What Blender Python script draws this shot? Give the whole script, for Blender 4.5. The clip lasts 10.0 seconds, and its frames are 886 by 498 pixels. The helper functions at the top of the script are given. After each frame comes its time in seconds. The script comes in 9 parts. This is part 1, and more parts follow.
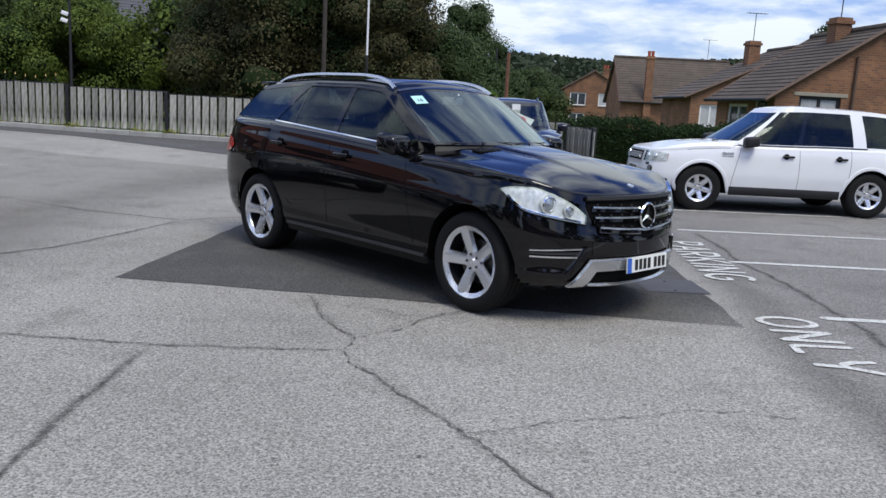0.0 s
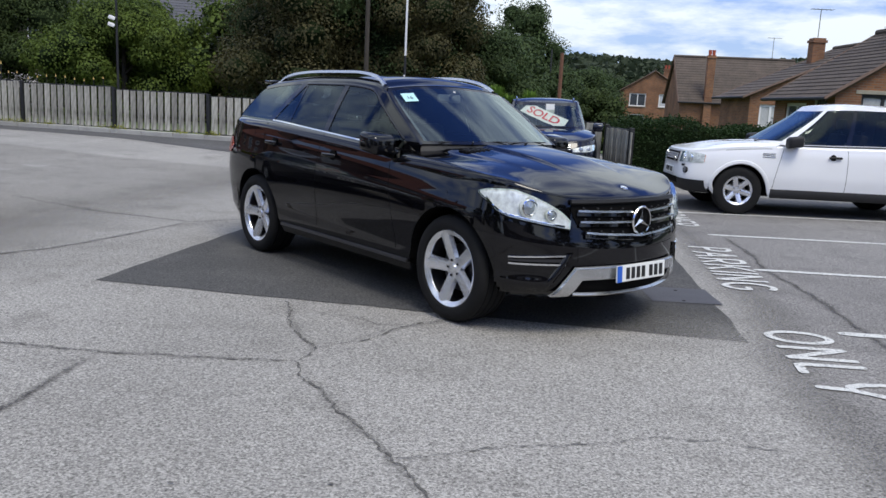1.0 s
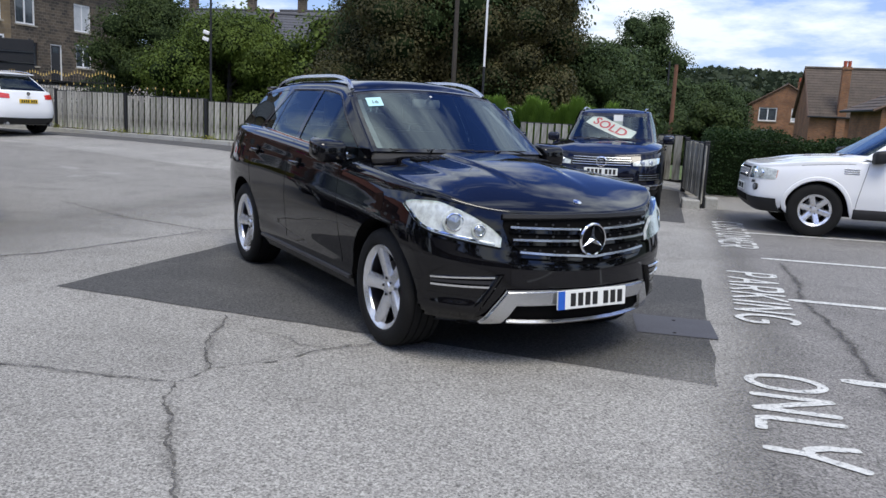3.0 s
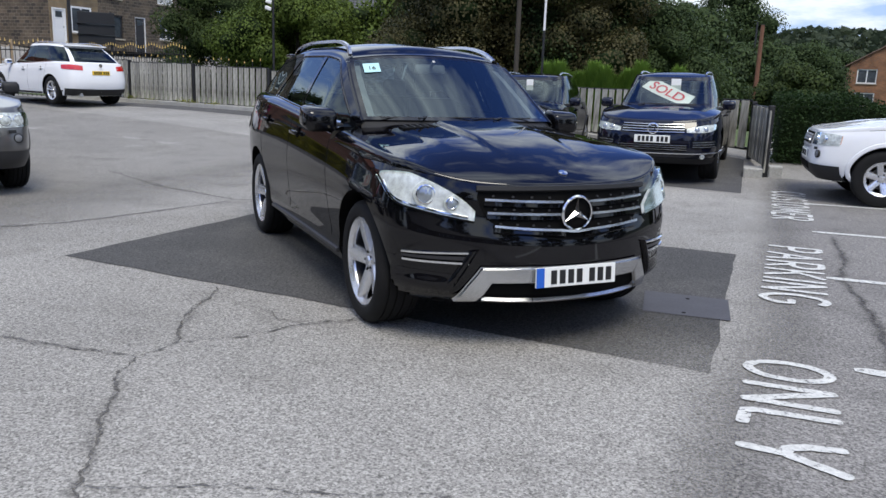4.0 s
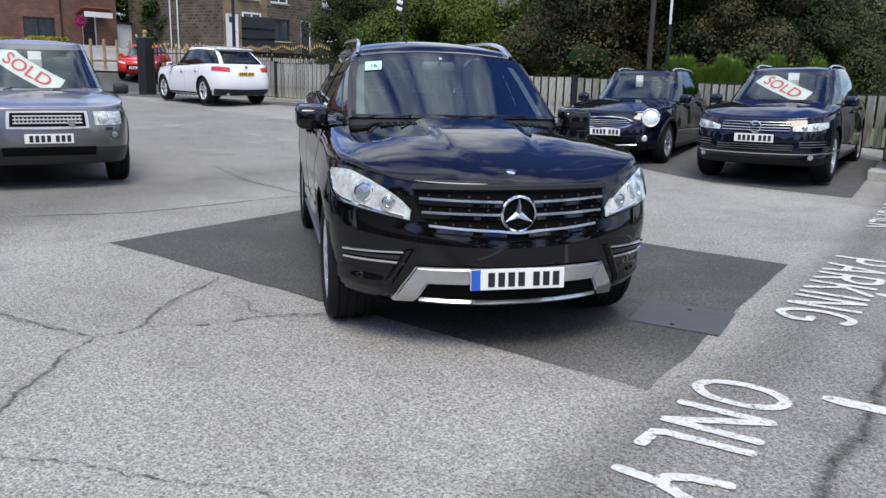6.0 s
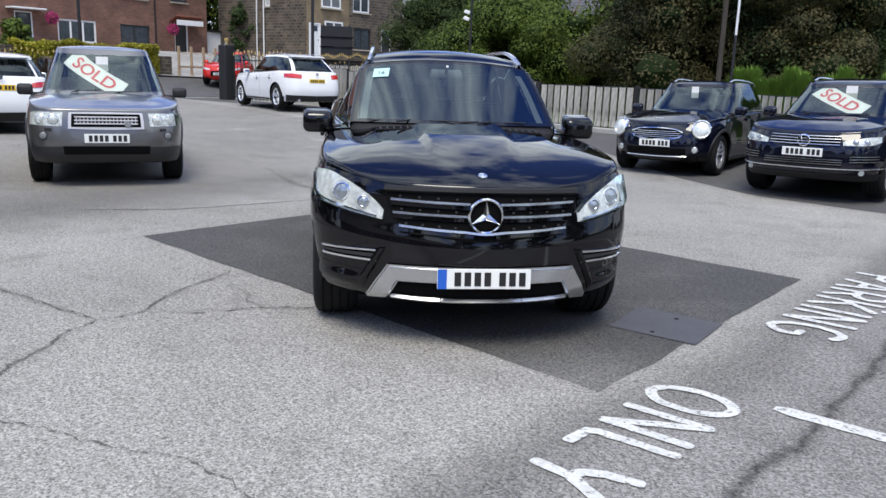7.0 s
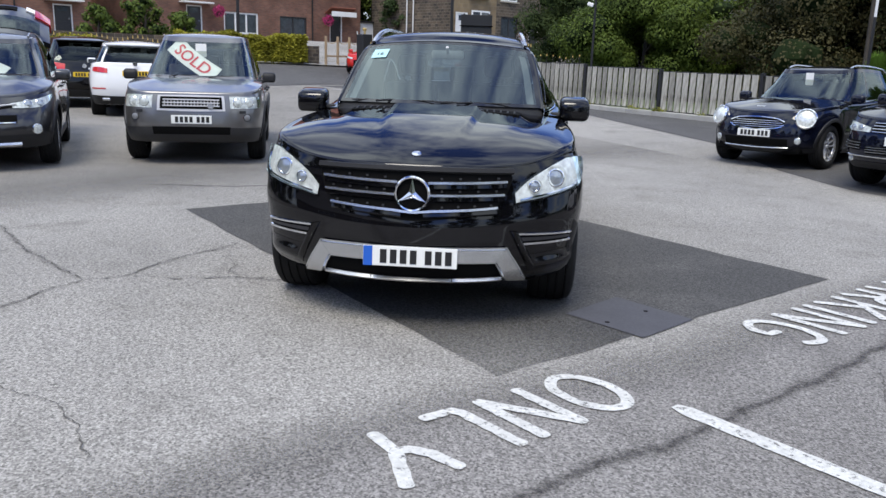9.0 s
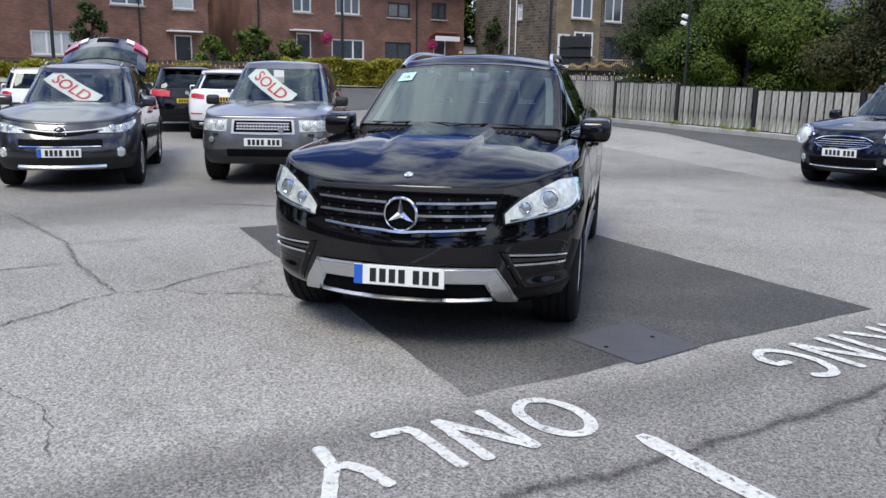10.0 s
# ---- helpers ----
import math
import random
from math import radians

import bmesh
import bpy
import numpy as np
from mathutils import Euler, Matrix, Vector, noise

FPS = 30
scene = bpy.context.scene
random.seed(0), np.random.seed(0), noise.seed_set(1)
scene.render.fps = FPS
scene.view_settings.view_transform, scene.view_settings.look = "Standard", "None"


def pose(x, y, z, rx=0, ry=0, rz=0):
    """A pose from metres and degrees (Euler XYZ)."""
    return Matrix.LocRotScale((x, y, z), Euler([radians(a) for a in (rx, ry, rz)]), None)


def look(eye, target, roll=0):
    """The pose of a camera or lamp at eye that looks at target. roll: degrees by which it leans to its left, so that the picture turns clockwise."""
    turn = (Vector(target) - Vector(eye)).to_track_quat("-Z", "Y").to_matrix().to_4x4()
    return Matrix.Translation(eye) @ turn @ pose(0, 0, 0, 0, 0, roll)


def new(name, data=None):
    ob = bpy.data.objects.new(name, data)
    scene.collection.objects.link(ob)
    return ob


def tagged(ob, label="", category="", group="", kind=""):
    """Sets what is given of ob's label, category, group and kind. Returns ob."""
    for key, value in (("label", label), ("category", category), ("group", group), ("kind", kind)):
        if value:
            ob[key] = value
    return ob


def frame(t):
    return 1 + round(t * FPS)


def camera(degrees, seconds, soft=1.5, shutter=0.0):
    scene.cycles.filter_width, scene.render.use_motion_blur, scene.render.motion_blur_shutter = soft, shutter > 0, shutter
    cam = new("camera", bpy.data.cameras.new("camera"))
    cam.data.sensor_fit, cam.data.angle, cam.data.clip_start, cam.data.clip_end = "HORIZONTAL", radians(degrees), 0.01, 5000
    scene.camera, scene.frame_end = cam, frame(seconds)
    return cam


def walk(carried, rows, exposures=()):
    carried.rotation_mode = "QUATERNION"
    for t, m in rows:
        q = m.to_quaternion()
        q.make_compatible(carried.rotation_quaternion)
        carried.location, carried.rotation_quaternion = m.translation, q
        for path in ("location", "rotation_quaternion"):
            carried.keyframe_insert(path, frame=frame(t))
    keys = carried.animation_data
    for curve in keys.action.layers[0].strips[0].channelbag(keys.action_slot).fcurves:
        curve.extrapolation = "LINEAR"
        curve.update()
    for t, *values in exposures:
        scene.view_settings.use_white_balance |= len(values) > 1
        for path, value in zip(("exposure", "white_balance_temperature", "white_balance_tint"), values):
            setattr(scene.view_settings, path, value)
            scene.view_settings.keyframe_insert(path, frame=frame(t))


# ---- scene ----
cam = camera(58.0, 10.0)
PATH = [
    (0, (0.047, -0.092, 1.503), (0.018, 1.876, 1.149), 3.0),
    (0.5, (0.326, 0.099, 1.477), (0.265, 2.07, 1.147), 4.2),
    (1, (0.605, 0.271, 1.494), (0.425, 2.231, 1.138), 2.7),
    (1.5, (0.944, 0.42, 1.475), (0.663, 2.354, 1.048), 3.9),
    (2, (1.212, 0.557, 1.481), (0.905, 2.495, 1.094), 3.1),
    (2.5, (1.462, 0.8, 1.476), (1.086, 2.731, 1.119), 2.6),
    (3, (1.736, 0.992, 1.478), (1.25, 2.902, 1.143), 2.8),
    (3.2, (1.875, 1.046, 1.471), (1.332, 2.927, 1.064), 3.6),
    (4.5, (2.515, 1.593, 1.506), (1.761, 3.395, 1.075), 2.0),
    (5, (2.88, 1.662, 1.514), (2.013, 3.405, 1.055), 3.8),
    (5.2, (2.976, 1.695, 1.526), (2.068, 3.425, 1.102), 2.6),
    (6.3, (3.477, 2.09, 1.515), (2.374, 3.701, 1.083), 0.9),
    (6.5, (3.602, 2.119, 1.512), (2.452, 3.707, 1.119), 0.7),
    (7, (3.909, 2.204, 1.524), (2.703, 3.743, 1.102), 2.0),
    (7.5, (4.123, 2.384, 1.5), (2.839, 3.867, 1.109), 2.8),
    (8, (4.335, 2.63, 1.52), (2.967, 4.035, 1.125), 1.6),
    (8.5, (4.617, 2.86, 1.499), (3.19, 4.189, 1.055), 3.4),
    (9, (4.821, 3.073, 1.496), (3.34, 4.337, 1.038), 1.9),
    (9.5, (5.026, 3.347, 1.508), (3.444, 4.492, 1.076), 1.9),
    (10, (5.237, 3.593, 1.51), (3.585, 4.643, 1.098), 1.0),
]
walk(cam, [(t, look(eye, target, roll)) for t, eye, target, roll in PATH], exposures=((0.0, -0.05, 6620, 4), (1.5, 0.02, 6620, 4), (4.5, 0.12, 6620, 4), (7.0, 0.31, 6620, 4), (10.0, 0.21, 6620, 4)))

# ---- world and sun ----
SUN_EL, SUN_AZ = 60.0, 150.0   # degrees; azimuth clockwise from +y
world = bpy.data.worlds.new("sky")
scene.world = world
world.use_nodes = True
wn, wl = world.node_tree.nodes, world.node_tree.links
wn.clear()
w_out = wn.new("ShaderNodeOutputWorld")
w_bg = wn.new("ShaderNodeBackground")
w_sky = wn.new("ShaderNodeTexSky")
w_sky.sky_type, w_sky.sun_disc = "NISHITA", False
w_sky.sun_elevation, w_sky.sun_rotation = radians(SUN_EL), radians(SUN_AZ)
w_sky.air_density, w_sky.dust_density, w_sky.ozone_density = 1.0, 0.4, 1.6
w_tc = wn.new("ShaderNodeTexCoord")
w_sep = wn.new("ShaderNodeSeparateXYZ")
w_high = wn.new("ShaderNodeMath"); w_high.operation = "MULTIPLY_ADD"; w_high.inputs[1].default_value, w_high.inputs[2].default_value = 0.3, 0.18
w_low = wn.new("ShaderNodeMath"); w_low.operation = "MINIMUM"; w_low.inputs[1].default_value = 0.25
w_div = wn.new("ShaderNodeMath"); w_div.operation = "MULTIPLY_ADD"; w_div.inputs[1].default_value = 0.7
w_px = wn.new("ShaderNodeMath"); w_px.operation = "DIVIDE"
w_py = wn.new("ShaderNodeMath"); w_py.operation = "DIVIDE"
w_cmb = wn.new("ShaderNodeCombineXYZ")
w_noise = wn.new("ShaderNodeTexNoise")
w_noise.inputs["Scale"].default_value, w_noise.inputs["Detail"].default_value = 2.0, 7.0
w_noise.inputs["Roughness"].default_value, w_noise.inputs["Distortion"].default_value = 0.58, 0.0
w_ramp = wn.new("ShaderNodeValToRGB")
w_ramp.color_ramp.elements[0].position, w_ramp.color_ramp.elements[1].position = 0.42, 0.60
w_mix = wn.new("ShaderNodeMixRGB")
wl.new(w_tc.outputs["Generated"], w_sep.inputs[0])
wl.new(w_sep.outputs["Z"], w_high.inputs[0]); wl.new(w_sep.outputs["Z"], w_low.inputs[0])
wl.new(w_low.outputs[0], w_div.inputs[0]); wl.new(w_high.outputs[0], w_div.inputs[2])
wl.new(w_sep.outputs["X"], w_px.inputs[0]); wl.new(w_div.outputs[0], w_px.inputs[1])
wl.new(w_sep.outputs["Y"], w_py.inputs[0]); wl.new(w_div.outputs[0], w_py.inputs[1])
wl.new(w_px.outputs[0], w_cmb.inputs[0]); wl.new(w_py.outputs[0], w_cmb.inputs[1])
w_off = wn.new("ShaderNodeVectorMath"); w_off.operation = "ADD"; w_off.inputs[1].default_value = (47.9, 64.0, 37.3)
wl.new(w_cmb.outputs[0], w_off.inputs[0])
wl.new(w_off.outputs[0], w_noise.inputs["Vector"])
wl.new(w_noise.outputs["Fac"], w_ramp.inputs[0])
wl.new(w_ramp.outputs[0], w_mix.inputs[0])
# clouds brighten towards the zenith as an overcast sky does
w_grad = wn.new("ShaderNodeMapRange")
w_grad.inputs["From Min"].default_value, w_grad.inputs["From Max"].default_value = 0.0, 1.0
w_grad.inputs["To Min"].default_value, w_grad.inputs["To Max"].default_value = 0.62, 1.3
wl.new(w_sep.outputs["Z"], w_grad.inputs["Value"])
w_cloud = wn.new("ShaderNodeMixRGB"); w_cloud.blend_type = "MULTIPLY"; w_cloud.inputs[0].default_value = 1.0
w_cloud.inputs[1].default_value = (9.1, 9.75, 11.05, 1)
wl.new(w_grad.outputs[0], w_cloud.inputs[2])
wl.new(w_cloud.outputs[0], w_mix.inputs[2])
w_blue = wn.new("ShaderNodeMixRGB"); w_blue.blend_type = "MULTIPLY"; w_blue.inputs[0].default_value = 1.0
w_blue.inputs[2].default_value = (0.50, 0.64, 1.30, 1)
wl.new(w_sky.outputs[0], w_blue.inputs[1])
# haze pales the blue towards the horizon
w_hz = wn.new("ShaderNodeMapRange")
w_hz.inputs["From Min"].default_value, w_hz.inputs["From Max"].default_value = 0.0, 0.36
w_hz.inputs["To Min"].default_value, w_hz.inputs["To Max"].default_value = 0.85, 0.0
wl.new(w_sep.outputs["Z"], w_hz.inputs["Value"])
w_haze = wn.new("ShaderNodeMixRGB")
w_haze.inputs[2].default_value = (3.5, 4.3, 5.6, 1)
wl.new(w_hz.outputs[0], w_haze.inputs[0])
wl.new(w_blue.outputs[0], w_haze.inputs[1])
wl.new(w_haze.outputs[0], w_mix.inputs[1])
wl.new(w_mix.outputs[0], w_bg.inputs[0])
w_bg.inputs[1].default_value = 0.15
wl.new(w_bg.outputs[0], w_out.inputs[0])

sun_data = bpy.data.lights.new("sun", "SUN")
sun_data.energy, sun_data.angle, sun_data.color = 2.65, radians(26.0), (1.0, 0.915, 0.835)
sun = new("sun", sun_data)
_el, _az = radians(SUN_EL), radians(SUN_AZ)
SUN_DIR = Vector((math.sin(_az) * math.cos(_el), math.cos(_az) * math.cos(_el), math.sin(_el)))
sun.matrix_world = look(SUN_DIR * 60, (0, 0, 0))
scene.view_settings.exposure = 0.5

# ---- materials ----
def material(name, col, rough=0.6, metal=0.0, vary=0.12, scale=3.0, fine=60.0, bump=0.0, coat=0.0, col2=None, spec=0.5, rand=0.0, isl=0.0, stretch=None):
    """A node material: base colour varied at two scales, with fine relief."""
    m = bpy.data.materials.new(name)
    m.use_nodes = True
    n, l = m.node_tree.nodes, m.node_tree.links
    b = n["Principled BSDF"]
    b.inputs["Roughness"].default_value, b.inputs["Metallic"].default_value = rough, metal
    b.inputs["Specular IOR Level"].default_value = spec
    b.inputs["Coat Weight"].default_value, b.inputs["Coat Roughness"].default_value = coat, 0.03
    tc = n.new("ShaderNodeTexCoord")
    big = n.new("ShaderNodeTexNoise"); big.inputs["Scale"].default_value = scale; big.inputs["Detail"].default_value = 5
    small = n.new("ShaderNodeTexNoise"); small.inputs["Scale"].default_value = fine; small.inputs["Detail"].default_value = 3
    src_v = tc.outputs["Object"]
    if stretch:
        mp = n.new("ShaderNodeMapping"); mp.inputs["Scale"].default_value = stretch
        l.new(src_v, mp.inputs["Vector"])
        src_v = mp.outputs[0]
    for t in (big, small):
        l.new(src_v, t.inputs["Vector"])
    add = n.new("ShaderNodeMath"); add.operation = "MULTIPLY_ADD"; add.inputs[1].default_value = 0.6
    l.new(small.outputs["Fac"], add.inputs[0])
    half = n.new("ShaderNodeMath"); half.operation = "MULTIPLY"; half.inputs[1].default_value = 0.4
    l.new(big.outputs["Fac"], half.inputs[0]); l.new(half.outputs[0], add.inputs[2])
    ramp = n.new("ShaderNodeValToRGB")
    a = [max(0.0, c * (1 - vary)) for c in col]
    z = [c * (1 + vary) for c in (col2 or col)]
    ramp.color_ramp.elements[0].position, ramp.color_ramp.elements[1].position = 0.33, 0.67
    ramp.color_ramp.elements[0].color, ramp.color_ramp.elements[1].color = (*a, 1), (*z, 1)
    l.new(add.outputs[0], ramp.inputs[0])
    last = ramp.outputs[0]
    if rand or isl:
        hsv = n.new("ShaderNodeHueSaturation")
        mr = n.new("ShaderNodeMapRange")
        amount = rand or isl
        mr.inputs["To Min"].default_value, mr.inputs["To Max"].default_value = 1 - amount, 1 + amount
        if rand:
            src = n.new("ShaderNodeObjectInfo").outputs["Random"]
        else:
            src = n.new("ShaderNodeNewGeometry").outputs["Random Per Island"]
        l.new(src, mr.inputs["Value"]); l.new(mr.outputs[0], hsv.inputs["Value"]); l.new(last, hsv.inputs["Color"])
        last = hsv.outputs[0]
    l.new(last, b.inputs["Base Color"])
    if bump:
        bp = n.new("ShaderNodeBump"); bp.inputs["Strength"].default_value = bump; bp.inputs["Distance"].default_value = 0.01
        l.new(add.outputs[0], bp.inputs["Height"]); l.new(bp.outputs[0], b.inputs["Normal"])
    return m


def paint(name, col, metal=0.0, rough=0.25, vary=0.04):
    return material(name, col, rough, metal, vary, 1.5, 300.0, 0.0, 1.0, spec=0.5 if metal else 0.0)


def glass(name, tint, see=0.6, rough=0.0, ior=1.7):
    """Thin glazing: a clear part seen through with a tint, and a mirror gloss set by the angle."""
    m = bpy.data.materials.new(name)
    m.use_nodes = True
    n, l = m.node_tree.nodes, m.node_tree.links
    n.clear()
    out = n.new("ShaderNodeOutputMaterial")
    tr = n.new("ShaderNodeBsdfTransparent"); tr.inputs[0].default_value = (*[c * see for c in tint], 1)
    gl = n.new("ShaderNodeBsdfGlossy"); gl.inputs["Roughness"].default_value = rough
    gl.inputs[0].default_value = (0.88, 1, 1, 1)
    fr = n.new("ShaderNodeFresnel"); fr.inputs["IOR"].default_value = ior
    mx = n.new("ShaderNodeMixShader")
    l.new(fr.outputs[0], mx.inputs[0]); l.new(tr.outputs[0], mx.inputs[1]); l.new(gl.outputs[0], mx.inputs[2])
    l.new(mx.outputs[0], out.inputs[0])
    return m


def asphalt(name, light, dark, speck, blotch):
    """Worn asphalt: broad stains, mid blotches and pale aggregate."""
    m = bpy.data.materials.new(name)
    m.use_nodes = True
    n, l = m.node_tree.nodes, m.node_tree.links
    b = n["Principled BSDF"]
    b.inputs["Roughness"].default_value = 0.88
    b.inputs["Specular IOR Level"].default_value = 0.3
    tc = n.new("ShaderNodeTexCoord")

    def noise_tex(scale, detail, rough=0.6):
        t = n.new("ShaderNodeTexNoise")
        t.inputs["Scale"].default_value, t.inputs["Detail"].default_value, t.inputs["Roughness"].default_value = scale, detail, rough
        l.new(tc.outputs["Object"], t.inputs["Vector"])
        return t.outputs["Fac"]

    def mixed(fac, a, c, lo, hi):
        r = n.new("ShaderNodeMapRange"); r.inputs["From Min"].default_value, r.inputs["From Max"].default_value = lo, hi
        l.new(fac, r.inputs["Value"])
        x = n.new("ShaderNodeMixRGB")
        l.new(r.outputs[0], x.inputs[0])
        for k, v in ((1, a), (2, c)):
            if isinstance(v, tuple):
                x.inputs[k].default_value = (*v, 1)
            else:
                l.new(v, x.inputs[k])
        return x.outputs[0]

    base = mixed(noise_tex(0.22, 4), dark, light, 0.36, 0.62)
    base = mixed(noise_tex(1.7, 5), base, blotch, 0.52, 0.80)
    vor = n.new("ShaderNodeTexVoronoi"); vor.inputs["Scale"].default_value = 118.0
    l.new(tc.outputs["Object"], vor.inputs["Vector"])
    grains = n.new("ShaderNodeMixRGB"); grains.blend_type = "MULTIPLY"; grains.inputs[0].default_value = 1.0
    sep = n.new("ShaderNodeSeparateColor"); l.new(vor.outputs["Color"], sep.inputs[0])
    r = n.new("ShaderNodeMapRange"); r.inputs["To Min"].default_value, r.inputs["To Max"].default_value = 1 - speck, 1 + speck
    l.new(sep.outputs[0], r.inputs["Value"]); l.new(base, grains.inputs[1]); l.new(r.outputs[0], grains.inputs[2])
    fine = n.new("ShaderNodeMixRGB"); fine.blend_type = "MULTIPLY"; fine.inputs[0].default_value = 1.0
    r2 = n.new("ShaderNodeMapRange"); r2.inputs["From Min"].default_value, r2.inputs["From Max"].default_value = 0.3, 0.7
    r2.inputs["To Min"].default_value, r2.inputs["To Max"].default_value = 0.48, 1.46
    l.new(noise_tex(48, 6, 0.85), r2.inputs["Value"]); l.new(grains.outputs[0], fine.inputs[1]); l.new(r2.outputs[0], fine.inputs[2])
    pit = n.new("ShaderNodeTexVoronoi"); pit.voronoi_dimensions = "2D"; pit.inputs["Scale"].default_value = 34.0
    l.new(tc.outputs["Object"], pit.inputs["Vector"])
    pr = n.new("ShaderNodeMapRange"); pr.inputs["From Min"].default_value, pr.inputs["From Max"].default_value = 0.10, 0.24
    pr.inputs["To Min"].default_value, pr.inputs["To Max"].default_value = 0.55, 1.0
    l.new(pit.outputs["Distance"], pr.inputs["Value"])
    # scattered dark chips where stones are lost
    chip = n.new("ShaderNodeTexVoronoi"); chip.voronoi_dimensions = "2D"; chip.inputs["Scale"].default_value = 21.0
    l.new(tc.outputs["Object"], chip.inputs["Vector"])
    cs = n.new("ShaderNodeSeparateColor"); l.new(chip.outputs["Color"], cs.inputs[0])
    cd = n.new("ShaderNodeMapRange"); cd.inputs["From Min"].default_value, cd.inputs["From Max"].default_value = 0.10, 0.30
    cd.inputs["To Min"].default_value, cd.inputs["To Max"].default_value = 0.55, 0.0
    l.new(chip.outputs["Distance"], cd.inputs["Value"])
    ck = n.new("ShaderNodeMapRange"); ck.inputs["From Min"].default_value, ck.inputs["From Max"].default_value = 0.70, 0.95
    l.new(cs.outputs[0], ck.inputs["Value"])
    cm = n.new("ShaderNodeMath"); cm.operation = "MULTIPLY"; l.new(cd.outputs[0], cm.inputs[0]); l.new(ck.outputs[0], cm.inputs[1])
    chips = n.new("ShaderNodeMixRGB"); chips.inputs[2].default_value = (0.07, 0.066, 0.06, 1)
    l.new(cm.outputs[0], chips.inputs[0]); l.new(fine.outputs[0], chips.inputs[1])
    pits = n.new("ShaderNodeMixRGB"); pits.blend_type = "MULTIPLY"; pits.inputs[0].default_value = 0.95
    l.new(chips.outputs[0], pits.inputs[1]); l.new(pr.outputs[0], pits.inputs[2])
    l.new(pits.outputs[0], b.inputs["Base Color"])
    bp = n.new("ShaderNodeBump"); bp.inputs["Strength"].default_value = 0.55; bp.inputs["Distance"].default_value = 0.006
    l.new(sep.outputs[1], bp.inputs["Height"]); l.new(bp.outputs[0], b.inputs["Normal"])
    return m


def worn(m, lo=0.30, hi=0.40, scale=38.0, edge=False):
    """Let the ground show through a thin coat: by noise, and, with edge, towards the sides of a stain."""
    n, l = m.node_tree.nodes, m.node_tree.links
    b = n["Principled BSDF"]
    out = n["Material Output"]
    tc = n.new("ShaderNodeTexCoord")
    t = n.new("ShaderNodeTexNoise"); t.inputs["Scale"].default_value, t.inputs["Detail"].default_value, t.inputs["Roughness"].default_value = scale, 6, 0.7
    l.new(tc.outputs["Object"], t.inputs["Vector"])
    r = n.new("ShaderNodeMapRange"); r.inputs["From Min"].default_value, r.inputs["From Max"].default_value = lo, hi
    l.new(t.outputs["Fac"], r.inputs["Value"])
    fac = r.outputs[0]
    if edge:
        at = n.new("ShaderNodeAttribute"); at.attribute_name = "edge"
        mu = n.new("ShaderNodeMath"); mu.operation = "MULTIPLY"
        l.new(at.outputs["Fac"], mu.inputs[0]); l.new(fac, mu.inputs[1])
        fac = mu.outputs[0]
    tr = n.new("ShaderNodeBsdfTransparent")
    mx = n.new("ShaderNodeMixShader")
    l.new(fac, mx.inputs[0]); l.new(tr.outputs[0], mx.inputs[1]); l.new(b.outputs[0], mx.inputs[2]); l.new(mx.outputs[0], out.inputs[0])
    return m


M_YARD = asphalt("yard_asphalt", (0.335, 0.322, 0.296), (0.245, 0.235, 0.216), 0.42, (0.205, 0.195, 0.178))
M_PATCH = worn(asphalt("new_asphalt", (0.088, 0.086, 0.083), (0.066, 0.065, 0.063), 0.4, (0.108, 0.105, 0.1)), 0.0, 0.1, 5.0, True)
M_BAY = asphalt("bay_asphalt", (0.245, 0.234, 0.220), (0.185, 0.176, 0.166), 0.45, (0.145, 0.137, 0.129))
worn(M_BAY, 0.0, 0.1, 5.0, True)
M_DARKER = worn(asphalt("darker_asphalt", (0.262, 0.25, 0.228), (0.205, 0.195, 0.178), 0.42, (0.17, 0.161, 0.146)), 0.0, 0.1, 5.0, True)
M_ROAD = asphalt("road_asphalt", (0.10, 0.098, 0.097), (0.08, 0.078, 0.077), 0.3, (0.125, 0.122, 0.12))
M_FLAG = material("paving", (0.30, 0.295, 0.28), 0.9, vary=0.2, scale=2, fine=40)
M_TAR = material("crack_tar", (0.115, 0.11, 0.104), 0.9, vary=0.45, scale=5, fine=60)
M_CRACK = worn(material("crack_dirt", (0.10, 0.094, 0.085), 0.95, vary=0.4, scale=6, fine=90), 0.28, 0.52, 9.0)
M_LINE = material("road_paint", (0.55, 0.55, 0.52), 0.7, vary=0.2, scale=7, fine=45, bump=0.2)
worn(M_LINE, 0.33, 0.46, 34.0)
M_STAIN = worn(material("tar_stain", (0.05, 0.046, 0.044), 0.9, vary=0.4, scale=5, fine=60), 0.25, 0.75, 16.0, True)
M_SILVER = material("silver_plastic", (0.52, 0.52, 0.53), 0.42, 0.25, 0.08)
M_STEEL_COVER = material("cover_steel", (0.066, 0.066, 0.075), 0.8, vary=0.15, scale=5, fine=70, bump=0.15)
M_BLACK = paint("black_paint", (0.003, 0.003, 0.004))
M_BLACK.node_tree.nodes["Principled BSDF"].inputs["Coat IOR"].default_value = 1.48
M_NAVY = paint("navy_paint", (0.004, 0.005, 0.012))
M_WHITE = paint("white_paint", (0.78, 0.79, 0.8))
M_GREY = paint("grey_paint", (0.155, 0.152, 0.148), 0.7, 0.3)
M_DKGREY = paint("dark_grey_paint", (0.027, 0.027, 0.030), 0.5, 0.3)
M_RED = paint("red_paint", (0.5, 0.02, 0.015))
M_PLASTIC = material("black_plastic", (0.018, 0.018, 0.019), 0.55, vary=0.2, fine=200, spec=0.3)
M_GAP = material("shut_line", (0.004, 0.004, 0.004), 0.8, spec=0.08)
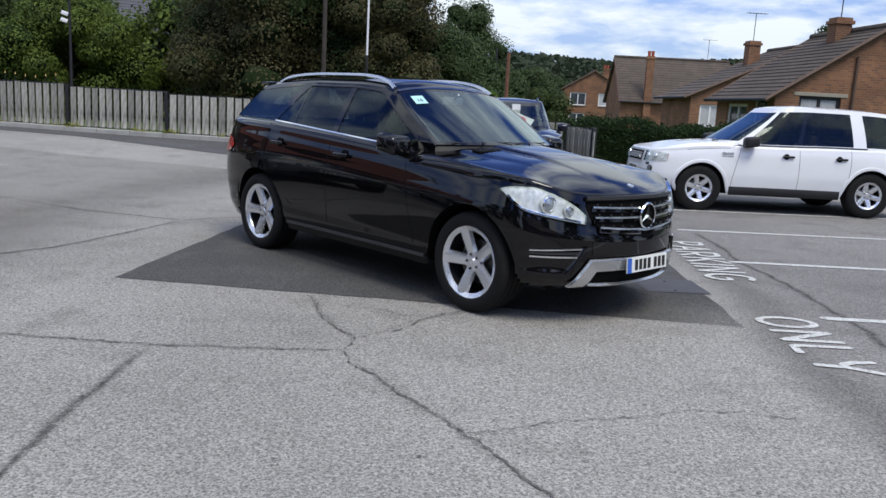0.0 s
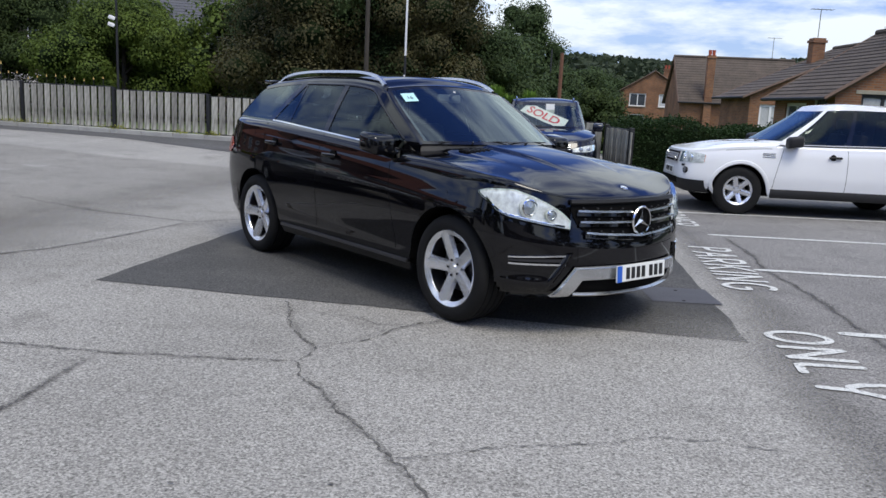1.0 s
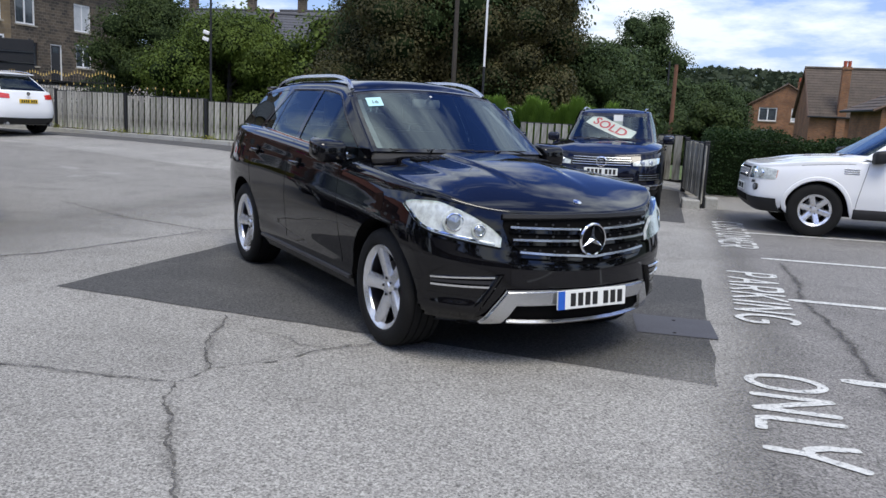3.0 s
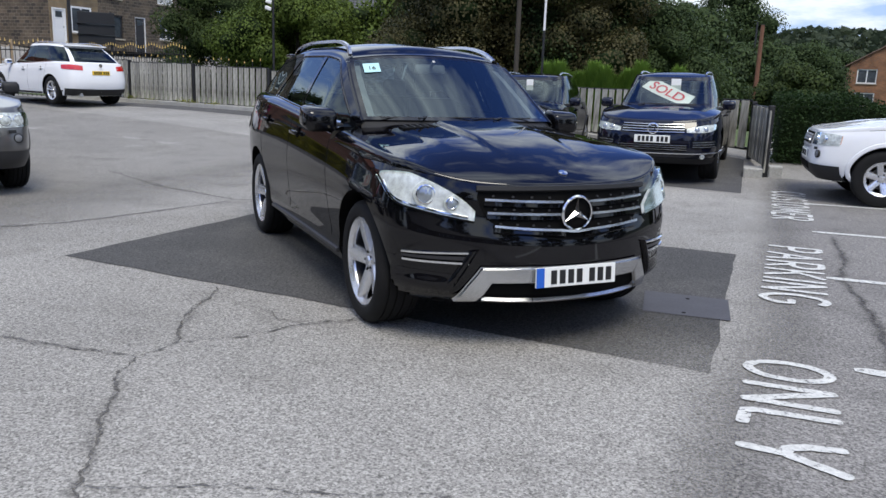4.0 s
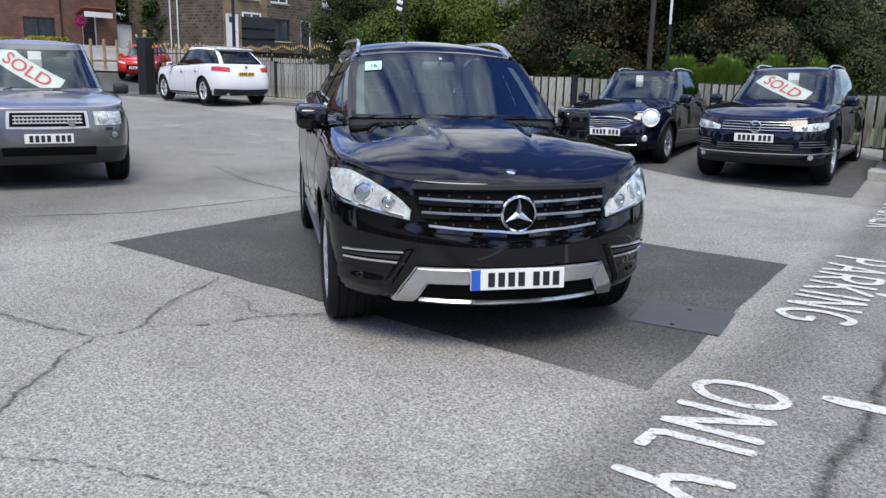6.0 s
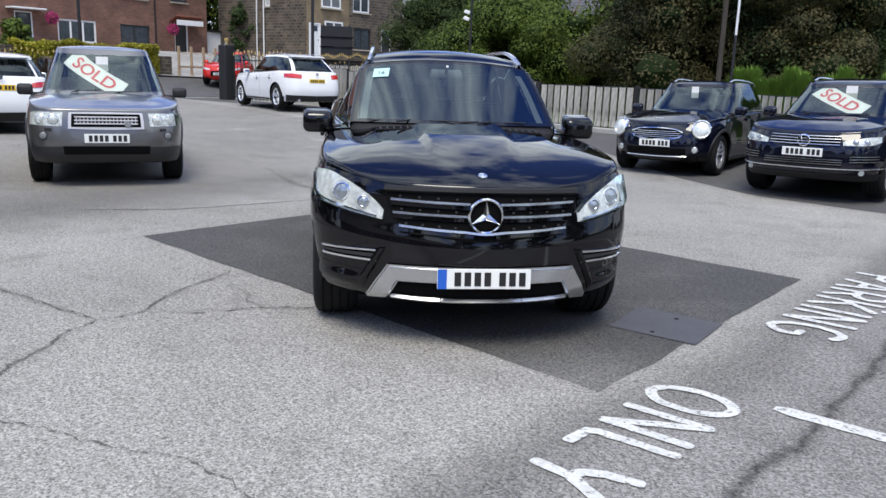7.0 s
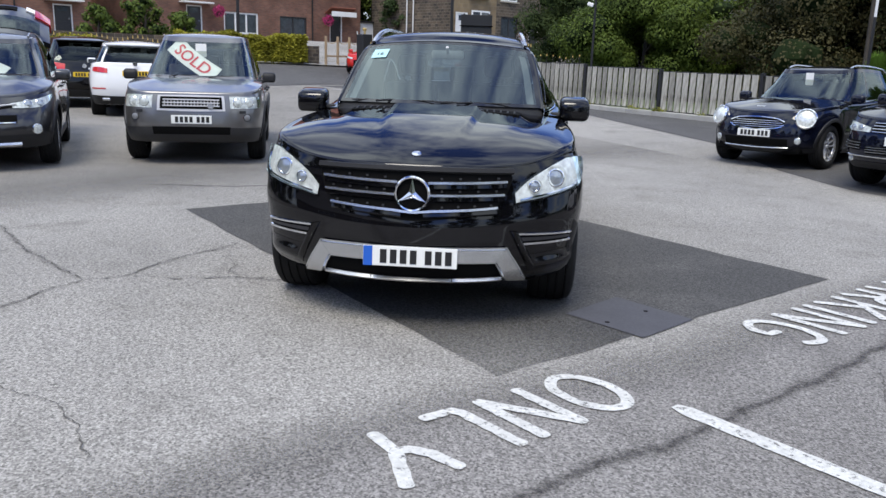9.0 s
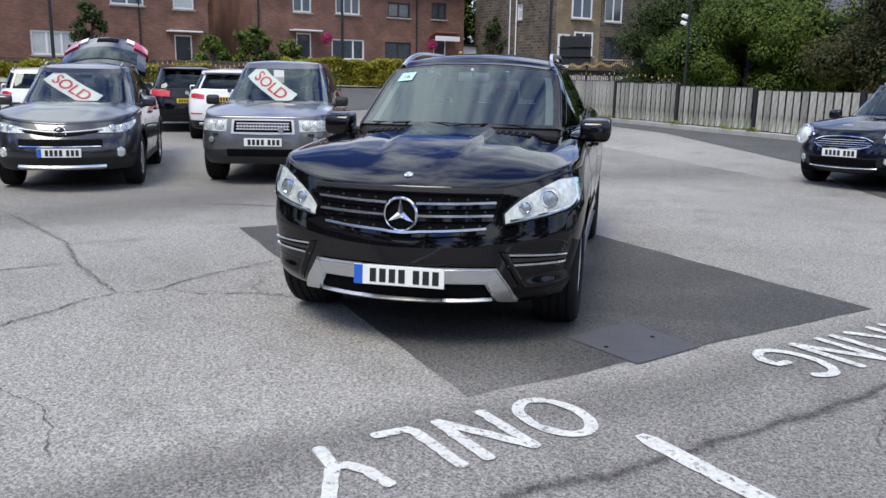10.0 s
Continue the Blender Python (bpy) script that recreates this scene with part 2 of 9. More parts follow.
M_CHROME = material("chrome", (0.78, 0.79, 0.8), 0.09, 1.0, 0.03)
M_SATIN = material("satin_silver", (0.62, 0.63, 0.64), 0.27, 1.0, 0.05)
M_ALLOY = material("alloy_silver", (0.74, 0.75, 0.77), 0.26, 0.75, 0.06)
M_TYRE = material("tyre_rubber", (0.009, 0.009, 0.009), 0.8, vary=0.3, scale=8, fine=120, bump=0.3, spec=0.25)
M_LAMPIN = material("lamp_reflector", (0.76, 0.79, 0.75), 0.3, 0.4, 0.3, 11, 32)
M_LAMPMID = material("lamp_bowl", (0.56, 0.59, 0.56), 0.35, 0.3, 0.45, 12, 34)
M_LAMPGREY = material("lamp_grey", (0.22, 0.225, 0.23), 0.3, 0.3, 0.1)
M_LENS = glass("lamp_lens", (1, 1, 1), 0.95, 0.16, 1.15)
M_REDLAMP = material("red_lamp", (0.52, 0.018, 0.016), 0.12, coat=1.0, vary=0.2, scale=9, fine=80)
M_AMBER = material("amber_lamp", (0.75, 0.22, 0.02), 0.15, coat=1.0)
M_WIND = glass("windscreen_glass", (0.80, 0.90, 0.90), 0.74, 0.0, 1.7)
M_WINDT = glass("tinted_windscreen_glass", (0.66, 0.86, 0.92), 0.42, 0.0, 1.78)
M_SIDE = glass("tinted_glass", (0.55, 0.62, 0.62), 0.30, 0.0, 1.42)
M_GREYLOW = material("grey_bumper", (0.026, 0.026, 0.028), 0.45, vary=0.1, fine=120)
# dark metal: painted shade inside the rims, and the grey of the running lamps
M_RIMSHADE_LAMP = material("rim_shade_lamp_grey", (0.06, 0.06, 0.065), 0.3, 0.7, 0.1)
M_SILLGREY = material("sill_metal", (0.10, 0.10, 0.105), 0.4, 0.8, 0.1)
M_SEAT = material("seat_leather", (0.055, 0.055, 0.057), 0.5, vary=0.2, fine=120, bump=0.1)
M_DASH = material("dashboard", (0.045, 0.045, 0.047), 0.6, vary=0.2, fine=150)
M_LINING = material("roof_lining", (0.33, 0.34, 0.35), 0.9)
M_MIRRORGREY = material("mirror_shell", (0.45, 0.46, 0.47), 0.5)
M_PLATE = material("plate_white", (0.78, 0.79, 0.76), 0.35, vary=0.03)
M_PLATEY = material("plate_yellow", (0.75, 0.5, 0.03), 0.35, vary=0.03)
M_PLATEB = material("plate_blue", (0.02, 0.11, 0.5), 0.35, vary=0.03)
M_INK = material("plate_ink", (0.012, 0.012, 0.012), 0.5)
M_PAPER = material("paper_white", (0.8, 0.8, 0.78), 0.6, vary=0.04)
M_REDINK = material("red_ink", (0.62, 0.03, 0.03), 0.6)

# ---- mesh tools ----
def ss(t):
    t = min(1.0, max(0.0, t))
    return t * t * (3 - 2 * t)


def spline(pts):
    """A smooth curve through (x, y) pairs, flat beyond its ends."""
    xs, ys = [p[0] for p in pts], [p[1] for p in pts]
    k = len(xs)
    d = [(ys[i + 1] - ys[i]) / (xs[i + 1] - xs[i]) for i in range(k - 1)]
    m = [d[0]] + [0.0 if d[i - 1] * d[i] <= 0 else 2 * d[i - 1] * d[i] / (d[i - 1] + d[i]) for i in range(1, k - 1)] + [d[-1]]

    def f(x):
        if x <= xs[0]:
            return ys[0]
        if x >= xs[-1]:
            return ys[-1]
        i = 0
        while x > xs[i + 1]:
            i += 1
        h = xs[i + 1] - xs[i]
        t = (x - xs[i]) / h
        return (ys[i] * (1 + 2 * t) * (1 - t) ** 2 + m[i] * h * t * (1 - t) ** 2
                + ys[i + 1] * t * t * (3 - 2 * t) + m[i + 1] * h * t * t * (t - 1))
    return f


def mesh(name, verts, faces, mat, parent=None, label="", smooth=True, weld=0.0, sharp=40.0):
    """One mesh object from lists of vertices and faces."""
    me = bpy.data.meshes.new(name)
    if weld:
        bm = bmesh.new()
        vs = [bm.verts.new(v) for v in verts]
        for f in faces:
            try:
                bm.faces.new([vs[i] for i in f])
            except ValueError:
                pass
        bmesh.ops.remove_doubles(bm, verts=bm.verts, dist=weld)
        bmesh.ops.dissolve_degenerate(bm, dist=weld * 0.5, edges=bm.edges)
        bm.to_mesh(me)
        bm.free()
    else:
        me.from_pydata([tuple(v) for v in verts], [], faces)
    me.materials.append(mat)
    if smooth:
        me.shade_smooth()
        me.set_sharp_from_angle(angle=radians(sharp))
    ob = new(name, me)
    if parent is not None:
        ob.parent = parent
    if label:
        ob["label"] = label
    return ob


def part(name, bm, mat, parent, label="", smooth=False):
    """Links a bmesh as one mesh object under a thing or a part."""
    me = bpy.data.meshes.new(name)
    bm.to_mesh(me)
    bm.free()
    me.materials.append(mat)
    if smooth:
        me.shade_smooth()
        me.set_sharp_from_angle(angle=radians(40))
    ob = new(name, me)
    ob.parent = parent
    if label:
        ob["label"] = label
    return ob


def gridded(f, us, vs):
    """Vertices and quads of the surface f(u, v)."""
    verts = [f(u, v) for u in us for v in vs]
    k = len(vs)
    faces = [(i * k + j, i * k + j + 1, (i + 1) * k + j + 1, (i + 1) * k + j) for i in range(len(us) - 1) for j in range(k - 1)]
    return verts, faces


def span(a, b, n):
    return [a + (b - a) * i / n for i in range(n + 1)]


def box(sx, sy, sz, at=(0, 0, 0), bevel=0.0, rot=None, seg=2):
    """A bevelled box as a bmesh; at is the middle of its base."""
    bm = bmesh.new()
    bmesh.ops.create_cube(bm, size=1.0)
    bmesh.ops.scale(bm, vec=(sx, sy, sz), verts=bm.verts)
    if bevel:
        bmesh.ops.bevel(bm, geom=bm.edges[:], offset=bevel, segments=seg, affect="EDGES", profile=0.5)
    bmesh.ops.translate(bm, vec=(0, 0, sz / 2), verts=bm.verts)
    if rot is not None:
        bmesh.ops.transform(bm, matrix=rot, verts=bm.verts)
    bmesh.ops.translate(bm, vec=at, verts=bm.verts)
    return bm


def joined(*bms):
    """Several bmeshes as one."""
    out = bmesh.new()
    for b in bms:
        me = bpy.data.meshes.new("tmp")
        b.to_mesh(me)
        b.free()
        out.from_mesh(me)
        bpy.data.meshes.remove(me)
    return out


def moved(bm, m):
    bmesh.ops.transform(bm, matrix=m, verts=bm.verts)
    return bm


def rod(a, b, r, seg=8, r2=None):
    """A closed round bar from a to b as a bmesh."""
    a, b = Vector(a), Vector(b)
    d = b - a
    bm = bmesh.new()
    bmesh.ops.create_cone(bm, cap_ends=True, segments=seg, radius1=r, radius2=r if r2 is None else r2, depth=d.length)
    m = Matrix.Translation((a + b) / 2) @ d.to_track_quat("Z", "Y").to_matrix().to_4x4()
    bmesh.ops.transform(bm, matrix=m, verts=bm.verts)
    return bm


def lathe(profile, seg=48, axis="y"):
    """Vertices and quads of a profile of (radius, along) turned about an axis."""
    verts, faces, k = [], [], len(profile)
    for i in range(seg):
        a = 2 * math.pi * i / seg
        for r, h in profile:
            c, s = r * math.cos(a), r * math.sin(a)
            verts.append((c, h, s) if axis == "y" else (c, s, h))
    for i in range(seg):
        n = (i + 1) % seg
        faces += [(i * k + j, n * k + j, n * k + j + 1, i * k + j + 1) for j in range(k - 1)]
    return verts, faces


def sweep(path, w, h, up=None, closed=False):
    """Vertices and faces of a flat bar, w across and h along up, along a path with a normal for each point."""
    verts, faces, k = [], [], len(path)
    for i, p in enumerate(path):
        p = Vector(p)
        t = (Vector(path[min(i + 1, k - 1)]) - Vector(path[max(i - 1, 0)])).normalized()
        n = Vector(up[i] if up and not isinstance(up, Vector) else (up or (0, 0, 1))).normalized()
        s = t.cross(n)
        s = s.normalized() if s.length > 1e-6 else Vector((0, 1, 0))
        n = s.cross(t)
        for a, c in ((-0.5, 0), (-0.32, 1), (0.32, 1), (0.5, 0)):
            verts.append(p + s * (w * a) + n * (h * c))
    for i in range(k - 1):
        a, b = 4 * i, 4 * i + 4
        faces += [(a, b, b + 1, a + 1), (a + 1, b + 1, b + 2, a + 2), (a + 2, b + 2, b + 3, a + 3), (a + 3, b + 3, b, a)]
    faces += [(0, 1, 2, 3), (4 * k - 1, 4 * k - 2, 4 * k - 3, 4 * k - 4)]
    return verts, faces


def thing(name, m, label, category, group="", kind=""):
    ob = new(name)
    ob.empty_display_size = 0.1
    ob.matrix_world = m
    return tagged(ob, label, category, group, kind)


def text_mesh(words, size, name, mat, parent, m, depth=0.001, sx=1.0, bold=0.0):
    """Lettering in the built-in font as a mesh."""
    cu = bpy.data.curves.new("words", "FONT")
    cu.body, cu.size, cu.extrude, cu.align_x, cu.align_y, cu.offset = words, size, depth, "CENTER", "CENTER", bold
    tmp = bpy.data.objects.new("words", cu)
    scene.collection.objects.link(tmp)
    me = bpy.data.meshes.new_from_object(tmp.evaluated_get(bpy.context.evaluated_depsgraph_get()))
    bpy.data.objects.remove(tmp)
    me.transform(m @ Matrix.Diagonal((sx, 1, 1, 1)))
    me.materials.clear()
    me.materials.append(mat)
    ob = new(name, me)
    if parent is not None:
        ob.parent = parent
    return ob

# ---- ground ----
def ground_z(x, y):
    """The yard is level; it climbs a little to the fence, and the land climbs beyond the gate."""
    z = 0.30 * ss((y - 13.5) / 8.0) + 0.10 * ss((-x - 7.5) / 5.0) * (1 - 0.6 * ss((y - 13) / 8))
    z += 2.1 * ss((-x - 24) / 16)
    z -= 1.2 * ss((y - 24) / 16) * ss((x + 16) / 14)
    return z


def ground_sheet():
    xs = [-900, -300, -120] + span(-70, 30, 100) + [60, 120, 300, 900]
    ys = [-900, -300, -100, -40] + span(-20, 60, 80) + [90, 150, 300, 900]
    v, f = gridded(lambda x, y: (x, y, ground_z(x, y)), xs, ys)
    return tagged(mesh("ground", v, f, M_YARD, smooth=True), "worn pale grey asphalt yard", "ground", kind="structure")


ground_sheet()


def laid(name, poly, mat, h, label, category, n=24, kind="structure", rough=0.0):
    """A thin sheet on the ground with the given corners (four, in order)."""
    a, b, c, d = [Vector((*p, 0)) for p in poly]

    def f(u, v):
        p = (a * (1 - u) + b * u) * (1 - v) + (d * (1 - u) + c * u) * v
        p += Vector((noise.noise(p * 2.3), noise.noise(p * 2.3 + Vector((9, 3, 0))), 0)) * rough
        return Vector((p.x, p.y, ground_z(p.x, p.y) + h))
    v, fc = gridded(f, span(0, 1, n), span(0, 1, n))
    return tagged(mesh(name, v, fc, mat), label, category, kind=kind)


patch = laid("dark_patch", ((-2.68, 6.14), (2.22, 5.67), (2.29, 9.01), (-2.45, 9.3)), M_PATCH, 0.004, "square of newer dark asphalt under the SUV", "asphalt patch", 90, rough=0.022)

# the near corner is worn and silted, so that the old surface shows through
worn_at = patch.data.attributes.new("edge", "FLOAT", "POINT")
for i_, v_ in enumerate(patch.data.vertices):
    worn_at.data[i_].value = 0.30 + 0.70 * ss((Vector((2.2, 5.7, 0)) - Vector((v_.co.x, v_.co.y, 0))).length / 1.5)

# ---- cars ----
class Shell:
    """The surfaces of a car: +x forward, +y to its left, the origin on the ground midway between the axles."""

    def __init__(s, c):
        s.c = c
        s.xa, s.xb = c["wb"] / 2, -c["wb"] / 2
        s.A, s.B = s.xa + c["fo"], s.xa + c["ro"]
        s.nf, s.nr, s.W, s.zlow = c.get("nf", 5.0), c.get("nr", 7.0), c["W"], c["zlow"]
        s.top = spline(c["top"])
        s.fx, s.rx, s.wy = spline(c["fx"]), spline(c["rx"]), spline(c["wy"])
        s.R, s.Ra, s.zc, s.bow = c["R"], c["Ra"], c["R"], c.get("bow", 0.0)
        s.tab_f, s.tab_r = s.table(s.nf, s.A, s.bow), s.table(s.nr, s.B, 0.0)

    def table(s, n, a, bow):
        """Share of the way, x share, y share and x along a quarter of the outline, by arc length."""
        k = np.linspace(0, 1, 4001)
        m = 1.0 / n
        k = np.sort(np.concatenate([k, 1 - np.geomspace(1e-9, 1, 2000), np.geomspace(1e-9, 1, 2000)]))
        ang = k * math.pi / 2
        cx, sy = np.clip(np.cos(ang), 0, 1) ** (2 * m), np.clip(np.sin(ang), 0, 1) ** (2 * m)
        cx[-1], sy[0] = 0.0, 0.0
        x, y = a * cx - bow * sy ** 2 * cx ** 4, s.W * sy
        d = np.concatenate([[0.0], np.cumsum(np.hypot(np.diff(x), np.diff(y)))])
        return d / d[-1], cx, sy, x

    def v_of(s, x, z):
        return (z - s.zlow) / (s.top(x) - s.zlow)

    def unit(s, k):
        """The outline's place, as shares of length and width, at k of the way along it."""
        front = k <= 1
        t = s.tab_f if front else s.tab_r
        u = k if front else 2 - k
        return front, float(np.interp(u, t[0], t[1])), float(np.interp(u, t[0], t[2]))

    def at(s, q, z):
        """q: 0 front middle, 1 side middle, 2 rear middle; negative on the right-hand side."""
        front, cx, sy = s.unit(abs(q))
        bow = s.bow * sy * sy * cx ** 4 if front else 0.0
        x = s.A * cx if front else -s.B * cx
        for _ in range(3):
            v = s.v_of(x, z)
            x = (s.A + s.fx(v)) * cx - bow if front else -(s.B + s.rx(v)) * cx
        y = s.W * s.wy(v) * sy
        for ax in (s.xa, s.xb):
            y += s.c.get("flare", 0.02) * math.exp(-((x - ax) / 0.5) ** 2) * math.exp(-((z - s.zc - 0.25) / 0.42) ** 2) * sy
        return Vector((x, y if q >= 0 else -y, z))

    def normal(s, q, z):
        e = 0.004
        a, b = s.at(q + e, z) - s.at(q - e, z), s.at(q, z + 0.01) - s.at(q, z - 0.01)
        n = a.cross(b)
        if n.length < 1e-9:
            return Vector((1, 0, 0))
        n.normalize()
        p = s.at(q, z)
        return n if n.dot(Vector((p.x, p.y * 2, 0))) > 0 else -n

    def q_y(s, y, z=None, rear=False):
        """q of the place at the front (or rear) y to the left of the middle."""
        z = z or 0.6
        t = s.tab_r if rear else s.tab_f
        w = s.W * s.wy(s.v_of(s.A - 0.1 if not rear else -s.B + 0.1, z))
        k = float(np.interp(min(1.0, abs(y) / w), t[2], t[0]))
        k = 2 - k if rear else k
        return k if y >= 0 else -k

    def q_x(s, x, side=1):
        if x >= 0:
            k = float(np.interp(-x, -s.tab_f[3], s.tab_f[0]))
        else:
            k = 2 - float(np.interp(x, -s.B * s.tab_r[1], s.tab_r[0]))
        return k * side

    def zb(s, x):
        for ax in (s.xa, s.xb):
            if abs(x - ax) < s.Ra:
                return max(s.zlow, s.zc + math.sqrt(s.Ra ** 2 - (x - ax) ** 2))
        return s.zlow

    def stations(s):
        qs = {round(q, 5) for q in span(0, 2, 72)}
        if s.c.get("skin"):
            qs |= {round(q, 5) for q in span(0, 0.40, 44)}
        for ax in (s.xa, s.xb):
            for i in range(23):
                qs.add(round(abs(s.q_x(ax + s.Ra * 0.9999 * math.cos(math.pi * i / 22))), 5))
            for d in (-1, 1):
                qs.add(round(abs(s.q_x(ax + d * (s.Ra + 0.004))), 5))
        return sorted(qs)


def strip(sh, name, mat, parent, q0, q1, lo, hi, off=0.004, nu=24, nv=6, label="", rim=0.0):
    """A panel lying on the body between two heights, lo and hi, along q; rim: how far its edge turns in."""
    fl, fh = spline(lo), spline(hi)

    def f(u, v):
        q = q0 + (q1 - q0) * u
        z = fl(u) + (fh(u) - fl(u)) * v
        return sh.at(q, z) + sh.normal(q, z) * off
    verts, faces = gridded(f, span(0, 1, nu), span(0, 1, nv))
    if rim:
        k = nv + 1
        loop = [i * k for i in range(nu)] + [nu * k + j for j in range(nv)] + [i * k + nv for i in range(nu, 0, -1)] + [j for j in range(nv, 0, -1)]
        base = len(verts)
        for i in loop:
            u, v = (i // k) / nu, (i % k) / nv
            q, z = q0 + (q1 - q0) * u, fl(u) + (fh(u) - fl(u)) * v
            verts.append(sh.at(q, z) - sh.normal(q, z) * rim)
        m = len(loop)
        faces += [(loop[i], loop[(i + 1) % m], base + (i + 1) % m, base + i) for i in range(m)]
    return mesh(name, verts, faces, mat, parent, label, weld=0.0004)


def bar(sh, name, mat, parent, pts, w, h, off=0.0, n=20, label=""):
    """A bar along the body through (q, z) pairs."""
    fz = spline(sorted(pts))
    qs = span(min(p[0] for p in pts), max(p[0] for p in pts), n)
    path = [sh.at(q, fz(q)) + sh.normal(q, fz(q)) * off for q in qs]
    return mesh(name, *sweep(path, w, h, [sh.normal(q, fz(q)) for q in qs]), mat, parent, label)


def make_wheel(parent, x, y, c, mat_rim):
    """A wheel: rim barrel, with tyre, spokes, disc and hub cap under it."""
    R, r, w, side = c["R"], c["rim"], c.get("tw", 0.26), 1 if y > 0 else -1
    y0 = y
    prof = [(r - 0.034, w * 0.385), (r - 0.016, w * 0.425), (r - 0.008, w * 0.445), (r, w * 0.46), (r + 0.006, w * 0.44), (r - 0.014, w * 0.38), (r - 0.02, w * 0.30)]
    v, f = lathe([(a, b * side) for a, b in prof], 48)
    wheel = mesh("wheel", [(p[0] + x, p[1] + y0, p[2] + R) for p in v], f, mat_rim, parent)
    # the barrel is coloured dark for the shade behind the spokes
    v, f = lathe([(r - 0.02, w * 0.30 * side), (r - 0.035, 0.0), (r - 0.03, -w * 0.45 * side)], 40)
    mesh("rim_barrel", [(p[0] + x, p[1] + y0, p[2] + R) for p in v], f, M_RIMSHADE_LAMP, wheel)
    t = w / 2
    prof = [(r, t * 0.86), (r + 0.012, t * 0.99), (r + (R - r) * 0.45, t * 1.06), (R - 0.028, t * 0.99), (R - 0.008, t * 0.86), (R, t * 0.68)]
    for g in (0.62, 0.24, -0.14, -0.52):
        prof += [(R, t * g), (R - 0.009, t * (g - 0.02)), (R - 0.009, t * (g - 0.07)), (R, t * (g - 0.09))]
    prof += [(R, -t * 0.68), (R - 0.008, -t * 0.86), (R - 0.028, -t), (r + 0.012, -t)]
    v, f = lathe([(a, b * side) for a, b in prof], 56)
    mesh("tyre", [(p[0] + x, p[1] + y0, p[2] + R) for p in v], f, M_TYRE, wheel)
    v, f = lathe([(0.0, 0.02 * side), (r * 0.62, 0.02 * side), (r * 0.62, 0.0), (0.0, 0.0)], 32)
    mesh("brake_disc", [(p[0] + x, p[1] + y0, p[2] + R) for p in v], f, M_DISC, wheel)
    # a black cone added for the shade deep inside the wheel
    v, f = lathe([(r - 0.03, -0.01 * side), (0.0, -0.03 * side)], 32)
    mesh("wheel_shade", [(p[0] + x, p[1] + y0, p[2] + R) for p in v], f, M_GAP, wheel)
    n, tip, root = c.get("spokes", 5), c.get("tip", 0.030), c.get("root", 0.05)
    twin = c.get("twin", False)
    verts, faces = [], []
    for i in range(n):
        for dv in ((-0.5, 0.5) if twin else (0,)):
            a0 = 2 * math.pi * (i + c.get("spoke_turn", 0.25)) / n
            ca, sa = math.cos(a0), math.sin(a0)
            base = len(verts)
            rows = []
            for k, rr in enumerate((0.05, r * 0.45, r * 0.8, r - 0.014)):
                u = (rr - 0.05) / (r - 0.064)
                half = root + (tip - root) * u * 1.0 if not c.get("flareout") else root + (tip - root) * u ** c.get("flare_power", 2.0)
                cen = dv * (0.045 + 0.05 * u) if twin else 0.0
                out = w * 0.40 - 0.035 * (1 - u) ** 1.3 + (0.0 if k < 3 else 0.004)
                for cc, yy in ((-half, out - 0.03), (-half * 0.72, out), (0.0, out + 0.006), (half * 0.72, out), (half, out - 0.03)):
                    tt = cc + cen
                    rows.append((rr * ca - tt * sa, yy * side, rr * sa + tt * ca))
            verts += rows
            for k in range(3):
                for j in range(4):
                    a = base + k * 5 + j
                    faces.append((a, a + 1, a + 6, a + 5))
    mesh("spokes", [(p[0] + x, p[1] + y0, p[2] + R) for p in verts], faces, mat_rim, wheel)
    hub = w * 0.40 - 0.03
    v, f = lathe([(0.0, (hub + 0.012) * side), (0.028, (hub + 0.01) * side), (0.034, hub * side), (0.075, (hub - 0.004) * side), (0.082, (hub - 0.03) * side)], 28)
    mesh("hub_cap", [(p[0] + x, p[1] + y0, p[2] + R) for p in v], f, mat_rim, wheel)
    for i in range(5):
        a = 2 * math.pi * (i + 0.5) / 5
        part("wheel_bolt", rod((x + 0.056 * math.cos(a), y0 + (hub - 0.01) * side, R + 0.056 * math.sin(a)), (x + 0.056 * math.cos(a), y0 + (hub + 0.006) * side, R + 0.056 * math.sin(a)), 0.009, 6), M_GAP, wheel)
    return wheel


def make_seat(parent, x, y, w=0.5):
    """A car seat with its headrest."""
    bm = joined(box(0.5, w, 0.16, (x + 0.2, y, 0.62), 0.05),
                box(0.14, w * 0.96, 0.62, (x - 0.08, y, 0.7), 0.05, Euler((0, radians(-14), 0)).to_matrix().to_4x4()))
    seat = part("seat", bm, M_SEAT, parent, smooth=True)
    part("headrest", box(0.1, 0.26, 0.19, (x - 0.25, y, 1.36), 0.045), M_SEAT, seat, smooth=True)
    part("headrest_post", joined(rod((x - 0.24, y - 0.06, 1.28), (x - 0.25, y - 0.06, 1.42), 0.007), rod((x - 0.24, y + 0.06, 1.28), (x - 0.25, y + 0.06, 1.42), 0.007)), M_SATIN, seat)


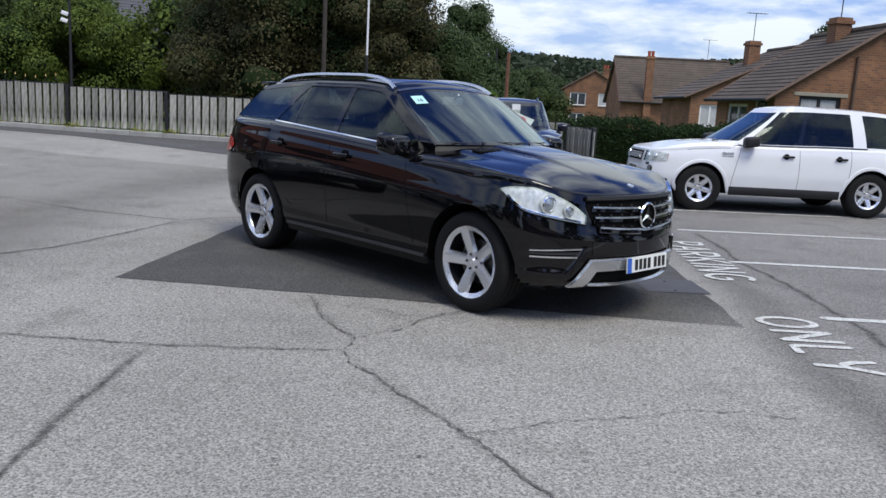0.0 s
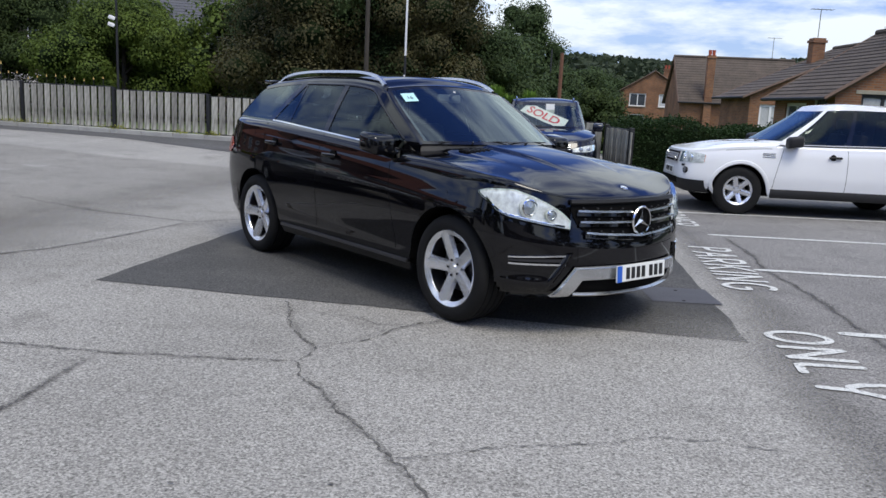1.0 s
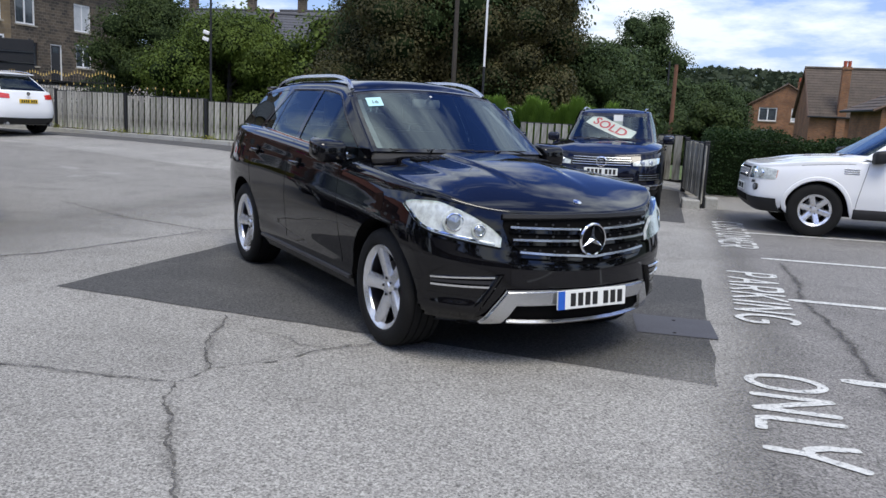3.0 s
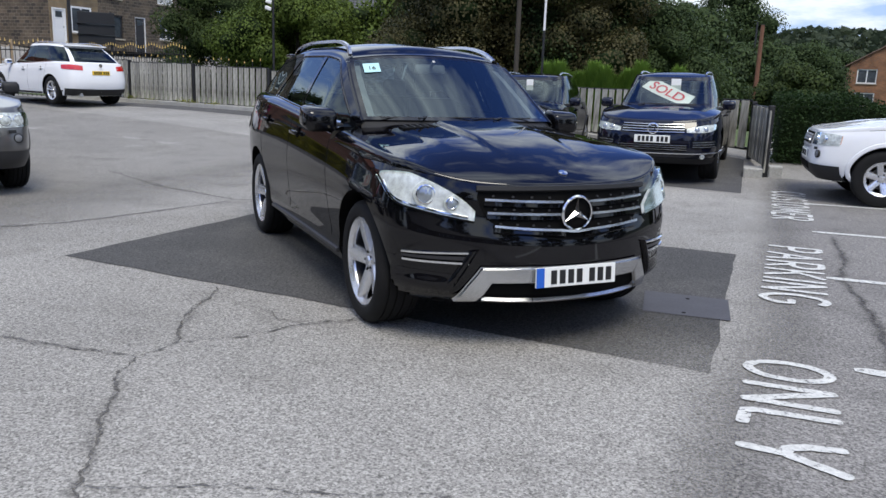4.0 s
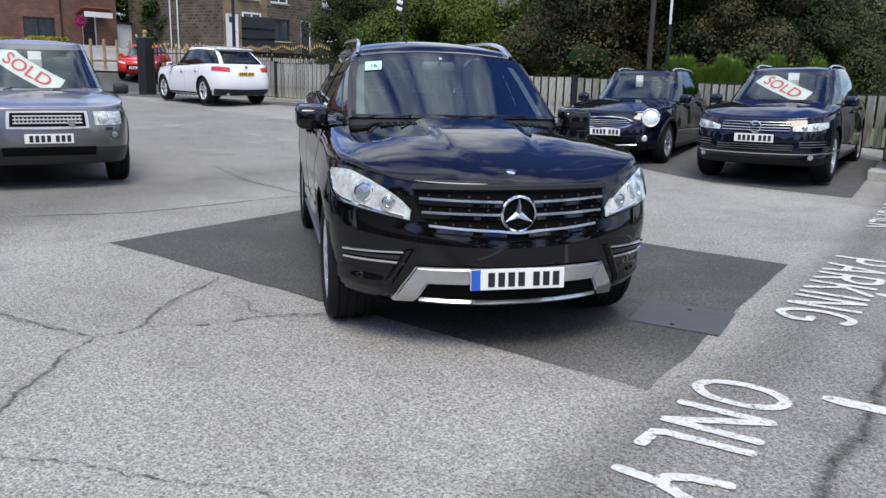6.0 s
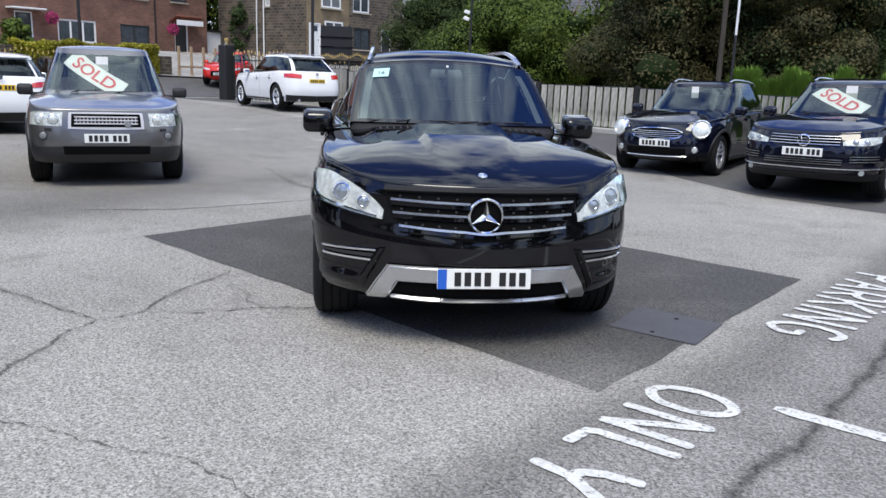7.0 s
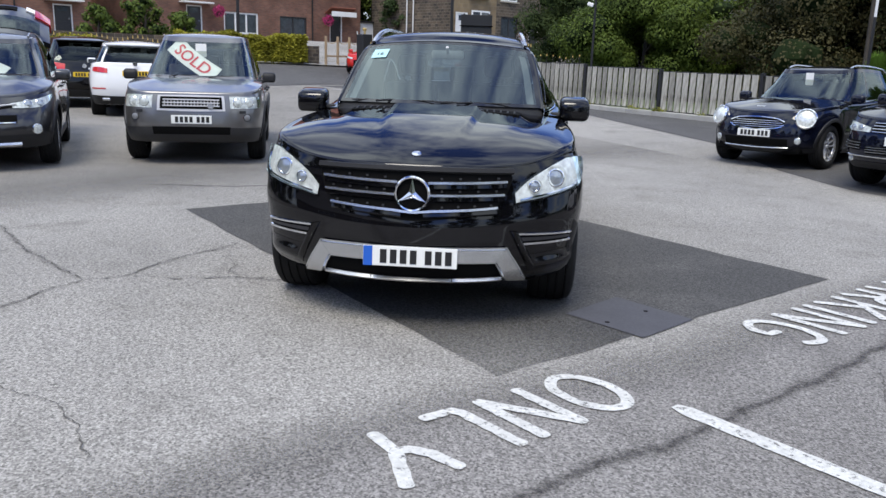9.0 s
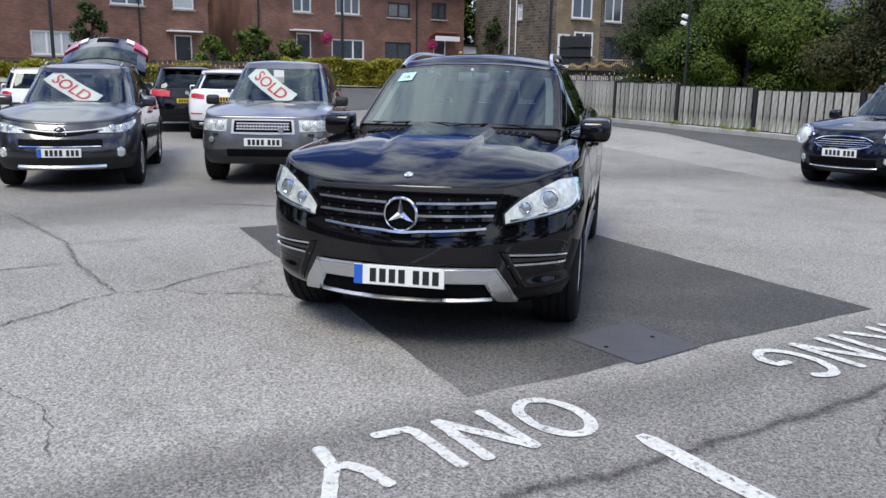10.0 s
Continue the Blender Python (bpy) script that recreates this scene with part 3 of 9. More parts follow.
def make_plate(parent, m, mat, blue=True, w=0.52):
    """A number plate; its characters become plain bars."""
    pl = part("number_plate", moved(box(0.012, w, 0.111, (0, 0, -0.055), 0.003), m), mat, parent, "number plate with plain black bars")
    if blue:
        part("plate_band", moved(box(0.003, 0.05, 0.109, (0.0065, -w / 2 + 0.027, -0.0545)), m), M_PLATEB, pl)
    y = -w / 2 + (0.085 if blue else 0.04)
    step = (w / 2 - 0.02 - y) / 7.5
    for i in range(7):
        yy = y + step * (i + 0.5) + (0.5 * step if i > 3 else 0)
        part("plate_bar", moved(box(0.003, step * 0.66, 0.076, (0.0075, yy, -0.038)), m), M_INK, pl)
    return pl


def round_body(car, sh, mat, hood, inner, qa, round_of, qg, K=22, F=7, N=22):
    """The walls of a car, its rounded shoulders and its bonnet. hood: height over x, y; inner: where the shoulder ends at q; qa: q at the bonnet's rear corner; qg: q where the bonnet's side gap begins."""
    qs = sh.stations()
    loop = [(q, 1) for q in qs] + [(q, -1) for q in reversed(qs[1:-1])]
    wall, hoodrows = [], []
    for q, sg in loop:
        r = round_of(q)
        base = sh.at(q, 0.6)
        zt = hood(sh.at(q, 0.9).x, sh.at(q, 0.9).y) - r
        for _ in range(4):
            p0 = sh.at(q, zt)
            zt = hood(p0.x, p0.y) - r
        p0 = sh.at(q, zt)
        row = []
        for k in range(K + 1):
            z = sh.zlow + k / K * (zt - sh.zlow)
            p = sh.at(q, max(z, min(sh.zb(base.x), zt - 0.02)))
            p = sh.at(q, max(z, min(sh.zb(p.x), zt - 0.02)))
            row.append(p)
        row[-1] = p0
        cin = inner(q)
        dist = Vector((cin.x - p0.x, cin.y - p0.y, 0))
        ln = max(dist.length, 1e-4)
        rr = min(r, ln * 0.8)
        top_row = [p0]
        steps = [rr * (1 - math.cos(math.pi / 2 * (i + 1) / F)) for i in range(F)]
        steps += [rr + (ln - rr) * ((i + 1) / N) for i in range(N)] if q < qa else [rr + (ln - rr) * ((i + 1) / 4) for i in range(4)]
        for st in steps:
            x, y = p0.x + dist.x * st / ln, p0.y + dist.y * st / ln
            drop = r * (1 - math.sqrt(max(0.0, 1 - (1 - min(1.0, st / rr)) ** 2)))
            if q < qa:
                z = hood(x, y) - drop
            else:
                w = st / ln
                z = (p0.z + r) * (1 - w) + cin.z * w - drop
            top_row.append(Vector((x, y, z)))
        wall.append([Vector((p.x, p.y * sg, p.z)) for p in row])
        hoodrows.append((q, [Vector((p.x, p.y * sg, p.z)) for p in top_row]))
    V, Fc, k, n = [p for r in wall for p in r], [], K + 1, len(wall)
    for i in range(n):
        j = (i + 1) % n
        Fc += [(i * k + a, j * k + a, j * k + a + 1, i * k + a + 1) for a in range(k - 1)]
    for i in range(n):
        j = (i + 1) % n
        (q0, a0), (q1, a1) = hoodrows[i], hoodrows[j]
        if q0 >= qa and q1 >= qa and len(a0) == len(a1):
            b0 = len(V)
            V += a0 + a1
            m_ = len(a0)
            Fc += [(b0 + a, b0 + m_ + a, b0 + m_ + a + 1, b0 + a + 1) for a in range(m_ - 1)]
    mesh("body", V, Fc, mat, car, weld=0.0008, sharp=50)
    V, Fc = [], []
    for i in range(n):
        j = (i + 1) % n
        (q0, a0), (q1, a1) = hoodrows[i], hoodrows[j]
        if min(q0, q1) < qa:
            m_ = 1 + F + N
            if len(a0) != m_:
                a0 = [hoodrows[i][1][0]] + [hoodrows[i][1][0].lerp(hoodrows[i][1][-1], (t + 1) / (F + N)) for t in range(F + N)]
            if len(a1) != m_:
                a1 = [hoodrows[j][1][0]] + [hoodrows[j][1][0].lerp(hoodrows[j][1][-1], (t + 1) / (F + N)) for t in range(F + N)]
            b0 = len(V)
            V += a0 + a1
            Fc += [(b0 + a, b0 + m_ + a, b0 + m_ + a + 1, b0 + a + 1) for a in range(m_ - 1)]
    bonnet = mesh("bonnet", V, Fc, mat, car, weld=0.0008, sharp=50)
    for sg in (1, -1):
        path, ups = [], []
        for q, rowp in hoodrows[:len(qs)]:
            if qg < q < qa - 0.01:
                p, nn = rowp[0], sh.normal(q, rowp[0].z)
                path.append((p.x, p.y * sg, p.z))
                ups.append((nn.x, nn.y * sg, nn.z))
        mesh("bonnet_gap", *sweep(path, 0.006, 0.0015, ups), M_GAP, bonnet)



def standard_skin(car, sh, c, mat):
    """Body, bonnet, glazing and roof of an ordinary car; returns the cabin's surface and its q at x."""
    # bonnet
    xc, wc = c["cowl"], sh.W * sh.wy(1.0)
    crown = c.get("crown", 0.05)

    def bonnet_z(x, y):
        e = min(1.0, abs(y) / wc)
        xi = x + sh.bow * e * e * ss(x / 1.6)
        run = c.get("crown_run", 0.8)
        z = sh.top(x) + 0.002 + crown * (1 - e ** 2.4) * ss((sh.A + sh.fx(1.0) - xi) / run)
        for yy, ww, hh in c.get("creases", ()):
            yk = yy * (0.8 + 0.2 * ss((sh.A - x) / 1.3))
            z += hh * ss((abs(y) - yk + ww) / (2 * ww)) * ss((sh.A - 0.12 - xi) / 0.7) * (1 - e ** 6)
        return z
    sh.bonnet_z = bonnet_z
    qc = abs(sh.q_x(xc))

    def inner(q):
        p = sh.at(q, sh.top(sh.at(q, 0.9).x))
        if q < qc:
            e = min(1.0, p.y / wc)
            cx, cy = xc - c.get("cowl_bow", 0.10) * e * e, wc * e * 0.95
            return Vector((cx, cy, bonnet_z(cx, cy)))
        return Vector((p.x * 0.985, p.y * 0.945, sh.top(p.x) - 0.012))
    round_body(car, sh, mat, lambda x, y: bonnet_z(x, y) if x > xc - 0.15 else sh.top(x), inner, qc, lambda q: 0.03 + 0.02 * ss((q - 0.15) / 0.25), 0.42, 18, 5, 14)
    # cabin
    g = c["cab"]
    hb, ht, nc, nrr = g["hb"], g["ht"], g.get("n", 6.0), g.get("nr", 7.0)
    roofz = spline(g["roof"])

    def cabin(q, t):
        kk = abs(q)
        front = kk <= 1
        a = (kk if front else 2 - kk) * math.pi / 2
        n_ = nc if front else nrr
        cxn, syn = max(0.0, math.cos(a)) ** (2 / n_), max(0.0, math.sin(a)) ** (2 / n_)
        xm = g["xm"]
        e = g.get("fe", 0.92)
        xf = g["xfb"] + (g["xft"] - g["xfb"]) * t ** e
        xr = g["xrb"] + (g["xrt"] - g["xrb"]) * t ** 1.3
        x = xm + (xf - xm) * cxn if front else xm + (xr - xm) * cxn
        y = (hb + (ht - hb) * t ** 1.25) * syn
        x += g.get("skew", 0.0) * t * math.exp(-((x - g.get("skew_x", -1.3)) / 0.55) ** 2)
        xb = xm + (g["xfb"] - xm) * cxn if front else xm + (g["xrb"] - xm) * cxn
        z0 = (sh.top(min(xb, xc)) - 0.015) * (1 - ss((xb - xc + 0.35) / 0.3)) + (sh.top(xc) + g.get("cz", 0.02)) * ss((xb - xc + 0.35) / 0.3)
        if not front:
            z0 = sh.top(xb) - 0.015
        z1 = roofz(x)
        return Vector((x, y if q >= 0 else -y, z0 + (z1 - z0) * t))

    def cq(x):
        if x >= g["xm"]:
            return math.acos(min(1.0, (x - g["xm"]) / (g["xfb"] - g["xm"])) ** (nc / 2)) / (math.pi / 2)
        return 2 - math.acos(min(1.0, (g["xm"] - x) / (g["xm"] - g["xrb"])) ** (nrr / 2)) / (math.pi / 2)
    marks = {"a0": g["a"][0], "a1": g["a"][1], "r0": g["r"][0], "r1": g["r"][1]}
    pill = [(cq(a), cq(b)) for a, b in g["pillars"]]
    cuts = sorted({0.0, 1.0, 2.0, marks["a0"] - 0.05, *marks.values(), *[v for p in pill for v in p]})
    stn = []
    for a, b in zip(cuts, cuts[1:]):
        seg = max(3, int(22 * (b - a)))
        stn += span(a, b, seg)[:-1]
    stn.append(2.0)
    t0, t1 = g.get("t", (0.06, 0.93))
    ts = [0.0, t0 * 0.5, t0, t0 + 0.05] + span(t0, t1, 8)[1:] + [t1 + (1 - t1) * 0.5, 1.0]

    def kind_of(q, t):
        if not (t0 < t < t1):
            return "frame"
        if q < marks["a0"]:
            return "border" if g.get("frit") and (q > marks["a0"] - 0.05 or t < t0 + 0.05) else "windscreen"
        if q < marks["a1"]:
            return "frame"
        if q > marks["r1"]:
            return "rear_window"
        if q > marks["r0"]:
            return "frame"
        for a, b in pill:
            if a < q < b:
                return "frame" if b > cq(g.get("body_pillar", -9.0)) else "pillar%.2f" % a
        return "side%d" % sum(q > b for a, b in pill)
    sets = {}
    for i in range(len(stn) - 1):
        for j in range(len(ts) - 1):
            kd = kind_of((stn[i] + stn[i + 1]) / 2, (ts[j] + ts[j + 1]) / 2)
            for sg in (1, -1):
                key = kd if kd[:4] not in ("side", "pill") else kd + ("l" if sg > 0 else "r")
                V, Fc = sets.setdefault(key, ([], []))
                b = len(V)
                V += [cabin(sg * stn[i + di], ts[j + dj]) if stn[i + di] > 0 else cabin(0.0, ts[j + dj]) for di, dj in ((0, 0), (1, 0), (1, 1), (0, 1))]
                Fc.append((b, b + 1, b + 2, b + 3) if sg > 0 else (b, b + 3, b + 2, b + 1))
    for key, (V, Fc) in sets.items():
        if key == "frame":
            mesh("cabin_frame", V, Fc, mat, car, weld=0.0005)
        elif key == "border":
            mesh("windscreen_border", V, Fc, M_GLOSSBLACK, car, "black printed border of the windscreen", weld=0.0005)
        elif key.startswith("pillar"):
            mesh("window_pillar", V, Fc, M_GLOSSBLACK, car, weld=0.0005)
        elif key == "windscreen":
            ob = mesh("windscreen", V, Fc, M_WIND, car, "clear windscreen glass", weld=0.0005)
            ob.visible_shadow = False
        elif key == "rear_window":
            mesh("rear_window", V, Fc, M_SIDE, car, "dark tinted rear glass", weld=0.0005)
        else:
            front_door = key[4] == "0"
            ob = mesh("side_window", V, Fc, M_WIND2 if front_door else M_SIDE, car, "side window glass", weld=0.0005)
            ob.visible_shadow = False
    # roof
    def roof(u, v):
        q = u
        p = cabin(q, 1.0)
        xm = g["xm"]
        x, y = xm + (p.x - xm) * v, p.y * v
        e = max(0.0, 1 - v * v)
        return Vector((x, y, roofz(x) + g.get("rc", 0.045) * e + 0.001))
    full = [-q for q in reversed(stn[1:])] + stn
    V, Fc = gridded(roof, full, span(1.0, 0.0, 12))
    mesh("roof", V, Fc, c.get("roof_mat", mat), car, weld=0.0005)
    def lining(u, v):
        p = roof(u, v)
        return Vector((p.x * 0.97, p.y * 0.95, p.z - 0.06))
    V, Fc = gridded(lining, full, span(0.97, 0.0, 3))
    mesh("headlining", V, Fc, M_LINING, car, weld=0.0005)
    if c.get("rails"):
        for sg in (1, -1):
            path = []
            for i in range(25):
                u = i / 24
                x = c["rails"][0] + (c["rails"][1] - c["rails"][0]) * u
                lift = 0.032 * min(1.0, math.sin(math.pi * u) * 2.6)
                yy = ht * (0.93 - 0.03 * abs(2 * u - 1)) - 0.03
                path.append((x, sg * yy, roofz(x) + 0.012 + lift))
            mesh("roof_rail", *sweep(path, 0.028, 0.018, Vector((0, 0, 1))), M_SATIN, car, "satin silver roof rail")
    return cabin, cq


def big_skin(car, sh, c, mat):
    """Body, clamshell bonnet, glazing and roof of the large SUV, with rounded shoulders and slanted rear pillars."""
    belt = spline([(-2.3, 1.285), (-1.4, 1.27), (-0.5, 1.222), (0.45, 1.162), (0.83, 1.135)])
    ridge = spline([(-2.15, 1.60), (-1.6, 1.655), (-0.9, 1.682), (-0.4, 1.68), (0.0, 1.652), (0.26, 1.588)])
    mid = spline([(0.7, 1.235), (1.13, 1.204), (1.5, 1.162), (1.85, 1.089), (2.05, 1.03), (2.174, 0.985), (2.25, 0.949), (2.33, 0.907)])
    rear_x = spline([(1.1, -2.32), (1.285, -2.27), (1.45, -2.14), (1.62, -1.98)])

    def side_y(x, z):
        y = 0.848 - 0.238 * max(0.0, (z - 1.2) / 0.45) ** 1.15 - 0.11 * ss((x - 0.15) / 0.75)
        return y - 0.10 * ss((-x - 0.9) / 1.5)

    def screen_z(x):
        return 1.190 + (0.83 - x) * 0.656

    def head(x):
        """The upper edge of the side windows."""
        p, r = ridge(x) - 0.058, 1.615 - 0.66 * (x - 0.05)
        k = 0.035
        h = max(k - abs(p - r), 0.0) / k
        return min(p, r) - h * h * k * 0.25

    wc = sh.W * sh.wy(1.0)

    def hood(x, y):
        """The bonnet's height: flat in the middle, with two creases, falling to the shoulders."""
        if x < 0.70:
            return belt(x) - 0.010
        e = min(1.1, abs(y) / (wc * 0.97))
        zm = mid(min(2.33, x + 0.30 * e * e * ss((x - 1.55) / 0.55)))
        z = zm + (sh.top(x) - zm) * min(1.0, e ** 2.7)
        xi = x + sh.bow * e * e
        for yy, ww, hh in c["creases"]:
            yk = yy * (0.78 + 0.22 * ss((sh.A - x) / 1.2))
            z += hh * ss((abs(y) - yk + ww) / (2 * ww)) * ss((sh.A - 0.25 - xi) / 0.8) * (1 - min(1.0, e) ** 5)
        w = ss((x - 0.70) / 0.15)
        return z * w + (belt(x) - 0.010) * (1 - w)
    sh.bonnet_z, sh.belt_at = hood, lambda x: Vector((x, side_y(x, belt(x)), belt(x)))

    def cowl(e):
        return Vector((1.10 - 0.28 * abs(e) ** 2.2, 0.752 * e, 0))
    qa = abs(sh.q_x(0.80))
    qr = abs(sh.q_x(-2.16))

    def inner(q):
        """Where the shoulder ends: at the windscreen, under the side glass, or under the rear glass."""
        if q < qa:
            p = cowl(min(1.0, 0.7 * ss(q / qa * 0.5) + 0.65 * sh.unit(q)[2]))
            return Vector((p.x, p.y, hood(p.x, p.y)))
        p = sh.at(q, 1.0)
        if q < qr:
            return Vector((p.x, side_y(p.x, belt(p.x)), belt(p.x)))
        u = 1 - (q - qr) / (2 - qr)
        xx = -2.16 - 0.13 * (1 - u ** 3)
        return Vector((xx, side_y(-2.16, 1.283) * u, 1.283))
    round_body(car, sh, mat, hood, inner, qa, lambda q: 0.012 + 0.039 * ss((q - 0.24) / 0.14) + 0.028 * ss((q - 0.4) / 0.12), 0.40)

    # side of the cabin: window heads, pillars and glass, each a patch of one curved surface
    def patch_on(name, material_, x_lo, x_hi, z_lo, z_hi, nu, nv, label="", off=0.0):
        for sg in (1, -1):
            def f(u, v):
                z = 1.27 + 0.36 * v
                for _ in range(3):
                    x = x_lo(z) + (x_hi(z) - x_lo(z)) * u
                    z = z_lo(x) + (z_hi(x) - z_lo(x)) * v
                return Vector((x, sg * (side_y(x, z) + off), z))
            vv, ff = gridded(f, span(0, 1, nu), span(0, 1, nv))
            ff = ff if sg > 0 else [tuple(reversed(a)) for a in ff]
            ob = mesh(name, vv, ff, material_, car, label, weld=0.0005)
            if material_ in (M_WIND2, M_SIDE):
                ob.visible_shadow = False

    def at_x(x0):
        return lambda z: x0

    def pillar(d):
        """The slanted line of the rear door's window, moved back by d."""
        return lambda z: -1.406 - d + z - 1.27
    patch_on("side_window", M_WIND2, at_x(-0.33), at_x(0.655), belt, lambda x: max(belt(x) + 0.004, head(x)), 30, 12, "side window glass", -0.006)
    patch_on("window_pillar", M_GLOSSBLACK, at_x(-0.405), at_x(-0.33), belt, head, 3, 10)
    patch_on("side_window", M_SIDE, pillar(0.0), at_x(-0.405), belt, head, 20, 12, "tinted side window glass", -0.006)
    patch_on("quarter_divider", M_GLOSSBLACK, at_x(-1.06), at_x(-1.035), belt, head, 2, 8, "", -0.003)
    patch_on("window_seal", M_GLOSSBLACK, pillar(0.03), pillar(0.0), belt, head, 2, 12)
    patch_on("rear_pillar", mat, pillar(0.115), pillar(0.03), belt, head, 4, 12)
    patch_on("quarter_window", M_SIDE, rear_x, pillar(0.115), belt, head, 14, 12, "dark tinted rear quarter glass", -0.004)

    def crest(x):
        return ridge(x) - 0.026 if x < 0.2 else max(belt(x) + 0.003, min(ridge(x) - 0.026 if x < 0.24 else 9.0, screen_z(x)))
    for sg in (1, -1):
        xs = span(-1.98, 0.0, 26) + span(0.0, 0.835, 34)[1:]
        V, Fc = [], []
        M_ = 7
        for x in xs:
            lo = max(belt(x), head(x)) if x < 0.80 else belt(x)
            hi = max(lo + 0.002, crest(x))
            for j in range(M_):
                z = lo + (hi - lo) * j / (M_ - 1)
                V.append(Vector((x, sg * side_y(x, z), z)))
            z = hi
            if x < 0.22:
                ye = side_y(x, ridge(x))
                V.append(Vector((x, sg * (ye - 0.012), ridge(x) - 0.004)))
                V.append(Vector((x, sg * (ye - 0.04), ridge(x) + 0.012)))
            else:
                V.append(Vector((x - 0.004, sg * (side_y(x, z) - 0.010), z + 0.004)))
                V.append(Vector((x - 0.004, sg * (side_y(x, z) - 0.022), z + 0.004)))
        kk = M_ + 2
        for i in range(len(xs) - 1):
            Fc += [(i * kk + a, (i + 1) * kk + a, (i + 1) * kk + a + 1, i * kk + a + 1) for a in range(kk - 1)]
        mesh("cabin_frame", V, Fc, mat, car, weld=0.0005, sharp=60)
        # seal round the side windows
        path, ups = [], []
        for i in range(40):
            x = -1.05 + 1.70 * i / 39
            z = max(belt(x), head(x))
            path.append((x, sg * side_y(x, z), z))
            ups.append((0, sg, 0.4))
        mesh("window_seal", *sweep(path, 0.022, 0.003, ups), M_GLOSSBLACK, car)

    # windscreen
    def screen(u, t):
        ze = 1.193 + 0.404 * t
        xe = 0.822 - 0.612 * t
        ye = side_y(xe, ze) - 0.018
        xm_, zm = 1.035 - 0.795 * t ** 0.97, 1.203 + 0.437 * t
        e = abs(u) ** 2.3
        return Vector((xm_ + (xe - xm_) * e, ye * u, zm + (ze - zm) * e))
    us = [-1, -0.955] + span(-0.955, 0.955, 22)[1:-1] + [0.955, 1]
    ts = [0.0, 0.05] + span(0.05, 0.955, 12)[1:-1] + [0.955, 1.0]
    glassV, glassF, bordV, bordF = [], [], [], []
    for i in range(len(us) - 1):
        for j in range(len(ts) - 1):
            edge = i in (0, len(us) - 2) or j in (0, len(ts) - 2)
            VV, FF = (bordV, bordF) if edge else (glassV, glassF)
            b0 = len(VV)
            VV += [screen(us[i + a], ts[j + b_]) for a, b_ in ((0, 0), (1, 0), (1, 1), (0, 1))]
            FF.append((b0, b0 + 1, b0 + 2, b0 + 3))
    mesh("windscreen_border", bordV, bordF, M_GLOSSBLACK, car, "black printed border of the windscreen", weld=0.0005)
    ob = mesh("windscreen", glassV, glassF, M_WINDT, car, "clear windscreen glass", weld=0.0005)
    ob.visible_shadow = False
    # pale inner trim of the front pillars
    for sg in (1, -1):
        V, Fc = gridded(lambda u, v: screen(sg * (0.865 + 0.075 * u), 0.03 + 0.90 * v) - Vector((0.045, 0, 0.03)), span(0, 1, 3), span(0, 1, 12))
        mesh("pillar_trim", V, Fc, M_LINING, car, "pale grey inner pillar trim")
    # cowl between bonnet and glass
    V, Fc = gridded(lambda u, v: (cowl(u) + Vector((0.02, 0, hood(1.1, 0.7 * u) - 0.02))).lerp(screen(u, 0.01) - Vector((0.01, 0, 0.012)), v) if v < 1 else screen(u, 0.02) - Vector((0.012, 0, 0.006)), span(-1, 1, 24), span(0, 1, 4))
    mesh("cowl_panel", V, Fc, M_PLASTIC, car)

    # roof
    def roof(u, v):
        tx = screen(u, 1.0)
        x = tx.x + (-2.0 - 0.08 * (1 - u * u) - tx.x) * v
        ye = side_y(x, ridge(x)) - 0.038
        e = abs(u)
        z = ridge(x) + 0.012 + 0.05 * (1 - e ** 2.2)
        f_ = ss(v / 0.06)
        return Vector((x, ye * u * f_ + tx.y * (1 - f_), z * f_ + (tx.z + 0.004) * (1 - f_)))
    V, Fc = gridded(roof, span(-1, 1, 24), [0.0, 0.015, 0.03, 0.045, 0.06] + span(0.06, 1, 24)[1:])
    mesh("roof", V, Fc, mat, car, weld=0.0005)
    V, Fc = gridded(lambda u, v: roof(u * 0.96, 0.08 + v * 0.88) - Vector((0, 0, 0.06)), span(-1, 1, 6), span(0, 1, 8))
    mesh("headlining", V, Fc, M_LINING, car)

    # tailgate glass and its surround
    def tail(u, t):
        z = 1.283 + 0.33 * t
        x = rear_x(z)
        return Vector((x - 0.13 * (1 - abs(u) ** 3), side_y(x, z) * u, z))
    V, Fc = gridded(tail, span(-1, 1, 20), span(0, 1, 10))
    mesh("rear_window", V, Fc, M_SIDE, car, "dark tinted rear glass", weld=0.0005)
    # roof rails
    for sg in (1, -1):
        path = []
        for i in range(41):
            u = i / 40
            x = 0.14 - 1.88 * u
            lift = 0.052 * (1 - abs(2 * u - 1) ** 7) + 0.004
            path.append((x, sg * (side_y(x, ridge(x)) - 0.03 - 0.012 * (1 - abs(2 * u - 1) ** 4)), ridge(x) + lift - 0.01))
        mesh("roof_rail", *sweep(path, 0.034, 0.022, Vector((0, 0, 1))), M_SATIN, car, "satin silver roof rail")

    def cabin(q, t):
        if abs(q) <= 1:
            return screen(q, t)
        return tail(2 - abs(q), t)
    return cabin, lambda x: 1.0


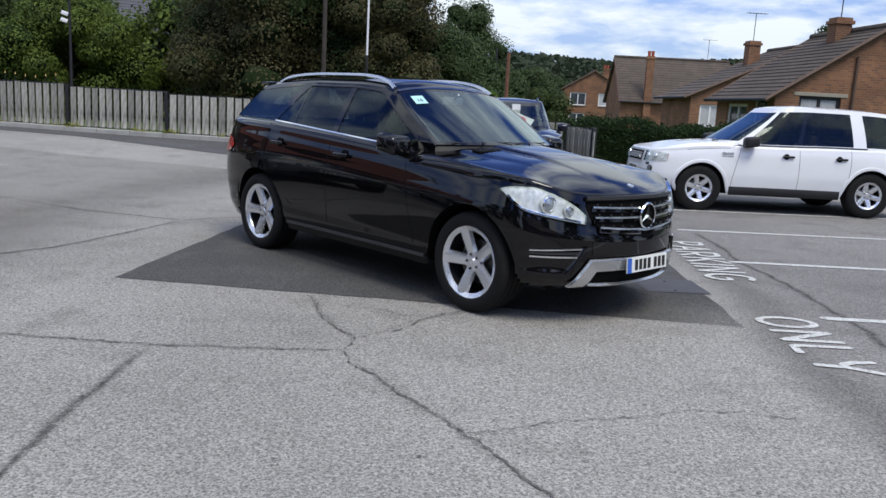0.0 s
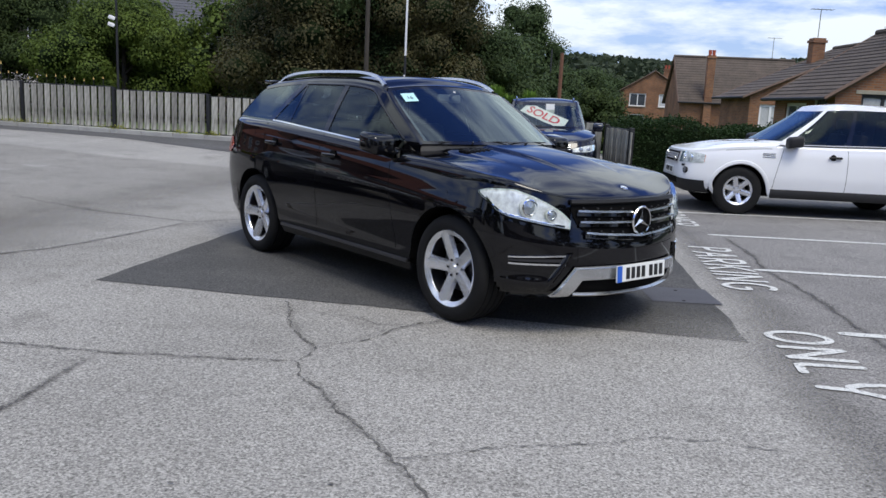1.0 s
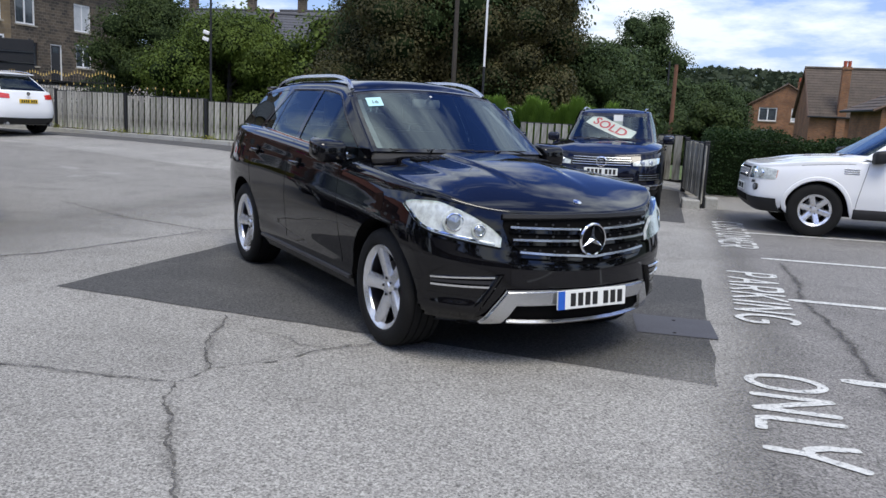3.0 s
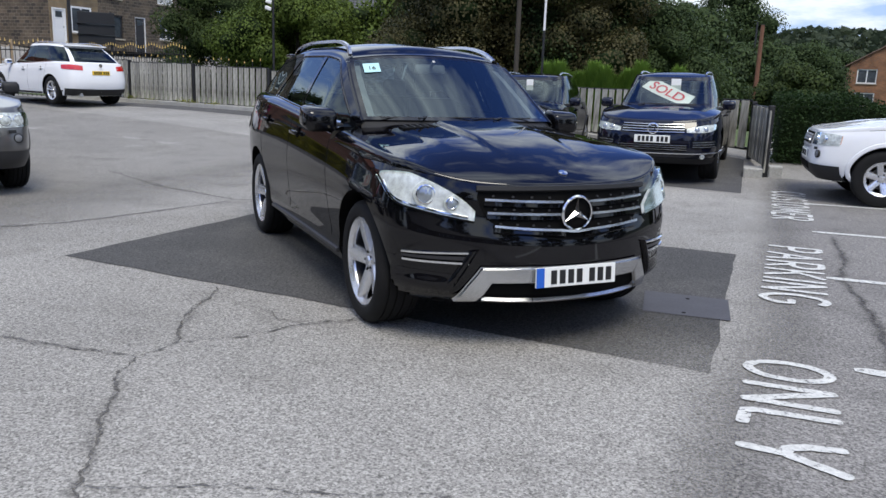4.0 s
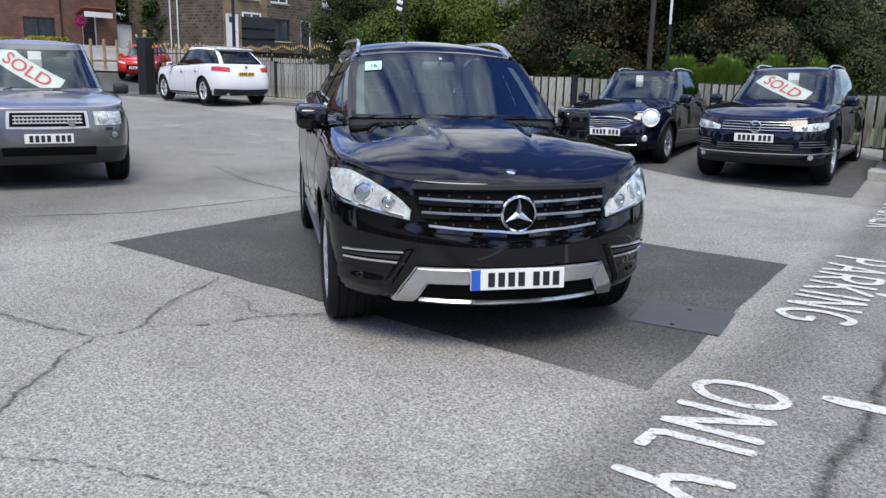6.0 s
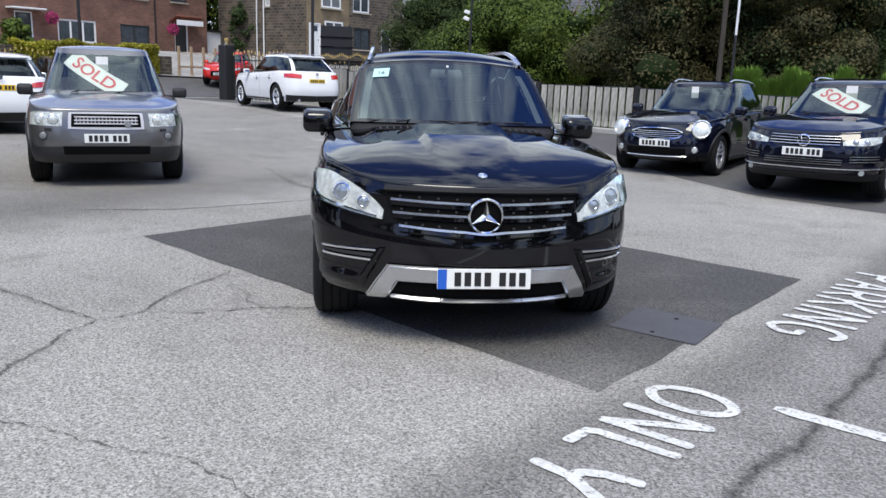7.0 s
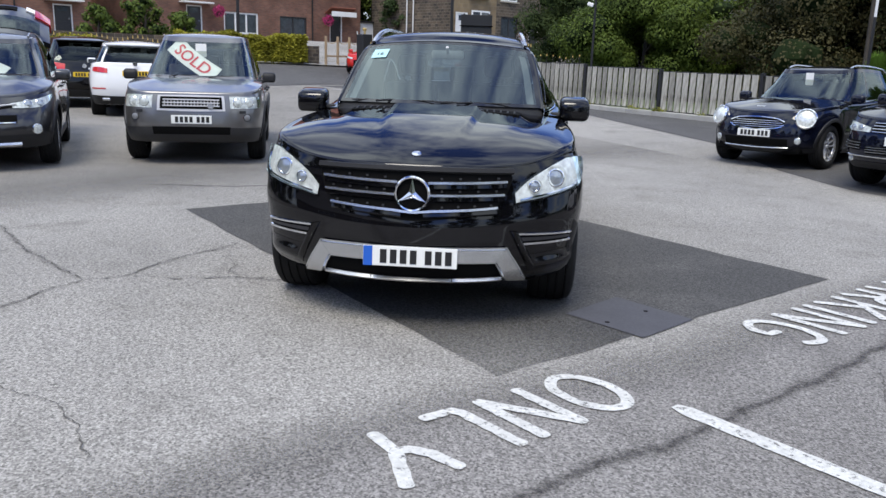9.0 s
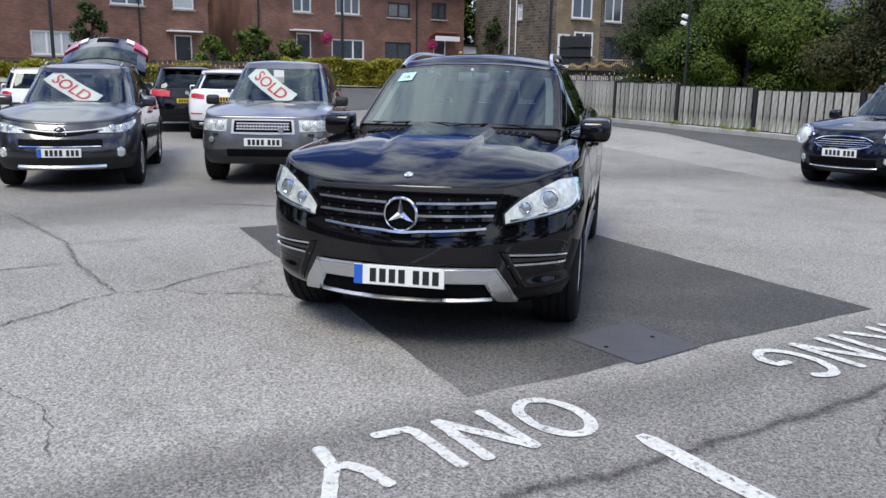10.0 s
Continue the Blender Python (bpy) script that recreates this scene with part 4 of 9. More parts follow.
def build_car(name, m, c, label, mat, group="parked cars"):
    """A whole car: shell, glazing, wheels, cabin; returns its Empty and its Shell."""
    car = thing(name, m, label, "car", group)
    sh = Shell(c)
    cabin, cq = c.get("skin", standard_skin)(car, sh, c, mat)
    g, xc = c["cab"], c["cowl"]
    hb, ht = g["hb"], g["ht"]
    t0 = g.get("t", (0.06, 0.93))[0]
    # wheel wells and floor
    for ax in (sh.xa, sh.xb):
        for sg in (1, -1):
            vv, ff = [], []
            for i in range(25):
                a = math.pi * i / 24
                x, z = ax + (sh.Ra - 0.002) * math.cos(a), max(sh.zlow, sh.zc + (sh.Ra - 0.002) * math.sin(a))
                p = sh.at(sh.q_x(x), z)
                vv += [(p.x, (p.y - 0.004) * sg, z), (p.x, (p.y - 0.3) * sg, z), (ax + 0.1 * math.cos(a), (p.y - 0.3) * sg, sh.zc)]
            for i in range(24):
                a = i * 3
                ff += [(a, a + 3, a + 4, a + 1), (a + 1, a + 4, a + 5, a + 2)]
            mesh("wheel_arch_liner", vv, ff, M_GAP, car)
            if c.get("arch_lip"):
                path, ups = [], []
                for i in range(25):
                    a = math.radians(-8) + math.radians(196) * i / 24
                    x, z = ax + (sh.Ra + 0.016) * math.cos(a), max(sh.zlow + 0.01, sh.zc + (sh.Ra + 0.016) * math.sin(a))
                    q = sh.q_x(x)
                    p, nn = sh.at(q, z), sh.normal(q, z)
                    path.append((p.x, p.y * sg, p.z))
                    ups.append((nn.x, nn.y * sg, nn.z))
                mesh("arch_trim", *sweep(path, 0.06, 0.012, ups), M_PLASTIC if c["arch_lip"] == 1 else mat, car)
    part("underbody", box(c["wb"] + 1.2, sh.W * 1.5, 0.16, (0, 0, sh.zlow - 0.02), 0.05), M_GAP, car)
    # wheels
    for ax in (sh.xa, sh.xb):
        for sg in (1, -1):
            make_wheel(car, ax, sg * (sh.W - c.get("tw", 0.26) / 2 - 0.015), c, c.get("rim_mat", M_ALLOY))
    # cabin inside
    zd = sh.top(xc) - 0.06
    dash = part("dashboard", box(0.6, hb * 1.72, 0.26, (g["xfb"] - 0.45, 0, zd - 0.26), 0.06), M_DASH, car, smooth=True)
    rhd = c.get("wheel_side", -1)
    v_, f_ = lathe([(0.178 + 0.016 * math.cos(a), 0.016 * math.sin(a)) for a in span(0, 2 * math.pi, 8)], 32)
    tilt = Matrix.Translation((g["xfb"] - 0.78, rhd * 0.37, zd - 0.03)) @ Euler((0, radians(66), 0)).to_matrix().to_4x4() @ Euler((radians(90), 0, 0)).to_matrix().to_4x4()
    sw = mesh("steering_wheel", [tilt @ Vector(p) for p in v_], f_, M_DASH, car)
    part("steering_boss", moved(joined(box(0.36, 0.05, 0.03, (0, 0, -0.015), 0.01), box(0.13, 0.13, 0.05, (0, 0, -0.02), 0.02)), Matrix.Translation((g["xfb"] - 0.78, rhd * 0.37, zd - 0.03)) @ Euler((0, radians(66), 0)).to_matrix().to_4x4()), M_DASH, sw)
    for yy in (0.38, -0.38):
        make_seat(car, g["xm"] + 0.12, yy)
    part("rear_seat", joined(box(0.5, hb * 1.5, 0.16, (g["xm"] - 0.75, 0, 0.62), 0.05), box(0.16, hb * 1.5, 0.6, (g["xm"] - 1.02, 0, 0.7), 0.05)), M_SEAT, car, smooth=True)
    for yy in (0.4, 0, -0.4):
        part("rear_headrest", box(0.1, 0.24, 0.17, (g["xm"] - 1.04, yy, 1.28), 0.045), M_SEAT, car, smooth=True)
    part("cabin_floor", box(abs(g["xfb"] - g["xrb"]) * 0.92, hb * 1.7, 0.04, ((g["xfb"] + g["xrb"]) / 2, 0, 0.42)), M_GAP, car)
    top = cabin(0.0, 0.86)
    part("rear_view_mirror", joined(box(0.03, 0.25, 0.07, (top.x - 0.1, 0, top.z - 0.07), 0.02), rod((top.x - 0.08, 0, top.z - 0.02), (top.x - 0.03, 0, top.z + 0.02), 0.012)), M_MIRRORGREY if c.get("pale_mirror") else M_DASH, car, smooth=True)
    # door mirrors
    mx, mz = c["mirror"]
    for sg in (1, -1):
        y = sh.at(sh.q_x(mx), mz - 0.02).y - 0.03
        dx_, dy_, dz_ = c.get("mirror_size", (0.16, 0.22, 0.16))
        bm = box(dx_, dy_, dz_, (mx, sg * (y + c.get("mirror_out", 0.145)), mz - dz_ / 2), 0.04, None, 3)
        for vtx in bm.verts:
            d = (vtx.co.x - mx)
            if d > 0:
                vtx.co.z += -0.03 * d / 0.1
                vtx.co.y -= sg * 0.10 * d
        mir = part("door_mirror", bm, c.get("mirror_mat", mat), car, smooth=True)
        part("mirror_arm", box(0.09, 0.14, 0.05, (mx + 0.01, sg * (y + 0.01), mz - 0.09), 0.015), M_PLASTIC, mir, smooth=True)
        part("mirror_glass", box(0.004, dy_ * 0.75, dz_ * 0.7, (mx - dx_ / 2 - 0.001, sg * (y + c.get("mirror_out", 0.145)), mz - 0.06), 0.0), M_CHROME, mir)
    # doors
    for sg in (1, -1):
        for x0, x1, slant in c["doors"]:
            path, ups = [], []
            zt, zl = sh.top((x0 + x1) / 2), sh.zlow + 0.1
            for i in range(15):
                z = zl + (zt - zl) * i / 14
                x = x0 + (x1 - x0) * (i / 14)
                q = sh.q_x(x)
                p, nn = sh.at(q, z), sh.normal(q, z)
                path.append((p.x, p.y * sg, p.z - 0.0))
                ups.append((nn.x, nn.y * sg, nn.z))
            mesh("door_gap", *sweep(path, 0.007, 0.0012, ups), M_GAP, car)
        for hx, hz in c["handles"]:
            q = sh.q_x(hx)
            p, nn = sh.at(q, hz), sh.normal(q, hz)
            h = part("door_handle", box(0.2, 0.03, 0.034, (p.x, (p.y + 0.022) * sg, hz), 0.012, None, 3), c.get("handle_mat", mat), car, smooth=True)
            v_, f_ = lathe([(0.0, 0.004), (0.045, 0.003), (0.05, 0.0)], 20)
            mesh("handle_cup", [(a + p.x + 0.03, b * sg + p.y * sg, d + hz + 0.015) for a, b, d in v_], f_, M_GAP, h)
        x0, x1 = c["belt_trim"]
        path, ups = [], []
        for i in range(21):
            x = x0 + (x1 - x0) * i / 20
            p = sh.belt_at(x) if c.get("skin") else cabin(cq(x), t0 * 0.55)
            path.append((p.x, (p.y + 0.002) * sg, p.z))
            ups.append((0, sg, 0.3))
        mesh("belt_trim", *sweep(path, 0.022, 0.008, ups), c.get("trim_mat", M_PLASTIC), car)
        if c.get("sill"):
            path, ups = [], []
            for i in range(21):
                x = sh.xb + sh.Ra + 0.03 + (c["wb"] - 2 * sh.Ra - 0.06) * i / 20
                p = sh.at(sh.q_x(x), sh.zlow + c["sill"])
                path.append((p.x, p.y * sg, p.z)); ups.append((0, sg, 0))
            mesh("sill_trim", *sweep(path, c.get("sill_w", 0.05), 0.02, ups), c.get("sill_mat", M_PLASTIC), car)
    # wipers
    base = cabin(0.0, 0.03)
    for y0, y1 in ((-0.62, -0.02), (-0.02, 0.5)):
        pa, pb = cabin(sh_q(cabin, y0), 0.02 if c.get("skin") else 0.035), cabin(sh_q(cabin, y1), 0.03 if c.get("skin") else 0.075)
        part("wiper", joined(rod(pa + Vector((0.012, 0, 0.006)), pb + Vector((0.012, 0, 0.008)), 0.0042), rod((base.x + 0.05, (y0 + y1) / 2 - 0.1, base.z - 0.0), (pa + pb) / 2 + Vector((0.012, 0, 0.010)), 0.007)), M_PLASTIC, car)
    return car, sh, cabin, cq


def sh_q(cabin, y):
    """q of the cabin's front face at y."""
    lo, hi = 0.0, 0.95
    for _ in range(24):
        mid = (lo + hi) / 2
        if abs(cabin(mid, 0.03).y) < abs(y):
            lo = mid
        else:
            hi = mid
    return lo if y >= 0 else -lo


M_DISC = material("brake_disc", (0.12, 0.12, 0.125), 0.4, 1.0, 0.1)
M_GLOSSBLACK = paint("gloss_black", (0.006, 0.006, 0.007))
M_WIND2 = glass("front_side_glass", (0.62, 0.74, 0.73), 0.45, 0.0, 1.42)

# shared outlines
PROFILE_W = [(0.0, 0.945), (0.18, 0.978), (0.42, 1.0), (0.62, 0.996), (0.8, 0.985), (0.93, 0.96), (1.0, 0.93)]
PROFILE_R = [(0.0, -0.14), (0.2, -0.03), (0.4, 0.0), (0.6, -0.015), (0.85, -0.07), (1.0, -0.12)]

BIG_SUV = dict(
    wb=2.915, fo=0.875, ro=1.03, W=0.965, zlow=0.27, R=0.375, rim=0.268, Ra=0.435, nf=12.0, bow=0.36, nr=6.5, flare=0.022, tw=0.27,
    top=[(-2.5, 1.22), (-1.4, 1.25), (-0.5, 1.215), (0.5, 1.175), (0.95, 1.15), (1.5, 1.085), (1.9, 1.01), (2.15, 0.945), (2.33, 0.892)],
    fx=[(0.0, -0.16), (0.12, -0.04), (0.28, 0.0), (0.5, 0.0), (0.72, -0.02), (0.9, -0.045), (1.0, -0.085)],
    rx=PROFILE_R, wy=[(0.0, 0.93), (0.14, 0.966), (0.36, 0.996), (0.55, 1.0), (0.72, 0.988), (0.88, 0.955), (1.0, 0.905)], cowl=1.02, cowl_bow=0.16, crown=0.06, crown_run=0.95, creases=((0.29, 0.028, -0.016), (0.70, 0.06, -0.016)),
    cab=dict(hb=0.845, ht=0.70, n=7.0, frit=True, nr=6.5, xm=-0.5, xfb=1.08, xft=0.28, xrb=-2.30, xrt=-1.95, fe=0.94, cz=0.03, rc=0.05, skew=0.36, skew_x=-1.35,
             roof=[(-2.1, 1.62), (-1.5, 1.668), (-0.6, 1.69), (0.0, 1.668), (0.35, 1.615)],
             a=(0.47, 0.60), r=(1.66, 1.73), pillars=[(-0.30, -0.37), (-1.36, -1.44)], t=(0.06, 0.9)),
    rails=(0.10, -1.72), mirror=(0.60, 1.185), mirror_size=(0.16, 0.21, 0.16), doors=((0.85, 0.70, 0), (-0.33, -0.33, 0), (-1.06, -1.4, 0)),
    handles=((-0.12, 1.02), (-1.15, 1.06)), belt_trim=(0.55, -1.40), trim_mat=M_CHROME, sill=0.03, sill_w=0.055, sill_mat=M_SILLGREY, spokes=5, tip=0.072, root=0.036, flareout=True, pale_mirror=True)

# the car for sale: the same platform with its own skin
SALE_SUV = dict(
    BIG_SUV, skin=big_skin, creases=((0.30, 0.035, -0.022), (0.60, 0.05, -0.016)), sill=0.075, sill_w=0.032, mirror=(0.60, 1.195), mirror_size=(0.21, 0.215, 0.15), mirror_out=0.118, root=0.046, tip=0.056, flare_power=2.0, spoke_turn=0.5,
    top=[(-2.5, 1.275), (-1.4, 1.26), (-0.5, 1.212), (0.45, 1.152), (0.83, 1.125), (1.2, 1.102), (1.5, 1.078), (1.9, 1.038), (2.05, 1.004), (2.15, 0.974), (2.25, 0.941), (2.33, 0.907)],
    fx=[(0.0, -0.10), (0.05, -0.035), (0.13, -0.005), (0.3, 0.008), (0.52, 0.006), (0.60, -0.006), (0.68, -0.02), (0.9, -0.042), (1.0, -0.06)],
    wy=[(0.0, 0.93), (0.06, 0.952), (0.15, 0.975), (0.2, 0.97), (0.36, 0.986), (0.56, 1.0), (0.68, 0.999), (0.74, 0.988), (0.88, 0.962), (1.0, 0.92)])


def dark_suv_front():
    """The black car for sale, seen all round its front and right-hand side."""
    car, sh, cabin, cq = build_car("suv", pose(-0.217, 7.382, 0, 0, 0, -45), SALE_SUV,
                                   "glossy black large SUV with silver wheels and chrome grille bars", M_BLACK, "")
    Q = sh.q_y
    # grille
    gr = strip(sh, "grille", M_GAP, car, -Q(0.535, 0.85), Q(0.535, 0.85), [(0, 0.86), (0.05, 0.76), (0.14, 0.695), (0.3, 0.655), (0.5, 0.635), (0.7, 0.655), (0.86, 0.695), (0.95, 0.76), (1, 0.86)], [(0, 0.895), (0.1, 0.905), (0.5, 0.9), (0.9, 0.905), (1, 0.895)], 0.006, 44, 6, "black slatted grille")
    bar(sh, "grille_frame", M_PLASTIC, gr, [(-Q(0.545, 0.85), 0.908), (0.0, 0.914), (Q(0.545, 0.85), 0.908)], 0.036, 0.024, 0.008, 36)
    for z0, z1, w in ((0.842, 0.852, 0.515), (0.776, 0.782, 0.495), (0.686, 0.710, 0.455)):
        for sg in (1, -1):
            bar(sh, "grille_bar", M_SATIN, gr, [(sg * Q(0.085), z0), (sg * Q(w * 0.6), z0 + (z1 - z0) * 0.4), (sg * Q(w), z1)], 0.02, 0.016, 0.022, 16)
            bar(sh, "grille_slat", M_GLOSSBLACK, gr, [(sg * Q(0.06), z0 - 0.014), (sg * Q(w), z1 - 0.014)], 0.05, 0.012, 0.008, 16)
            for i in range(4):
                y = sg * (0.16 + i * (w - 0.14) / 3.6)
                zz = z0 + (z1 - z0) * max(0.0, abs(y) / w - 0.2) + 0.022
                bar(sh, "grille_rib", M_GREYLOW, gr, [(Q(y) - 0.002, zz), (Q(y) + 0.002, zz)], 0.010, 0.010, 0.014, 2)
    bar(sh, "grille_bar", M_SATIN, gr, [(-Q(0.1), 0.686), (0.0, 0.678), (Q(0.1), 0.686)], 0.02, 0.016, 0.022, 10)
    ZS = 0.787
    p = sh.at(0.0, ZS)
    v, f = lathe([(0.097, 0.0), (0.099, 0.012), (0.093, 0.02), (0.086, 0.018), (0.084, 0.0)], 44)
    em = mesh("round_emblem", [(p.x + 0.03 + b, a, d + ZS) for a, b, d in v], f, M_CHROME, gr, "chrome ring emblem with three spokes")
    for i in range(3):
        a = math.pi / 2 + i * 2 * math.pi / 3
        tip = Vector((p.x + 0.044, 0.089 * math.cos(a), ZS + 0.089 * math.sin(a)))
        l_ = Vector((p.x + 0.040, 0.02 * math.cos(a + 1.05), ZS + 0.02 * math.sin(a + 1.05)))
        r_ = Vector((p.x + 0.040, 0.02 * math.cos(a - 1.05), ZS + 0.02 * math.sin(a - 1.05)))
        c0 = Vector((p.x + 0.055, 0, ZS))
        mesh("emblem_spoke", [tip, l_, r_, c0], [(0, 1, 3), (0, 3, 2)], M_CHROME, em, smooth=False)
    v, f = lathe([(0.0, 0.008), (0.078, 0.006), (0.086, 0.0)], 32)
    mesh("emblem_disc", [(p.x + 0.022 + b, a, d + ZS) for a, b, d in v], f, M_GAP, em)
    v, f = lathe([(0.027, 0.0), (0.026, 0.005), (0.0, 0.008)], 20, "z")
    mb = Matrix.Translation((2.174, 0, sh.bonnet_z(2.174, 0) + 0.001)) @ Euler((0, radians(23), 0)).to_matrix().to_4x4()
    mesh("bonnet_badge", [mb @ Vector(a) for a in v], f, M_CHROME, car)
    # headlamps
    for sg in (1, -1):
        q0, q1 = sg * Q(0.545, 0.8), sg * abs(sh.q_x(1.77))
        lo = [(0, 0.735), (0.22, 0.757), (0.47, 0.786), (0.67, 0.812), (0.76, 0.838), (0.88, 0.895), (1, 0.938)]
        hi = [(0, 0.79), (0.1, 0.842), (0.27, 0.9), (0.47, 0.947), (0.64, 0.972), (0.87, 0.966), (1, 0.948)]
        hl = strip(sh, "headlight", M_LAMPIN, car, q0, q1, lo, hi, 0.003, 24, 8, "clear headlight with round projector")
        ln = strip(sh, "lens", M_LENS, hl, q0, q1, lo, hi, 0.024, 24, 8, rim=0.004)
        ln.visible_shadow = False
        bar(sh, "lamp_seal", M_GAP, hl, [(q0 + (q1 - q0) * u, spline(lo)(u) - 0.004) for u in span(0, 1, 8)], 0.012, 0.018, 0.0, 24)
        bar(sh, "running_strip", M_CHROME, hl, [(q0 + (q1 - q0) * u, spline(lo)(u) + 0.014) for u in span(0.05, 0.9, 8)], 0.014, 0.006, 0.006, 20)
        for y, z, r in ((0.765, 0.868, 0.056), (0.655, 0.826, 0.036)):
            q = sg * Q(y, z)
            c0, nn = sh.at(q, z), (sh.normal(q, z) + Vector((0.8, 0, 0))).normalized()
            mm = Matrix.Translation(c0 + nn * 0.004) @ nn.to_track_quat("Z", "Y").to_matrix().to_4x4()
            v, f = lathe([(r * 1.32, 0.002), (r * 1.25, 0.007), (r, 0.008)], 28, "z")
            mesh("projector_bezel", [mm @ Vector(a) for a in v], f, M_LAMPMID, hl)
            v, f = lathe([(r, -0.01), (r * 0.97, 0.010), (r * 0.84, 0.012), (r * 0.8, 0.004)], 28, "z")
            mesh("projector_ring", [mm @ Vector(a) for a in v], f, M_CHROME, hl)
            v, f = lathe([(r * 0.8, 0.004), (r * 0.5, 0.011), (0.0, 0.015)], 28, "z")
            mesh("projector_lens", [mm @ Vector(a) for a in v], f, M_PROJ, hl)
        # bumper lamps and intakes
        qa, qb = sg * Q(0.585, 0.55), sg * Q(0.882, 0.55)
        fog = strip(sh, "bumper_recess", M_GAP, car, qa, qb, [(0, 0.508), (1, 0.512)], [(0, 0.563), (1, 0.553)], 0.003, 16, 3)
        bar(sh, "running_lamp_frame", M_CHROME, fog, [(qa, 0.566), (qb, 0.554)], 0.015, 0.012, 0.003, 16)
        bar(sh, "running_lamp_frame", M_CHROME, fog, [(qa, 0.508), (qb, 0.512)], 0.018, 0.012, 0.003, 16)
        strip(sh, "running_lamp", M_RIMSHADE_LAMP, fog, qa, qb, [(0, 0.524), (1, 0.526)], [(0, 0.546), (1, 0.540)], 0.008, 16, 2)
        # folded lower corner of the bumper: a ledge that faces up, and the slanted fold beside the silver trim
        def corner(u, v):
            y = 0.665 + 0.225 * u - 0.045 * v * (1 - u)
            z = 0.315 + 0.02 * u + 0.125 * v
            q = sg * Q(y, z)
            return sh.at(q, z) + sh.normal(q, z) * (0.002 + 0.015 * math.sin(math.pi * v) ** 2 * math.sin(math.pi * (0.1 + 0.85 * u)))
        v_, f_ = gridded(corner, span(0, 1, 16), span(0, 1, 14))
        mesh("bumper_corner", v_, f_, M_BLACK, car)

        def fold(u, v):
            y, z = 0.535 + 0.125 * u + 0.055 * v, 0.585 - 0.25 * u - 0.01 * v
            q = sg * Q(y, z)
            return sh.at(q, z) + sh.normal(q, z) * (0.003 + 0.022 * math.sin(math.pi * v) * min(1.0, 3 * (1 - u)))
        v_, f_ = gridded(fold, span(0, 1, 16), span(0, 1, 6))
        mesh("bumper_crease", v_, f_, M_BLACK, car)
    # lower bumper: an angular silver frame round the dark intake
    strip(sh, "lower_intake", M_GAP, car, -Q(0.52, 0.4), Q(0.52, 0.4), [(0, 0.31), (1, 0.31)], [(0, 0.45), (1, 0.45)], 0.004, 30, 4)

    def on_front(y, z, off):
        q = Q(y, z)
        return sh.at(q, z) + sh.normal(q, z) * off

    def band(u, v):
        w = 0.468 + (0.52 - 0.468) * v
        return on_front((2 * u - 1) * w, 0.408 + 0.09 * v - 0.004 * (2 * u - 1) ** 2, 0.030 - 0.012 * (v > 0.86) - 0.012 * (v < 0.1))
    v_, f_ = gridded(band, span(0, 1, 32), [0, 0.05, 0.12, 0.5, 0.84, 0.9, 1.0])
    sk = mesh("skid_plate", v_, f_, M_SATIN, car, "satin silver bumper trim")
    for sg in (1, -1):
        def leg(u, v):
            y0, y1 = 0.455 + 0.055 * u, 0.52 + 0.12 * u
            z0, z1 = 0.412 - 0.10 * u, 0.497 - 0.192 * u
            return on_front(sg * (y0 + (y1 - y0) * v), z0 + (z1 - z0) * v, 0.031 - 0.014 * (v > 0.93) - 0.014 * (v < 0.06))
        v_, f_ = gridded(leg, span(0, 1, 14), [0, 0.04, 0.1, 0.5, 0.88, 0.95, 1.0])
        mesh("skid_leg", v_, f_, M_SATIN, sk)
    for a0, a1 in ((-0.50, -0.23), (-0.225, 0.225), (0.23, 0.50)):
        bar(sh, "skid_lip", M_SATIN, sk, [(Q(a0, 0.33), 0.318 - 0.006 * (abs(a0) < 0.3)), (Q((a0 + a1) / 2, 0.33), 0.313), (Q(a1, 0.33), 0.318 - 0.006 * (abs(a1) < 0.3))], 0.016, 0.02, 0.012, 16)
    strip(sh, "upper_intake", M_GLOSSBLACK, car, -Q(0.50, 0.55), Q(0.50, 0.55), [(0, 0.52), (0.5, 0.512), (1, 0.52)], [(0, 0.615), (0.5, 0.60), (1, 0.615)], 0.003, 30, 3)
    p = sh.at(0.0, 0.44)
    make_plate(car, pose(p.x + 0.035, 0, 0.442, 0, -4, 0), M_PLATE)
    # bonnet vents
    for sg in (1, -1):
        xv = 1.125
        slope = math.degrees(math.atan2(sh.bonnet_z(xv - 0.06, 0.42) - sh.bonnet_z(xv + 0.06, 0.42), 0.12))
        mv = Matrix.Translation((xv, sg * 0.42, sh.bonnet_z(xv, 0.42))) @ Euler((0, radians(slope), 0)).to_matrix().to_4x4()
        lean = Matrix.Rotation(radians(-sg * 3.0), 4, "X")
        vent = part("bonnet_vent", moved(box(0.10, 0.30, 0.024, (0, 0, -0.021), 0.004), mv @ lean), M_GAP, car, "black slatted bonnet vent")
        for i in range(6):
            part("vent_slat", moved(box(0.095, 0.012, 0.010, (0, -0.115 + i * 0.046, 0.0), 0.003), mv @ lean), M_PLASTIC, vent)
    # rear lamps
    for sg in (1, -1):
        strip(sh, "tail_light", M_REDLAMP, car, sg * abs(sh.q_x(-2.03)), sg * abs(Q(0.6, 0.9, True)), [(0, 0.98), (0.15, 0.93), (1, 0.90)], [(0, 1.0), (0.15, 1.07), (0.5, 1.085), (1, 1.07)], 0.008, 16, 4, "red tail light")
    p = cabin(2.0, 0.97)
